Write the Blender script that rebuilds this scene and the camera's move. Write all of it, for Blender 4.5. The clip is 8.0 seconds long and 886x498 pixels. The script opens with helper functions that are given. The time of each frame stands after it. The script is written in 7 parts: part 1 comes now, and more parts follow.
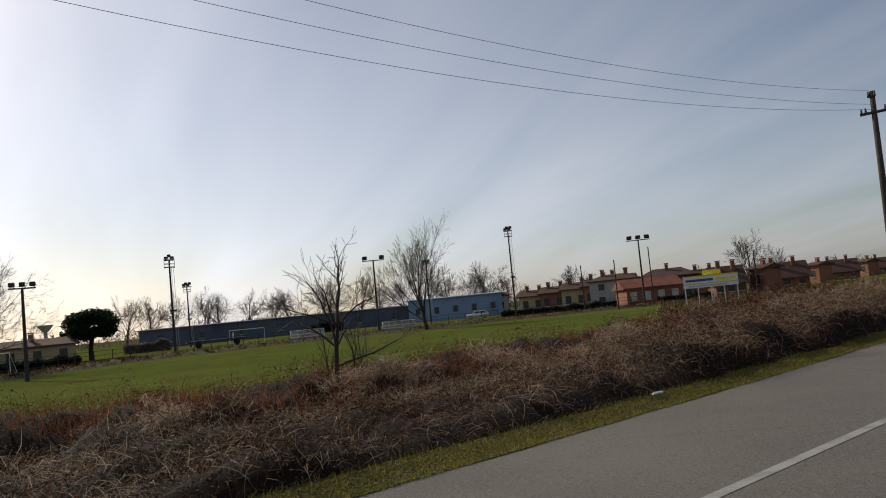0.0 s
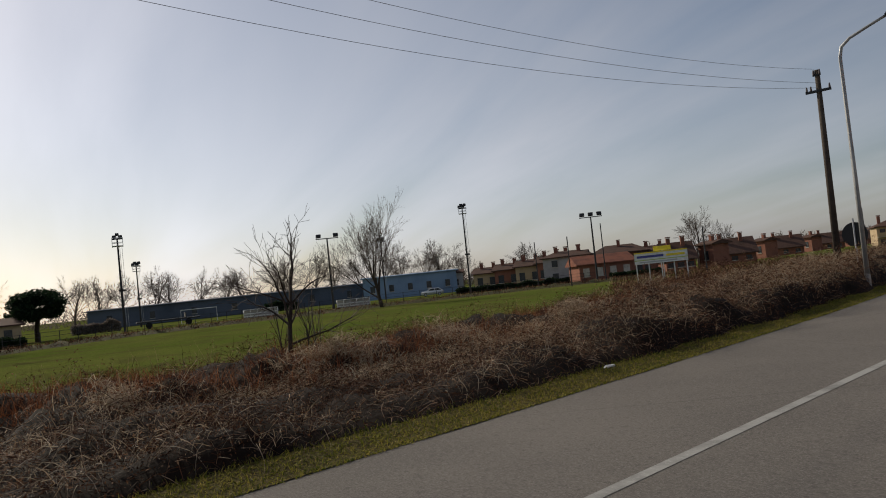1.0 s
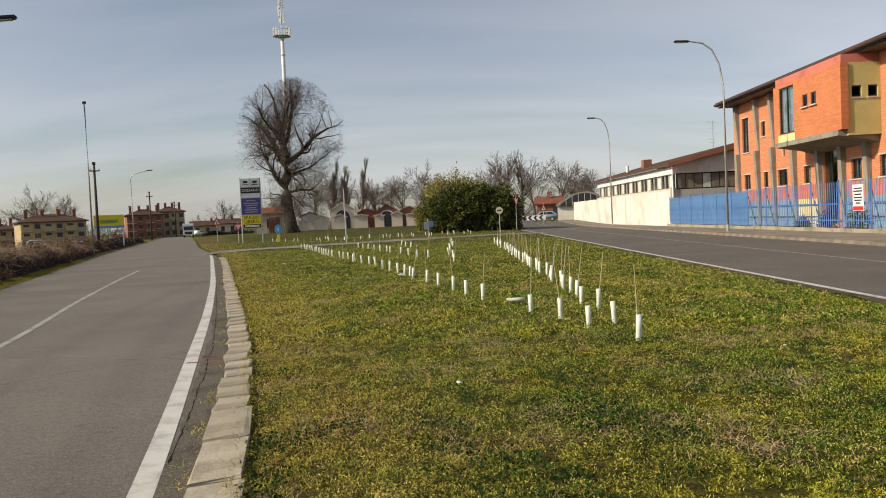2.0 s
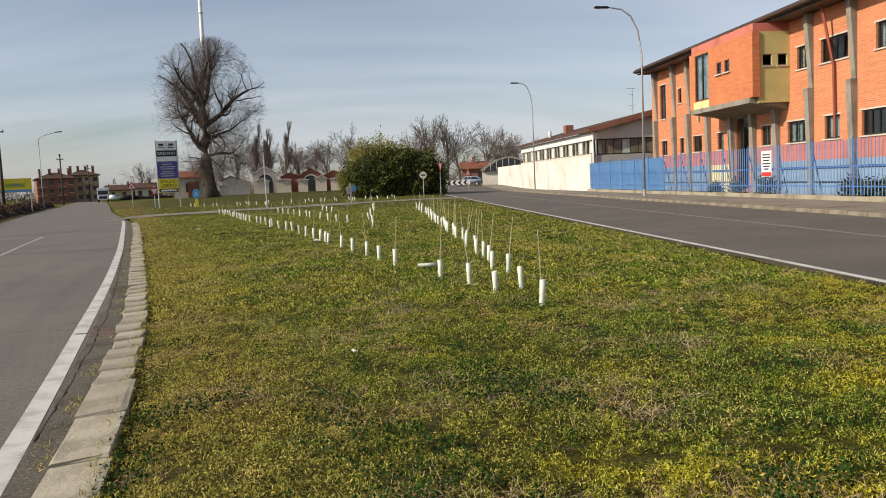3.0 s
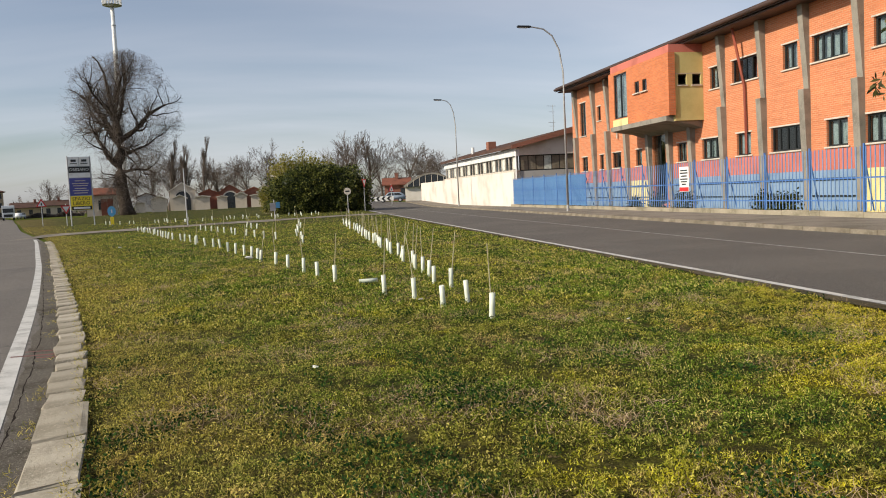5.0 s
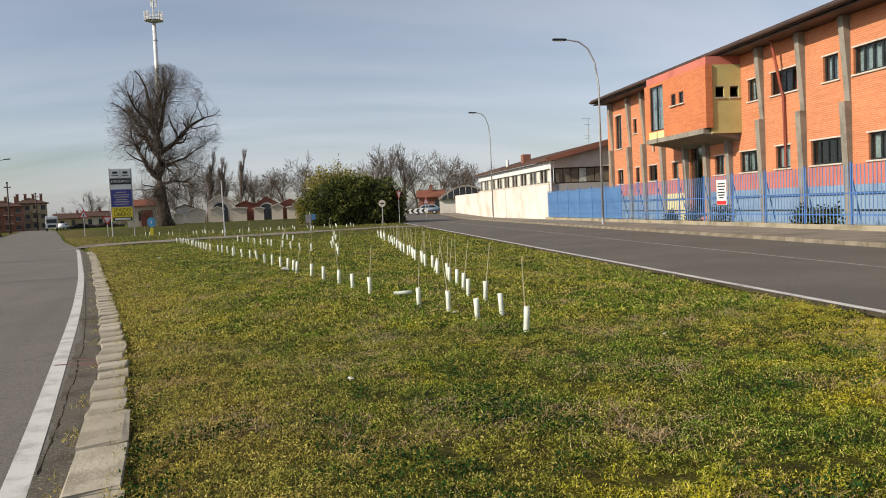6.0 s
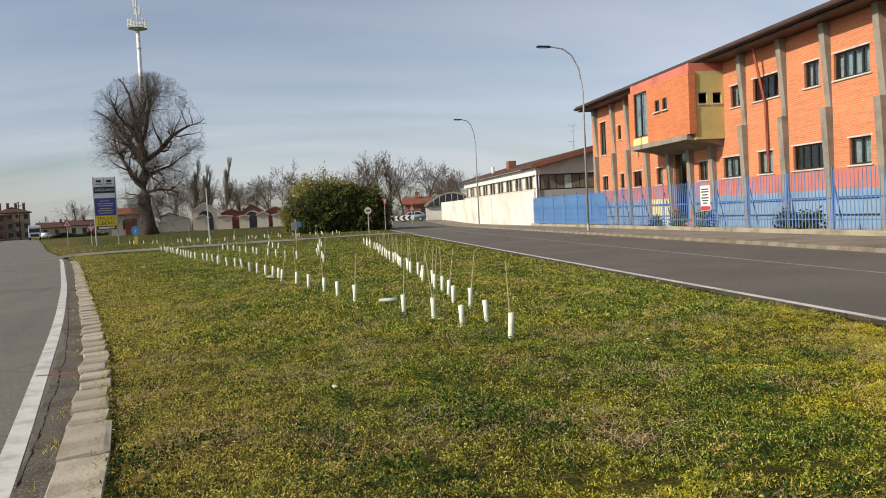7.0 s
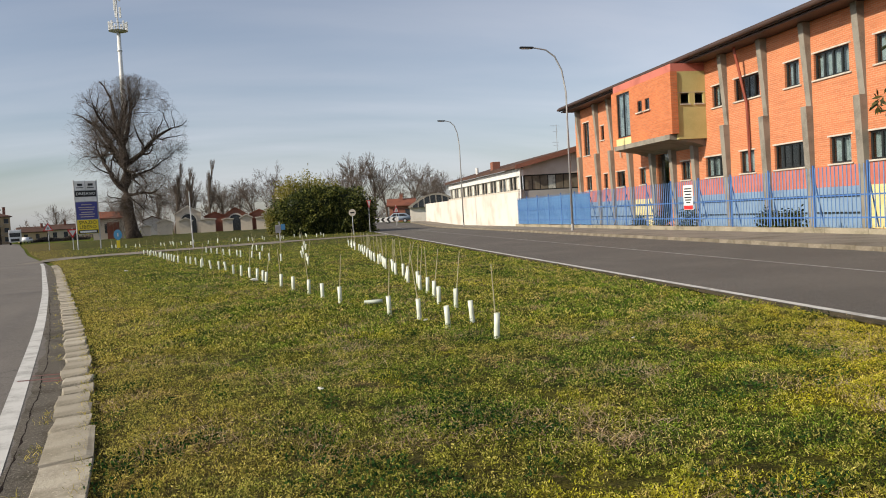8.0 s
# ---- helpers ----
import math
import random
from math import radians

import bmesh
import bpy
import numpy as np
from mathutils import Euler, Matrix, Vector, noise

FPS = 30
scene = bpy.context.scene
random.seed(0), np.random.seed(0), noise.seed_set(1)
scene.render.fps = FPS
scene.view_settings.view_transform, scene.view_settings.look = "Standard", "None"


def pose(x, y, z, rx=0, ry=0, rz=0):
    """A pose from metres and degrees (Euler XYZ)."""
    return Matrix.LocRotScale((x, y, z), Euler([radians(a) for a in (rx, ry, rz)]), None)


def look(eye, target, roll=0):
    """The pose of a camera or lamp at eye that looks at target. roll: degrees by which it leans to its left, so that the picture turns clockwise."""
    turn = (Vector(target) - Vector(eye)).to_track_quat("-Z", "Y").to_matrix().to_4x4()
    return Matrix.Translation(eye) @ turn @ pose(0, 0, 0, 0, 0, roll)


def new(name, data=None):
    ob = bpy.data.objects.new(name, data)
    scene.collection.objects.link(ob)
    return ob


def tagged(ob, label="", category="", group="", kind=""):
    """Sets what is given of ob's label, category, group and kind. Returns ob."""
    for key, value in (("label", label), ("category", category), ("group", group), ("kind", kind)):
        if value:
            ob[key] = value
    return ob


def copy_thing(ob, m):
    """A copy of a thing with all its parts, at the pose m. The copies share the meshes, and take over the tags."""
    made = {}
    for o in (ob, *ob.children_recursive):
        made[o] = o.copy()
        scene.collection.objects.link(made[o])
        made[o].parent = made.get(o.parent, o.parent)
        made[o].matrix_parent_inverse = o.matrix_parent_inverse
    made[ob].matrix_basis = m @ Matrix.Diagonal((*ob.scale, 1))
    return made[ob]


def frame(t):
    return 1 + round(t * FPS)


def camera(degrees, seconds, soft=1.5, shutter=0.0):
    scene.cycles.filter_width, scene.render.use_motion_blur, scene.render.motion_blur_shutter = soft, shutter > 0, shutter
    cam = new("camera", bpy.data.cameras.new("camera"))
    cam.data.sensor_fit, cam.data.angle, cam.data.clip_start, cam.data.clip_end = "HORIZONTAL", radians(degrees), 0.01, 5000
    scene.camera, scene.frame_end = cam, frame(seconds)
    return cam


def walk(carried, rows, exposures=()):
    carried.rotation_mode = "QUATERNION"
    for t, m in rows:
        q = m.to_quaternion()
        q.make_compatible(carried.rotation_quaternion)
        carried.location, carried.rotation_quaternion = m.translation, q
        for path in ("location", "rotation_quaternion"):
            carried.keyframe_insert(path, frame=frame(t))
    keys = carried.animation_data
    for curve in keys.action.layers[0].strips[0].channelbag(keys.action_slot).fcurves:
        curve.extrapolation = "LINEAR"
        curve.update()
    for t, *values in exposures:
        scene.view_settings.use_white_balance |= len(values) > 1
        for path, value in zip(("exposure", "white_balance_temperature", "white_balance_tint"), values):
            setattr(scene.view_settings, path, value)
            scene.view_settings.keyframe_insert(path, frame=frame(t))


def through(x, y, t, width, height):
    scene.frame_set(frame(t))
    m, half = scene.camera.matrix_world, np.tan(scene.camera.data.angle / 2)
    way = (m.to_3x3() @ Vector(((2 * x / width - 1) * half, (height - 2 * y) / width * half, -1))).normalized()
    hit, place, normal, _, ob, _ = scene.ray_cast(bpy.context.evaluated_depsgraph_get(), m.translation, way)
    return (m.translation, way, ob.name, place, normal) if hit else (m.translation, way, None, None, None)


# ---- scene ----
cam = camera(57.6, 8.0, soft=1.0)
# seconds, place, pitch, roll, yaw
ROUTE = [
    (0.0, -0.192, -0.187, 1.564, 4.24, 5.52, 61.8),
    (0.5, -0.245, -0.168, 1.554, 3.06, 5.88, 67.04),
    (1.0, -0.229, -0.154, 1.54, 2.33, 5.97, 58.58),
    (1.3, -0.149, -0.096, 1.548, 2.09, 6.19, 41.55),
    (1.4, -0.132, -0.086, 1.544, 1.65, 5.88, 34.23),
    (1.5, -0.116, -0.075, 1.534, 1.03, 5.45, 26.42),
    (1.6, -0.077, -0.062, 1.56, 0.19, 4.78, 19.03),
    (1.7, -0.044, -0.059, 1.553, -0.9, 3.64, 12.43),
    (2.0, 0.06, -0.041, 1.561, -2.17, 2.67, -0.04),
    (2.2, 0.118, 0.017, 1.554, -2.7, 2.46, -2.44),
    (3.3, 0.365, 0.119, 1.541, -6.05, 2.52, -7.63),
    (3.5, 0.357, 0.12, 1.535, -6.86, 2.32, -10.5),
    (4.0, 0.209, 0.064, 1.525, -7.81, 1.78, -17.94),
    (4.5, 0.074, 0.112, 1.524, -7.09, 2.18, -17.82),
    (5.0, -0.0, 0.119, 1.546, -4.02, 2.71, -10.85),
    (5.2, -0.024, 0.079, 1.557, -3.46, 2.55, -9.34),
    (6.3, -0.006, 0.076, 1.561, -2.84, 2.53, -8.4),
    (6.5, 0.006, 0.065, 1.565, -2.66, 2.76, -9.1),
    (7.0, 0.008, 0.064, 1.561, -2.6, 2.84, -9.4),
    (7.5, 0.013, 0.044, 1.562, -2.54, 3.23, -10.36),
    (8.0, 0.005, 0.078, 1.553, -2.56, 3.25, -10.51),
]
walk(cam, [(t, pose(x, y, z, 90 + p, r, w)) for t, x, y, z, p, r, w in ROUTE],
     exposures=[(0.0, -0.5, 6450, 10), (0.5, -0.7, 6450, 10), (1.0, -0.6, 6600, 10), (1.5, -0.2, 7000, 10), (2.0, 0.05, 6900, 10), (3.3, 0.08, 6500, 10), (8.0, 0.08, 6500, 10)])

# ---- world and sun ----
SUN_AZ, SUN_EL = 104.0, 30.0      # degrees left of +y, above the horizon
world = bpy.data.worlds.new("world")
scene.world = world
world.use_nodes = True
wn, wl = world.node_tree.nodes, world.node_tree.links
wn.clear()
sky = wn.new("ShaderNodeTexSky")
sky.sky_type, sky.sun_disc = "NISHITA", False
sky.sun_elevation, sky.sun_rotation = radians(SUN_EL), radians(-SUN_AZ)
sky.air_density, sky.dust_density, sky.ozone_density = 1.0, 1.1, 1.5
co = wn.new("ShaderNodeTexCoord")
sep = wn.new("ShaderNodeSeparateXYZ")
wl.new(co.outputs["Generated"], sep.inputs[0])
lift = wn.new("ShaderNodeMath")
lift.operation, lift.inputs[1].default_value = "ADD", 0.30
wl.new(sep.outputs["Z"], lift.inputs[0])
flat = wn.new("ShaderNodeVectorMath")
flat.operation = "DIVIDE"
wl.new(co.outputs["Generated"], flat.inputs[0])
wl.new(lift.outputs[0], flat.inputs[1])
spread = wn.new("ShaderNodeMapping")
spread.inputs["Rotation"].default_value = (0, 0, radians(35))
spread.inputs["Scale"].default_value = (0.5, 1.9, 0.2)
wl.new(flat.outputs[0], spread.inputs["Vector"])
veil = wn.new("ShaderNodeTexNoise")
veil.inputs["Scale"].default_value, veil.inputs["Detail"].default_value = 1.1, 7
veil.inputs["Roughness"].default_value, veil.inputs["Distortion"].default_value = 0.50, 0.35
wl.new(spread.outputs[0], veil.inputs["Vector"])
veil_ramp = wn.new("ShaderNodeValToRGB")
veil_ramp.color_ramp.elements[0].position, veil_ramp.color_ramp.elements[1].position = 0.27, 0.80
veil_ramp.color_ramp.elements[1].color = (0.78, 0.78, 0.78, 1)
wl.new(veil.outputs["Fac"], veil_ramp.inputs[0])
cloud = wn.new("ShaderNodeMixRGB")
pale = wn.new("ShaderNodeHueSaturation")
pale.inputs["Saturation"].default_value = 0.9
wl.new(sky.outputs[0], pale.inputs["Color"])
grey = wn.new("ShaderNodeRGBToBW")
wl.new(sky.outputs[0], grey.inputs[0])
white = wn.new("ShaderNodeMath")
white.operation = "MULTIPLY_ADD"
white.inputs[1].default_value, white.inputs[2].default_value = 1.22, 2.6
wl.new(grey.outputs[0], white.inputs[0])
tinted = wn.new("ShaderNodeMixRGB")
tinted.blend_type, tinted.inputs[0].default_value = "MULTIPLY", 1.0
tinted.inputs[2].default_value = (0.96, 0.988, 1.10, 1)
wl.new(white.outputs[0], tinted.inputs[1])
wl.new(tinted.outputs[0], cloud.inputs["Color2"])
wl.new(veil_ramp.outputs[0], cloud.inputs["Fac"])
clear = wn.new("ShaderNodeMixRGB")
clear.blend_type, clear.inputs[0].default_value = "MULTIPLY", 1.0
clear.inputs[2].default_value = (0.99, 0.993, 1.035, 1)
wl.new(pale.outputs[0], clear.inputs[1])
wl.new(clear.outputs[0], cloud.inputs["Color1"])
back = wn.new("ShaderNodeBackground")
back.inputs["Strength"].default_value = 0.10
wl.new(cloud.outputs[0], back.inputs["Color"])
out = wn.new("ShaderNodeOutputWorld")
wl.new(back.outputs[0], out.inputs[0])

sun = new("sun", bpy.data.lights.new("sun", "SUN"))
sun.data.energy, sun.data.angle, sun.data.color = 4.9, radians(0.6), (1.0, 0.90, 0.73)
sa, se = radians(SUN_AZ), radians(SUN_EL)
sun_way = Vector((-math.sin(sa) * math.cos(se), math.cos(sa) * math.cos(se), math.sin(se)))
sun.matrix_world = look(sun_way * 50, (0, 0, 0))


# ---- materials ----
def nodes_of(name):
    m = bpy.data.materials.new(name)
    m.use_nodes = True
    nt = m.node_tree
    return m, nt, nt.nodes["Principled BSDF"]


def tex(nt, scale, detail=4.0, rough=0.6, vec=None, distort=0.0):
    n = nt.nodes.new("ShaderNodeTexNoise")
    n.inputs["Scale"].default_value, n.inputs["Detail"].default_value = scale, detail
    n.inputs["Roughness"].default_value, n.inputs["Distortion"].default_value = rough, distort
    if vec is None:
        vec = nt.nodes.new("ShaderNodeTexCoord").outputs["Object"]
    nt.links.new(vec, n.inputs["Vector"])
    return n.outputs["Fac"]


def step(nt, fac, lo, hi, a=0.0, b=1.0):
    n = nt.nodes.new("ShaderNodeMapRange")
    n.interpolation_type = "SMOOTHSTEP"
    nt.links.new(fac, n.inputs[0])
    for i, v in enumerate((lo, hi, a, b)):
        n.inputs[i + 1].default_value = v
    return n.outputs[0]


def mix(nt, fac, a, b, blend="MIX"):
    n = nt.nodes.new("ShaderNodeMixRGB")
    n.blend_type = blend
    for sock, v in ((n.inputs[0], fac), (n.inputs[1], a), (n.inputs[2], b)):
        if isinstance(v, (int, float)):
            sock.default_value = v
        elif isinstance(v, tuple):
            sock.default_value = (*v, 1)
        else:
            nt.links.new(v, sock)
    return n.outputs[0]


def bump(nt, bsdf, height, strength, distance=0.02):
    n = nt.nodes.new("ShaderNodeBump")
    n.inputs["Strength"].default_value, n.inputs["Distance"].default_value = strength, distance
    nt.links.new(height, n.inputs["Height"])
    nt.links.new(n.outputs[0], bsdf.inputs["Normal"])


def surface(name, base, dark, light, rough=0.8, metal=0.0, big=0.6, small=25.0, strength=0.25, per_piece=0.0):
    """Base colour with broad stains towards dark and fine grain towards light."""
    m, nt, b = nodes_of(name)
    c = mix(nt, step(nt, tex(nt, big, 5), 0.42, 0.72), base, dark)
    fine = tex(nt, small, 6, 0.7)
    c = mix(nt, step(nt, fine, 0.5, 0.75), c, light)
    if per_piece:
        info = nt.nodes.new("ShaderNodeObjectInfo")
        c = mix(nt, step(nt, info.outputs["Random"], 0, 1, 0, per_piece), c, dark)
    nt.links.new(c, b.inputs["Base Color"])
    nt.links.new(step(nt, fine, 0.3, 0.7, max(rough - 0.1, 0.02), min(rough + 0.08, 1)), b.inputs["Roughness"])
    b.inputs["Metallic"].default_value = metal
    b.inputs["Specular IOR Level"].default_value = 0.5 if rough < 0.6 else 0.12
    bump(nt, b, fine, strength)
    return m


def let_light_through(nt, b, colour, share):
    """Thin leaves pass on part of the light from behind."""
    tl, mx = nt.nodes.new("ShaderNodeBsdfTranslucent"), nt.nodes.new("ShaderNodeMixShader")
    mx.inputs[0].default_value = share
    nt.links.new(colour, tl.inputs["Color"])
    nt.links.new(b.outputs[0], mx.inputs[1])
    nt.links.new(tl.outputs[0], mx.inputs[2])
    nt.links.new(mx.outputs[0], nt.nodes["Material Output"].inputs["Surface"])


def leafy(name, stops, sheen=0.35, patch=0.4, through=0.3):
    """Leaves, blades and stems: colours by island, with broad patches."""
    m, nt, b = nodes_of(name)
    geo = nt.nodes.new("ShaderNodeNewGeometry")
    ramp = nt.nodes.new("ShaderNodeValToRGB")
    ramp.color_ramp.elements[0].color = (*stops[0], 1)
    ramp.color_ramp.elements[1].color = (*stops[-1], 1)
    for i, c in enumerate(stops[1:-1]):
        ramp.color_ramp.elements.new((i + 1) / (len(stops) - 1)).color = (*c, 1)
    add = nt.nodes.new("ShaderNodeMath")
    add.operation = "ADD"
    nt.links.new(step(nt, tex(nt, patch, 4), 0.3, 0.7, -0.25, 0.25), add.inputs[0])
    nt.links.new(geo.outputs["Random Per Island"], add.inputs[1])
    nt.links.new(add.outputs[0], ramp.inputs[0])
    nt.links.new(ramp.outputs[0], b.inputs["Base Color"])
    b.inputs["Roughness"].default_value = 0.75 - sheen * 0.4
    b.inputs["Specular IOR Level"].default_value = sheen * 0.4
    let_light_through(nt, b, ramp.outputs[0], through)
    return m


def grass_colour(nt, dry_x=True):
    vec = nt.nodes.new("ShaderNodeTexCoord").outputs["Object"]
    c = mix(nt, step(nt, tex(nt, 0.45, 5, 0.6, vec, 0.6), 0.40, 0.55), (0.20, 0.20, 0.032), (0.10, 0.165, 0.020))
    c = mix(nt, step(nt, tex(nt, 0.8, 5, 0.7, vec, 1.0), 0.54, 0.66), c, (0.35, 0.315, 0.03))
    c = mix(nt, step(nt, tex(nt, 1.6, 5, 0.7, vec, 0.8), 0.55, 0.63), c, (0.39, 0.275, 0.15))
    c = mix(nt, step(nt, tex(nt, 2.2, 6, 0.7, vec, 1.4), 0.55, 0.59), c, (0.028, 0.062, 0.018))
    c = mix(nt, step(nt, tex(nt, 7.0, 3, 0.6, vec, 0.4), 0.46, 0.60, 0, 0.72), c, (0.050, 0.052, 0.014))
    c = mix(nt, step(nt, tex(nt, 5.0, 4, 0.65, vec, 0.6), 0.57, 0.69, 0, 0.5), c, (0.40, 0.34, 0.13))
    if dry_x:      # yellow moss towards the street, drier turf along the kerb of the old road
        sp = nt.nodes.new("ShaderNodeSeparateXYZ")
        nt.links.new(vec, sp.inputs[0])
        moss = nt.nodes.new("ShaderNodeMath")
        moss.operation = "MULTIPLY_ADD"
        moss.inputs[1].default_value = 12.0
        nt.links.new(tex(nt, 0.9, 5, 0.7, vec, 0.8), moss.inputs[0])
        near = nt.nodes.new("ShaderNodeMath")
        near.operation = "MULTIPLY_ADD"
        near.inputs[1].default_value = -0.5
        nt.links.new(sp.outputs["Y"], near.inputs[0])
        nt.links.new(sp.outputs["X"], near.inputs[2])
        nt.links.new(near.outputs[0], moss.inputs[2])
        c = mix(nt, step(nt, moss.outputs[0], 6.1, 8.6, 0, 0.62), c, (0.47, 0.38, 0.022))
        dx = nt.nodes.new("ShaderNodeMath")
        dx.operation = "MULTIPLY_ADD"
        dx.inputs[1].default_value = 0.28
        nt.links.new(sp.outputs["Y"], dx.inputs[0])
        nt.links.new(sp.outputs["X"], dx.inputs[2])
        wob = nt.nodes.new("ShaderNodeMath")
        wob.operation = "MULTIPLY_ADD"
        wob.inputs[1].default_value = 3.0
        nt.links.new(tex(nt, 0.8, 4, 0.6, vec), wob.inputs[0])
        nt.links.new(dx.outputs[0], wob.inputs[2])
        c = mix(nt, step(nt, wob.outputs[0], 1.2, 4.6, 0.66, 0.0), c, (0.34, 0.245, 0.085))
    return c, vec


def grass_material(name, blades=False):
    m, nt, b = nodes_of(name)
    c, vec = grass_colour(nt)
    if blades:
        r = nt.nodes.new("ShaderNodeNewGeometry").outputs["Random Per Island"]
        c = mix(nt, step(nt, r, 0.60, 1.0, 0, 0.76), c, (0.46, 0.38, 0.155))
        c = mix(nt, step(nt, r, 0.0, 0.48, 0.95, 0), c, (0.022, 0.036, 0.008))
    else:
        fine = tex(nt, 26, 7, 0.8, vec)
        # sheet under the blades darkened, with dark specks, as painted shade between tufts
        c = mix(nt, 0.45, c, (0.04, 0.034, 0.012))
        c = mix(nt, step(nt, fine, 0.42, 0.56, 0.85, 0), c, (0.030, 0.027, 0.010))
        c = mix(nt, step(nt, tex(nt, 60, 4, 0.7, vec), 0.56, 0.70, 0, 0.6), c, (0.36, 0.29, 0.11))
        bump(nt, b, fine, 1.0, 0.06)
    nt.links.new(c, b.inputs["Base Color"])
    b.inputs["Roughness"].default_value = 0.8
    b.inputs["Specular IOR Level"].default_value = 0.05
    if blades:
        c = mix(nt, 1.0, c, (1.74, 1.80, 1.30), "MULTIPLY")
        nt.links.new(c, b.inputs["Base Color"])
        let_light_through(nt, b, c, 0.35)
    return m


def asphalt_material(name, tone, cracks=0.6):
    m, nt, b = nodes_of(name)
    vec = nt.nodes.new("ShaderNodeTexCoord").outputs["Object"]
    fine = tex(nt, 48, 6, 0.85, vec)
    g = tone
    c = mix(nt, step(nt, tex(nt, 0.35, 5, 0.6, vec), 0.35, 0.7), (g, g * 0.90, g * 0.80), (g * 1.28, g * 1.15, g * 1.01))
    c = mix(nt, step(nt, fine, 0.50, 0.66, 0, 0.75), c, (g * 2.3, g * 2.15, g * 2.0))
    c = mix(nt, step(nt, fine, 0.36, 0.48, 0.75, 0), c, (g * 0.4, g * 0.37, g * 0.34))
    c = mix(nt, step(nt, tex(nt, 17, 5, 0.8, vec), 0.50, 0.66, 0, 0.45), c, (g * 1.9, g * 1.75, g * 1.55))
    c = mix(nt, step(nt, tex(nt, 13, 5, 0.8, vec), 0.36, 0.47, 0.5, 0), c, (g * 0.55, g * 0.5, g * 0.44))
    c = mix(nt, step(nt, tex(nt, 2.2, 6, 0.75, vec), 0.60, 0.72, 0, 0.5), c, (g * 0.55, g * 0.53, g * 0.5))
    vo = nt.nodes.new("ShaderNodeTexVoronoi")
    vo.feature = "DISTANCE_TO_EDGE"
    vo.inputs["Scale"].default_value = 0.16
    wv = nt.nodes.new("ShaderNodeMixRGB")
    wv.inputs[0].default_value = 0.05
    nt.links.new(vec, wv.inputs[1])
    nz = nt.nodes.new("ShaderNodeTexNoise")
    nz.inputs["Scale"].default_value = 1.2
    nt.links.new(vec, nz.inputs["Vector"])
    nt.links.new(nz.outputs["Color"], wv.inputs[2])
    nt.links.new(wv.outputs[0], vo.inputs["Vector"])
    c = mix(nt, step(nt, vo.outputs["Distance"], 0.0, 0.0025, cracks * 0.6, 0), c, (0.015, 0.015, 0.014))
    nt.links.new(c, b.inputs["Base Color"])
    b.inputs["Roughness"].default_value = 0.85
    b.inputs["Specular IOR Level"].default_value = 0.12
    bump(nt, b, fine, 0.6, 0.012)
    return m


def brick_material(name, c1, c2, mortar):
    m, nt, b = nodes_of(name)
    vec = nt.nodes.new("ShaderNodeTexCoord").outputs["Object"]
    sp = nt.nodes.new("ShaderNodeSeparateXYZ")
    nt.links.new(vec, sp.inputs[0])
    ad = nt.nodes.new("ShaderNodeMath")
    nt.links.new(sp.outputs["X"], ad.inputs[0])
    nt.links.new(sp.outputs["Y"], ad.inputs[1])
    cb = nt.nodes.new("ShaderNodeCombineXYZ")
    nt.links.new(ad.outputs[0], cb.inputs[0])
    nt.links.new(sp.outputs["Z"], cb.inputs[1])
    br = nt.nodes.new("ShaderNodeTexBrick")
    br.inputs["Scale"].default_value = 1.0
    br.inputs["Brick Width"].default_value, br.inputs["Row Height"].default_value = 0.27, 0.085
    br.inputs["Mortar Size"].default_value, br.inputs["Mortar Smooth"].default_value = 0.011, 0.2
    for k, v in (("Color1", c1), ("Color2", c2), ("Mortar", mortar)):
        br.inputs[k].default_value = (*v, 1)
    nt.links.new(cb.outputs[0], br.inputs["Vector"])
    band = nt.nodes.new("ShaderNodeMapping")
    band.inputs["Scale"].default_value = (0.5, 9, 1)
    nt.links.new(cb.outputs[0], band.inputs["Vector"])
    c = mix(nt, step(nt, tex(nt, 1.0, 5, 0.7, band.outputs[0]), 0.42, 0.72, 0, 0.65), br.outputs["Color"], tuple(v * 0.62 for v in c1))
    c = mix(nt, step(nt, tex(nt, 0.5, 5, 0.6, vec), 0.45, 0.75, 0, 0.35), c, tuple(min(v * 1.35, 0.8) for v in c1))
    nt.links.new(c, b.inputs["Base Color"])
    b.inputs["Roughness"].default_value = 0.85
    bump(nt, b, br.outputs["Fac"], -0.5, 0.02)
    return m


def glass_material(name, tint=(0.75, 0.8, 0.82)):
    m = bpy.data.materials.new(name)
    m.use_nodes = True
    nt = m.node_tree
    nt.nodes.clear()
    tr, gl = nt.nodes.new("ShaderNodeBsdfTransparent"), nt.nodes.new("ShaderNodeBsdfGlossy")
    tr.inputs[0].default_value = (*tint, 1)
    gl.inputs["Roughness"].default_value = 0.03
    lw, mx = nt.nodes.new("ShaderNodeLayerWeight"), nt.nodes.new("ShaderNodeMixShader")
    lw.inputs[0].default_value = 0.5
    fr = nt.nodes.new("ShaderNodeMath")
    fr.operation, fr.inputs[1].default_value = "POWER", 3.0
    nt.links.new(lw.outputs["Facing"], fr.inputs[0])
    ou = nt.nodes.new("ShaderNodeOutputMaterial")
    nt.links.new(fr.outputs[0], mx.inputs[0])
    nt.links.new(tr.outputs[0], mx.inputs[1])
    nt.links.new(gl.outputs[0], mx.inputs[2])
    nt.links.new(mx.outputs[0], ou.inputs[0])
    return m


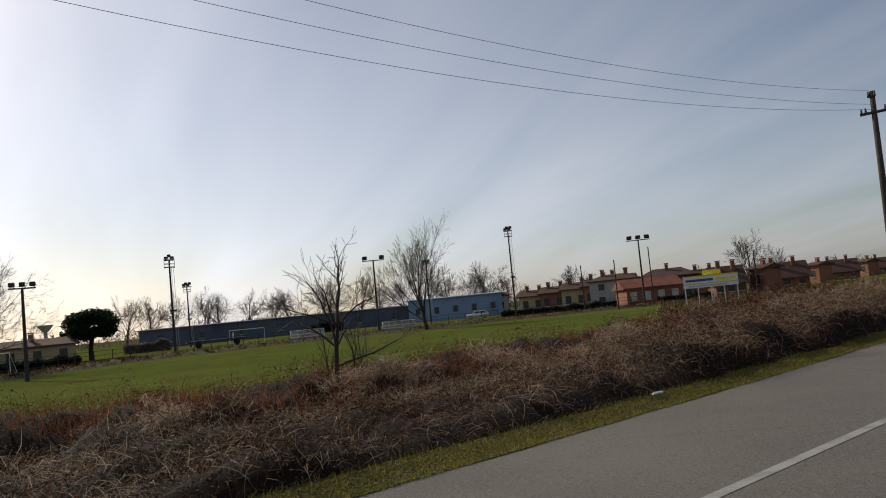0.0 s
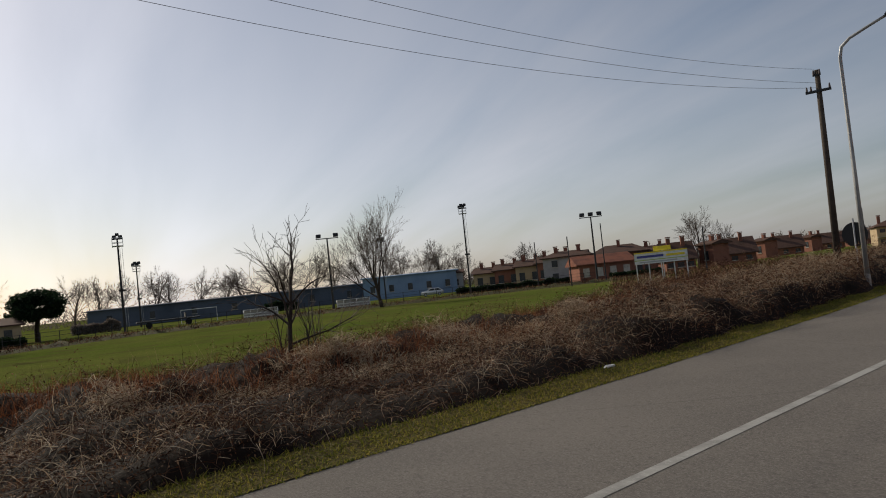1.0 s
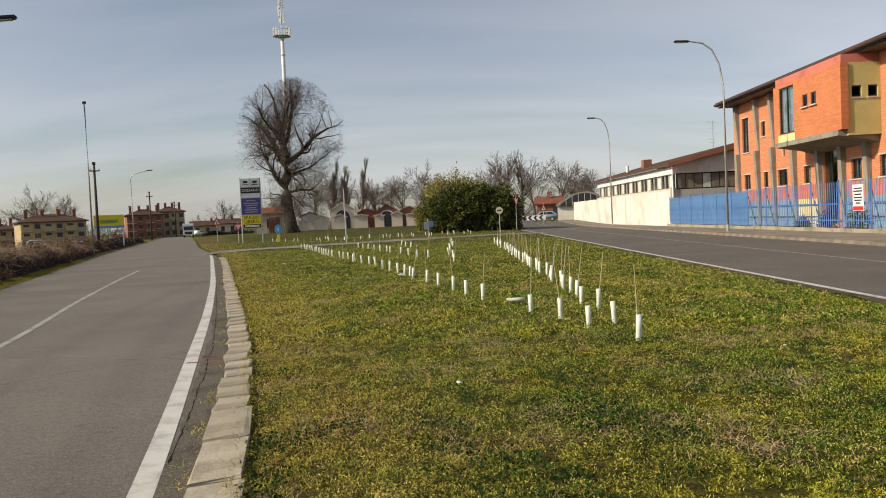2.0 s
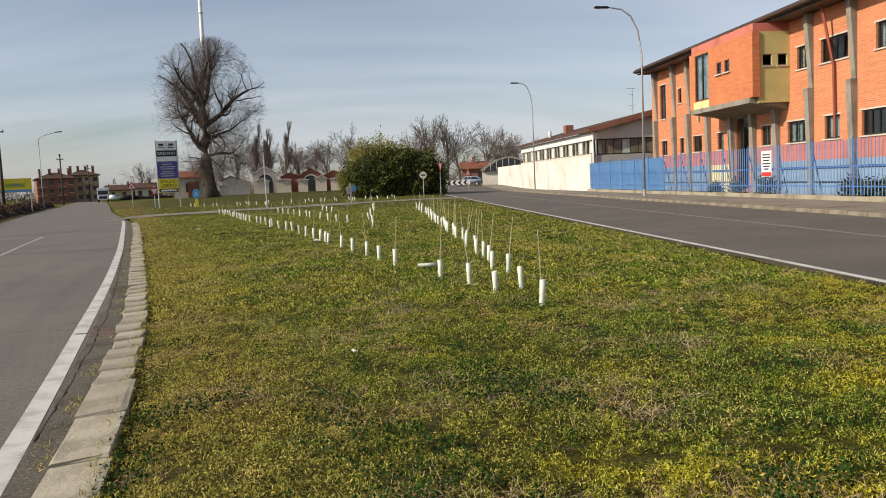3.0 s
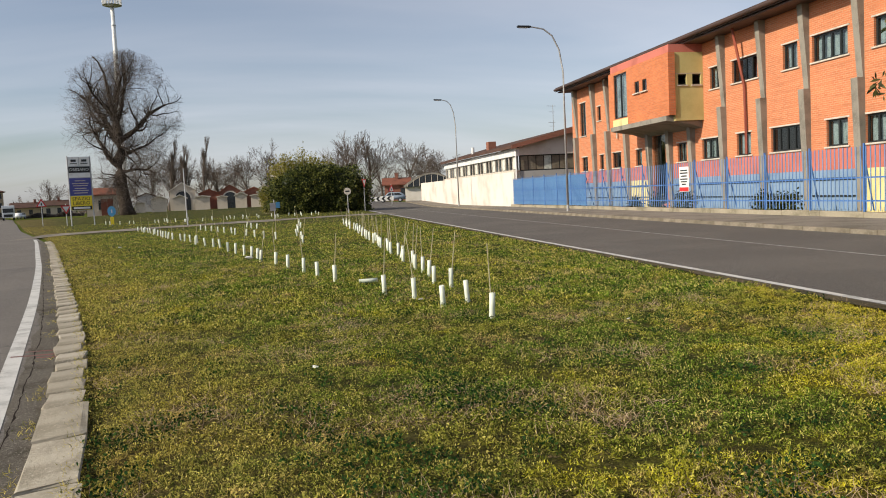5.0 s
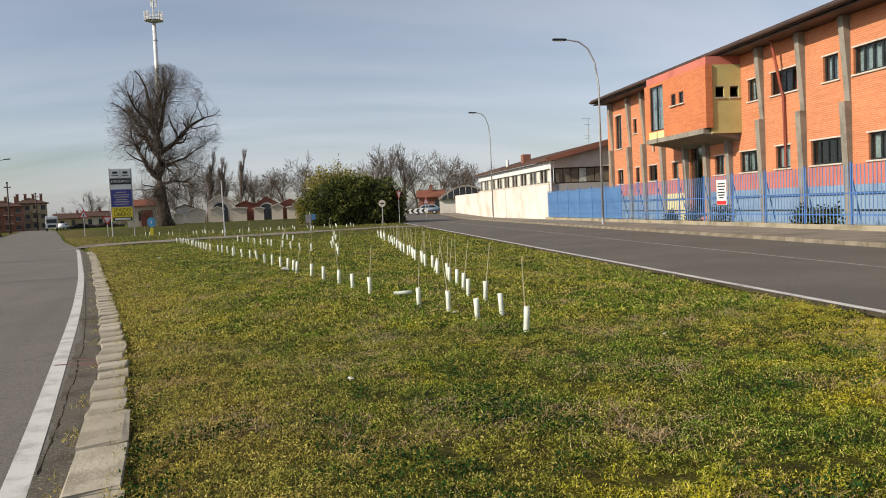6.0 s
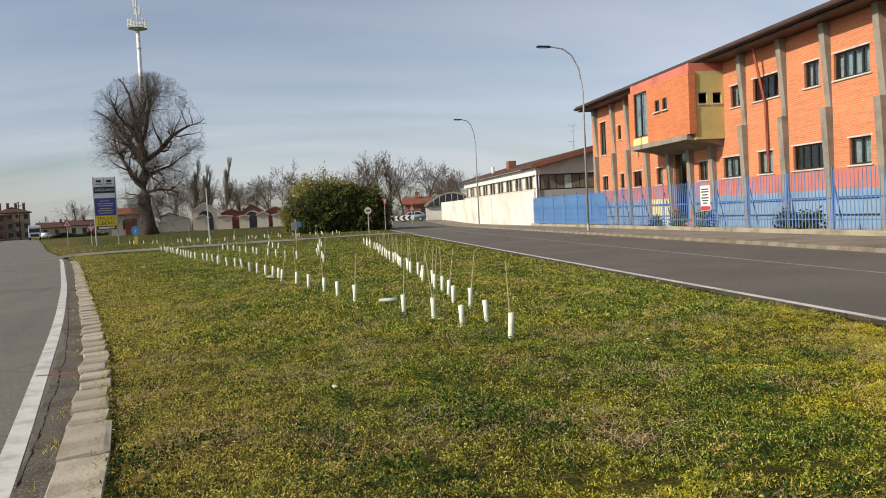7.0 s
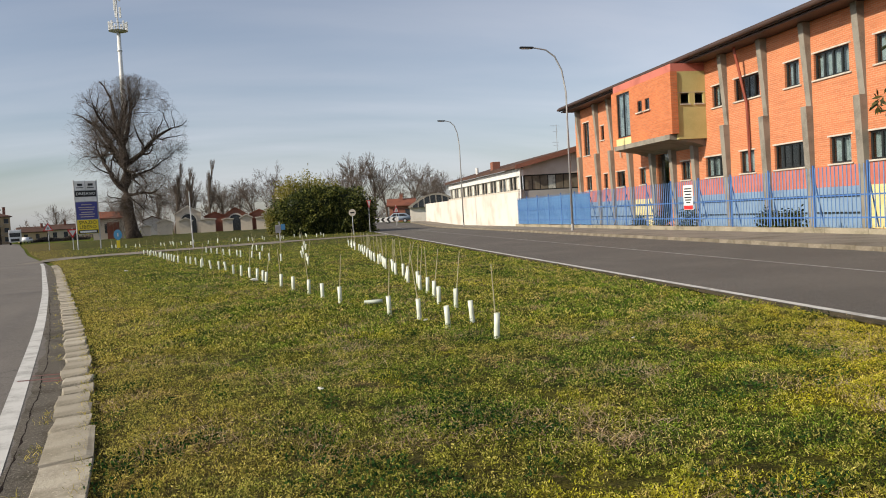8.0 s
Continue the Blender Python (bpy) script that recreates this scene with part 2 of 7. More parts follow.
M = {
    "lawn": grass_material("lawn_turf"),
    "blades": grass_material("lawn_blades", True),
    "clover": leafy("clover_leaves", [(0.014, 0.036, 0.012), (0.028, 0.068, 0.018), (0.06, 0.12, 0.024)], 0.05),
    "straw": leafy("dry_straw", [(0.30, 0.20, 0.12), (0.46, 0.34, 0.21), (0.60, 0.48, 0.32)], 0.2),
    "asphalt_old": asphalt_material("old_asphalt", 0.138),
    "asphalt_new": asphalt_material("dark_asphalt", 0.108, 0.25),
    "grit": surface("gutter_grit", (0.12, 0.105, 0.085), (0.055, 0.048, 0.034), (0.34, 0.31, 0.26), 0.95, small=45, strength=0.8, big=2.0),
    "line": surface("road_paint", (0.54, 0.53, 0.50), (0.30, 0.29, 0.27), (0.62, 0.61, 0.58), 0.7, small=40, big=3.0),
    "line_worn": surface("worn_road_paint", (0.33, 0.325, 0.305), (0.17, 0.165, 0.155), (0.43, 0.425, 0.40), 0.75, small=30, big=2.0),
    "kerb": surface("kerb_concrete", (0.43, 0.385, 0.305), (0.24, 0.21, 0.155), (0.53, 0.48, 0.39), 0.9, big=2.5, small=30, strength=0.5, per_piece=0.45),
    "kerb_dirty": surface("dirty_kerb", (0.25, 0.215, 0.165), (0.13, 0.11, 0.08), (0.36, 0.325, 0.265), 0.95, big=1.6, small=18, strength=0.7, per_piece=0.5),
    "concrete": surface("grey_concrete", (0.27, 0.245, 0.205), (0.165, 0.15, 0.125), (0.33, 0.30, 0.26), 0.9, big=1.0, small=20, strength=0.4),
    "low_wall": surface("mossy_concrete", (0.33, 0.29, 0.215), (0.15, 0.135, 0.09), (0.42, 0.38, 0.30), 0.95, big=0.8, small=14, strength=0.6),
    "path": surface("gravel_path", (0.23, 0.20, 0.165), (0.13, 0.115, 0.09), (0.34, 0.31, 0.26), 0.95, big=0.5, small=25, strength=0.6),
    "brick": brick_material("orange_brick", (0.61, 0.205, 0.088), (0.50, 0.155, 0.062), (0.52, 0.30, 0.18)),
    "brick_bay": brick_material("bay_brick", (0.62, 0.190, 0.065), (0.48, 0.130, 0.045), (0.42, 0.20, 0.11)),
    "yellow": surface("ochre_render", (0.52, 0.46, 0.20), (0.44, 0.385, 0.16), (0.56, 0.50, 0.25), 0.85, big=0.8, small=30, strength=0.15),
    "cream": surface("cream_paint", (0.72, 0.62, 0.30), (0.60, 0.50, 0.22), (0.76, 0.68, 0.38), 0.8, big=1.0),
    "band_red": surface("red_plinth_paint", (0.52, 0.17, 0.13), (0.40, 0.13, 0.10), (0.56, 0.22, 0.17), 0.8, big=0.8),
    "band_blue": surface("blue_plinth_paint", (0.22, 0.31, 0.43), (0.15, 0.22, 0.33), (0.28, 0.36, 0.46), 0.8, big=0.8),
    "fence_blue": surface("fence_blue_paint", (0.14, 0.26, 0.48), (0.07, 0.17, 0.40), (0.26, 0.36, 0.52), 0.5, big=3.0, small=40, strength=0.1, per_piece=0.4),
    "fence_post": surface("post_blue_paint", (0.055, 0.16, 0.44), (0.04, 0.11, 0.30), (0.10, 0.22, 0.48), 0.5, big=3.0, small=40, strength=0.1),
    "fence_sheet": surface("blue_plastic_sheet", (0.095, 0.235, 0.43), (0.06, 0.165, 0.35), (0.17, 0.32, 0.50), 0.5, big=0.7, small=12, strength=0.2),
    "roof_brown": surface("brown_roof_metal", (0.065, 0.036, 0.026), (0.035, 0.022, 0.018), (0.09, 0.055, 0.04), 0.55, big=0.5),
    "pipe_red": surface("rust_red_pipe", (0.32, 0.07, 0.035), (0.20, 0.05, 0.03), (0.38, 0.10, 0.05), 0.5),
    "frame_dark": surface("dark_window_frame", (0.018, 0.022, 0.022), (0.012, 0.014, 0.014), (0.03, 0.034, 0.034), 0.4, strength=0.05),
    "sill": surface("pale_stone_sill", (0.55, 0.50, 0.43), (0.38, 0.34, 0.28), (0.62, 0.58, 0.52), 0.8, big=2.0),
    "curtain": surface("pale_curtain", (0.62, 0.64, 0.58), (0.34, 0.36, 0.32), (0.55, 0.57, 0.52), 0.9, big=3.0),
    "blind": surface("brown_blind", (0.21, 0.18, 0.135), (0.12, 0.10, 0.075), (0.30, 0.27, 0.22), 0.6, big=1.5),
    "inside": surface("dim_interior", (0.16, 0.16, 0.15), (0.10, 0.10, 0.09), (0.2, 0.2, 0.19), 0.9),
    "glass": glass_material("window_glass"),
    "white_wall": surface("white_render", (0.69, 0.635, 0.575), (0.52, 0.455, 0.385), (0.75, 0.70, 0.645), 0.9, big=0.35, small=18, strength=0.2),
    "white": surface("white_paint", (0.76, 0.76, 0.74), (0.58, 0.58, 0.56), (0.80, 0.80, 0.79), 0.5, big=1.5),
    "grey_wall": surface("grey_render", (0.42, 0.41, 0.40), (0.30, 0.29, 0.28), (0.48, 0.47, 0.46), 0.9, big=0.5),
    "tiles_red": surface("red_roof_tiles", (0.21, 0.08, 0.052), (0.12, 0.052, 0.04), (0.28, 0.125, 0.08), 0.9, big=0.8, small=5, strength=0.6),
    "tiles_brown": surface("brown_roof_tiles", (0.095, 0.055, 0.043), (0.055, 0.037, 0.03), (0.14, 0.085, 0.065), 0.9, big=0.5, small=5, strength=0.6),
    "brick_far": surface("far_red_brick", (0.26, 0.115, 0.08), (0.18, 0.08, 0.058), (0.32, 0.165, 0.12), 0.9, big=0.4),
    "wall_far": surface("far_ochre_render", (0.46, 0.35, 0.22), (0.35, 0.26, 0.16), (0.52, 0.41, 0.27), 0.9, big=0.3),
    "wall_cream": surface("far_cream_render", (0.60, 0.52, 0.42), (0.46, 0.39, 0.31), (0.66, 0.59, 0.49), 0.9, big=0.4),
    # cladding colour lowered to hold the shade of the backlit shed
    "wall_shade_bluegrey": surface("shaded_bluegrey_cladding", (0.10, 0.12, 0.155), (0.07, 0.085, 0.11), (0.14, 0.16, 0.20), 0.8, big=0.2),
    "wall_blue": surface("blue_cladding", (0.22, 0.32, 0.46), (0.16, 0.24, 0.36), (0.28, 0.38, 0.52), 0.7, big=0.2),
    "window_far": surface("far_dark_window", (0.03, 0.034, 0.04), (0.02, 0.022, 0.026), (0.05, 0.055, 0.06), 0.25),
    "galv": surface("galvanised_steel", (0.46, 0.47, 0.48), (0.34, 0.35, 0.36), (0.54, 0.55, 0.56), 0.5, 0.25, big=2.0, small=30, strength=0.08),
    "lamp_grey": surface("lamp_pole_paint", (0.36, 0.36, 0.355), (0.25, 0.25, 0.245), (0.43, 0.43, 0.42), 0.5, 0.3, big=2.0, strength=0.08),
    "pole_wood": surface("tarred_pole", (0.085, 0.068, 0.055), (0.045, 0.037, 0.03), (0.13, 0.105, 0.085), 0.9, big=1.5, small=30, strength=0.5),
    "dark": surface("dark_metal", (0.03, 0.03, 0.032), (0.02, 0.02, 0.02), (0.05, 0.05, 0.05), 0.5, 0.4, strength=0.1),
    "wire": surface("dull_wire", (0.20, 0.20, 0.205), (0.15, 0.15, 0.15), (0.25, 0.25, 0.25), 0.6, 0.5, strength=0.0),
    "insul": surface("brown_insulator", (0.07, 0.04, 0.03), (0.04, 0.025, 0.02), (0.10, 0.06, 0.05), 0.3),
    "tube": surface("translucent_guard", (0.68, 0.72, 0.60), (0.52, 0.56, 0.45), (0.74, 0.77, 0.68), 0.5, big=6.0, small=40, strength=0.1, per_piece=0.3),
    "cane": surface("bamboo_cane", (0.46, 0.42, 0.27), (0.32, 0.28, 0.17), (0.54, 0.50, 0.35), 0.7, big=8.0),
    # soil coloured near black, standing in for the shade inside the thicket
    "shade_soil": surface("shade_darkened_soil", (0.016, 0.010, 0.007), (0.010, 0.007, 0.005), (0.028, 0.019, 0.012), 1.0, big=0.7, small=12, strength=0.9),
    "bank": surface("rough_bank", (0.075, 0.072, 0.028), (0.035, 0.028, 0.016), (0.12, 0.10, 0.045), 1.0, big=0.4, small=6, strength=0.9),
    # low stops darkened for shade within the thicket, pale top stop for backlit rims
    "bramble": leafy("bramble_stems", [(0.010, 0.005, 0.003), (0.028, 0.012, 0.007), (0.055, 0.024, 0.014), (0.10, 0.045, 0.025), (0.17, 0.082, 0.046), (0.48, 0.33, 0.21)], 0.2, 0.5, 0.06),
    # same here: shade and sunlit rims are put into the leaf colours
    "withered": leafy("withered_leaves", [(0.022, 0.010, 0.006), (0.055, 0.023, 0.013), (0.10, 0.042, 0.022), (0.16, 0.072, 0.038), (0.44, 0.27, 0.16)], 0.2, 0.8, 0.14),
    "reed": leafy("dead_grass", [(0.20, 0.13, 0.08), (0.38, 0.28, 0.18), (0.58, 0.48, 0.35)], 0.3, 0.3),
    "russet": leafy("russet_weeds", [(0.08, 0.027, 0.014), (0.20, 0.068, 0.03), (0.34, 0.14, 0.065)], 0.2, 0.3),
    "verge": leafy("verge_grass", [(0.06, 0.085, 0.012), (0.22, 0.215, 0.03), (0.40, 0.32, 0.08)], 0.3, 0.6),
    "bark": surface("grey_bark", (0.06, 0.047, 0.038), (0.035, 0.027, 0.022), (0.10, 0.08, 0.065), 0.95, big=2.5, small=14, strength=0.8),
    "twig": leafy("bare_twigs", [(0.10, 0.08, 0.068), (0.17, 0.14, 0.12), (0.25, 0.21, 0.18)], 0.2, 0.3),
    "twig_far": leafy("far_bare_twigs", [(0.12, 0.095, 0.08), (0.19, 0.15, 0.125), (0.25, 0.205, 0.18)], 0.1, 0.1),
    "laurel": leafy("laurel_leaves", [(0.010, 0.018, 0.006), (0.05, 0.068, 0.014), (0.23, 0.235, 0.055)], 0.7, 1.6),
    "bamboo": leafy("bamboo_leaves", [(0.11, 0.12, 0.02), (0.22, 0.20, 0.035), (0.34, 0.29, 0.07)], 0.3, 0.3),
    "evergreen": leafy("loquat_leaves", [(0.018, 0.026, 0.008), (0.05, 0.06, 0.016), (0.18, 0.15, 0.055)], 0.6, 0.5),
    "pine": leafy("pine_needles", [(0.008, 0.018, 0.010), (0.016, 0.032, 0.015), (0.03, 0.05, 0.02)], 0.2, 0.3),
    "sign_blue": surface("violet_blue_panel", (0.055, 0.06, 0.27), (0.045, 0.05, 0.22), (0.07, 0.075, 0.30), 0.4, strength=0.02),
    "sign_yellow": surface("yellow_panel", (0.85, 0.66, 0.03), (0.75, 0.56, 0.02), (0.87, 0.70, 0.06), 0.4, strength=0.02),
    "sign_lightblue": surface("light_blue_panel", (0.10, 0.36, 0.62), (0.08, 0.28, 0.52), (0.13, 0.40, 0.66), 0.4, strength=0.02),
    "sign_red": surface("red_sign", (0.60, 0.03, 0.03), (0.50, 0.03, 0.03), (0.62, 0.05, 0.05), 0.4, strength=0.02),
    "sign_green": surface("green_panel", (0.36, 0.50, 0.05), (0.25, 0.38, 0.04), (0.45, 0.55, 0.08), 0.4, strength=0.02),
    "black": surface("black_paint", (0.012, 0.012, 0.012), (0.009, 0.009, 0.009), (0.02, 0.02, 0.02), 0.5, strength=0.02),
    "tyre": surface("tyre_rubber", (0.02, 0.02, 0.02), (0.014, 0.014, 0.014), (0.03, 0.03, 0.03), 0.8),
    "car_blue": surface("pale_blue_car_paint", (0.30, 0.36, 0.43), (0.24, 0.29, 0.36), (0.34, 0.40, 0.47), 0.3, strength=0.0),
    "car_white": surface("white_car_paint", (0.72, 0.73, 0.74), (0.62, 0.63, 0.64), (0.75, 0.76, 0.77), 0.25, strength=0.0),
    "plate": surface("sign_plate_grey", (0.40, 0.40, 0.42), (0.33, 0.33, 0.35), (0.44, 0.44, 0.46), 0.5, big=2.0, strength=0.03),
    "grey_plate": surface("dull_sign_plate", (0.17, 0.17, 0.175), (0.13, 0.13, 0.135), (0.20, 0.20, 0.205), 0.5, big=2.0, strength=0.03),
    "edge_soil": surface("trodden_edge_soil", (0.10, 0.080, 0.045), (0.05, 0.042, 0.022), (0.20, 0.165, 0.10), 0.95, big=1.5, small=30, strength=0.8),
    "paper": surface("crumpled_paper", (0.70, 0.69, 0.66), (0.5, 0.49, 0.46), (0.76, 0.75, 0.73), 0.8, big=12),
    "red_stain": surface("red_road_stain", (0.20, 0.085, 0.075), (0.15, 0.11, 0.10), (0.24, 0.12, 0.10), 0.85, big=6, small=40),
}
field, fnt, fb = nodes_of("field_grass")
fv = fnt.nodes.new("ShaderNodeTexCoord").outputs["Object"]
fc = mix(fnt, step(fnt, tex(fnt, 0.05, 6, 0.65, fv, 0.5), 0.38, 0.66), (0.10, 0.135, 0.026), (0.145, 0.155, 0.04))
fc = mix(fnt, step(fnt, tex(fnt, 0.22, 6, 0.7, fv, 0.5), 0.46, 0.62, 0, 0.9), fc, (0.105, 0.092, 0.036))
fc = mix(fnt, step(fnt, tex(fnt, 5, 6, 0.75, fv), 0.42, 0.62, 0.6, 0), fc, (0.06, 0.08, 0.016))
fnt.links.new(fc, fb.inputs["Base Color"])
fb.inputs["Roughness"].default_value = 0.9
fb.inputs["Specular IOR Level"].default_value = 0.0
bump(fnt, fb, tex(fnt, 6, 6, 0.7, fv), 0.9, 0.08)
M["field"] = field


# ---- building blocks ----
def part(name, bm, material, parent=None, label="", smooth=False):
    """Links a bmesh as one mesh object, under parent if given."""
    me = bpy.data.meshes.new(name)
    bm.to_mesh(me)
    bm.free()
    return mesh_part(name, me, material, parent, label, smooth)


def mesh_part(name, me, material, parent=None, label="", smooth=False):
    if material is not None and not me.materials:
        me.materials.append(M[material])
    if smooth:
        me.polygons.foreach_set("use_smooth", [True] * len(me.polygons))
    ob = new(name, me)
    if parent is not None:
        ob.parent = parent
    return tagged(ob, label)


def raw(name, verts, faces):
    me = bpy.data.meshes.new(name)
    me.from_pydata([tuple(map(float, v)) for v in verts], [], faces)
    me.update()
    return me


def fast(name, verts, tris):
    """A mesh of many triangles from arrays."""
    verts, tris = np.asarray(verts, np.float32), np.asarray(tris, np.int32)
    me = bpy.data.meshes.new(name)
    me.vertices.add(len(verts))
    me.vertices.foreach_set("co", verts.ravel())
    me.loops.add(tris.size)
    me.loops.foreach_set("vertex_index", tris.ravel())
    me.polygons.add(len(tris))
    me.polygons.foreach_set("loop_start", np.arange(0, tris.size, 3, dtype=np.int32))
    me.polygons.foreach_set("loop_total", np.full(len(tris), 3, dtype=np.int32))
    me.update(calc_edges=True)
    return me


def box(bm, x0, x1, y0, y1, z0, z1, bevel=0.0):
    m = Matrix.Translation(((x0 + x1) / 2, (y0 + y1) / 2, (z0 + z1) / 2)) @ Matrix.Diagonal((x1 - x0, y1 - y0, z1 - z0, 1))
    r = bmesh.ops.create_cube(bm, size=1, matrix=m)
    if bevel:
        edges = {e for v in r["verts"] for e in v.link_edges}
        bmesh.ops.bevel(bm, geom=list(edges), offset=bevel, segments=1, affect="EDGES")
    return bm


def rod(bm, a, b, r0, r1=None, sides=8):
    """A tapered round bar from a to b."""
    a, b = Vector(a), Vector(b)
    d = b - a
    m = Matrix.Translation((a + b) / 2) @ d.to_track_quat("Z", "Y").to_matrix().to_4x4()
    bmesh.ops.create_cone(bm, cap_ends=True, segments=sides, radius1=r0, radius2=r0 if r1 is None else r1, depth=d.length, matrix=m)
    return bm


def pipe(bm, points, radius, sides=7):
    """A round bar along a bent line."""
    pts = [Vector(p) for p in points]
    rings = []
    for i, p in enumerate(pts):
        d = (pts[min(i + 1, len(pts) - 1)] - pts[max(i - 1, 0)]).normalized()
        q = d.to_track_quat("Z", "Y")
        r = radius[i] if isinstance(radius, (list, tuple)) else radius
        rings.append([bm.verts.new(p + q @ Vector((r * math.cos(k * math.tau / sides), r * math.sin(k * math.tau / sides), 0))) for k in range(sides)])
    for a, b in zip(rings, rings[1:]):
        for k in range(sides):
            bm.faces.new((a[k], a[(k + 1) % sides], b[(k + 1) % sides], b[k]))
    bm.faces.new(rings[0][::-1])
    bm.faces.new(rings[-1])
    return bm


def prism(bm, outline, y0, y1):
    """An outline in x and z, drawn out along y."""
    a = [bm.verts.new((x, y0, z)) for x, z in outline]
    b = [bm.verts.new((x, y1, z)) for x, z in outline]
    n = len(a)
    bm.faces.new(a)
    bm.faces.new(b[::-1])
    for i in range(n):
        bm.faces.new((a[i], b[i], b[(i + 1) % n], a[(i + 1) % n]))
    bmesh.ops.recalc_face_normals(bm, faces=bm.faces[:])
    return bm


def thing(name, m, label, category, group="", kind=""):
    ob = new(name)
    ob.empty_display_size = 0.3
    ob.matrix_world = m
    return tagged(ob, label, category, group, kind)


def polar(az, d):
    """A place d metres off, az degrees left of +y."""
    return -d * math.sin(radians(az)), d * math.cos(radians(az))


def smooth(lo, hi, v):
    k = np.clip((np.asarray(v, float) - lo) / (hi - lo), 0, 1)
    return k * k * (3 - 2 * k)


def eased(table):
    """A smooth curve x(y) through a short table."""
    ys, xs = np.array(table, float).T
    fine = np.arange(ys[0], ys[-1] + 0.5, 0.5)
    v = np.interp(fine, ys, xs)
    pad = np.concatenate([np.full(6, v[0]) + (v[0] - v[1]) * np.arange(6, 0, -1), v, np.full(6, v[-1]) + (v[-1] - v[-2]) * np.arange(1, 7)])
    v = np.convolve(pad, np.ones(13) / 13, "valid")
    return lambda y: np.interp(y, fine, v)


# ---- the plan: two roads that part at a lawn ----
left_edge = eased([(-60, 7.0), (0, -6.35), (5.3, -7.8), (9, -8.8), (16, -10.85), (25, -13.8), (40, -18.8), (70, -28.7), (180, -63), (420, -150)])
left_kerb = eased([(-60, 14.0), (-30, 6.4), (0, -0.55), (4.8, -1.5), (9, -2.42), (12.6, -3.35), (19.2, -5.2), (30, -8.2), (41, -11.3), (50, -14.3), (70, -21.2), (180, -56), (420, -143)])
left_line = eased([(-60, 13.2), (0, -0.75), (4.77, -1.83), (8.8, -2.86), (14.4, -4.27), (23.5, -6.75), (45.5, -13.1), (48, -13.9)])
left_mid = eased([(-60, 10.5), (0, -3.65), (4.3, -4.7), (7.6, -5.5), (13.3, -6.9), (16.5, -8.0), (26, -10.7), (33, -12.55)])


def right_line(y):
    return 6.66 + 0.019 * np.asarray(y, float)


def right_kerb(y):
    return 13.75 + 0.02 * np.asarray(y, float)


def rise(x, y):
    return 0.45 * smooth(85, 115, y) * smooth(-36, -27, x) * (1 - smooth(160, 260, y))


def ground_z(x, y):
    off = left_edge(np.clip(y, -60, 420)) - np.asarray(x, float)
    return -0.06 - 0.8 * smooth(1.6, 8.5, off) + rise(x, y)


def sheet(name, xs_of_y, ys, z_of, material, label="", across=6, category="road"):
    """A strip of ground between two edges."""
    verts, faces = [], []
    for y in ys:
        a, b = xs_of_y(y)
        for k in range(across + 1):
            x = a + (b - a) * k / across
            verts.append((x, y, z_of(x, y)))
    w = across + 1
    for i in range(len(ys) - 1):
        for k in range(across):
            faces.append((i * w + k, i * w + k + 1, (i + 1) * w + k + 1, (i + 1) * w + k))
    return tagged(mesh_part(name, raw(name, verts, faces), material, smooth=True), label, category, kind="structure")


def grid_axis(near, far, step_near):
    pos = list(np.arange(0, near + 0.1, step_near))
    d = step_near
    while pos[-1] < far:
        d *= 1.22
        pos.append(pos[-1] + d)
    return np.array([-p for p in pos[:0:-1]] + pos)


gx, gy = grid_axis(60, 3200, 1.5), grid_axis(130, 3200, 2.5)
GX, GY = np.meshgrid(gx, gy)
GZ = ground_z(GX, GY)
far_out = np.hypot(GX, GY) > 500
GZ = np.where(far_out, -0.8, GZ)
nx = len(gx)
gf = [(j * nx + i, j * nx + i + 1, (j + 1) * nx + i + 1, (j + 1) * nx + i) for j in range(len(gy) - 1) for i in range(nx - 1)]
tagged(mesh_part("ground", raw("ground", np.stack([GX, GY, GZ], -1).reshape(-1, 3), gf), "field", smooth=True),
       "green sports field and meadow ground reaching the horizon", "ground", kind="structure")

near_y = np.concatenate([np.arange(-60, 130, 1.0), np.arange(130, 420, 10.0)])
sheet("road_left", lambda y: (left_edge(y), left_kerb(y) - 0.02), near_y, lambda x, y: rise(x, y), "asphalt_old", "worn light grey asphalt two-lane road", 8)
sheet("road_right", lambda y: (right_line(y) - 0.28, right_kerb(y)), np.arange(-60, 150, 1.5), lambda x, y: rise(x, y), "asphalt_new", "dark grey asphalt street beside the factory", 8)
road_y = np.arange(-30, 48.1, 0.5)
sheet("edge_line", lambda y: (left_line(y) - 0.055, left_line(y) + 0.105), road_y, lambda x, y: 0.004, "line", "white painted edge line on asphalt", 1, "road marking")
sheet("centre_line", lambda y: (left_mid(y) - 0.01, left_mid(y) + 0.11), np.arange(-30, 33.1, 0.5), lambda x, y: 0.004, "line_worn", "worn white centre line on asphalt", 1, "road marking")
sheet("edge_line_right", lambda y: (right_line(y) - 0.07, right_line(y) + 0.07), np.arange(-55, 110, 1.0), lambda x, y: 0.004 + rise(x, y), "line", "white edge line along dark asphalt", 1, "road marking")
sheet("lane_line_right", lambda y: (right_line(y) + 3.72, right_line(y) + 3.80), np.arange(-55, 110, 1.0), lambda x, y: 0.004 + rise(x, y), "line_worn", "faint thin lane line on asphalt", 1, "road marking")
sheet("gutter", lambda y: (left_kerb(y) - 0.30 - 0.12 * noise.noise((y * 0.9, 3, 0)) - 0.05 * noise.noise((y * 3.1, 8, 0)), left_kerb(y) - 0.015), np.arange(-28, 46, 0.2), lambda x, y: 0.0035, "grit", "gritty dirt strip along the kerb", 2, "gutter")


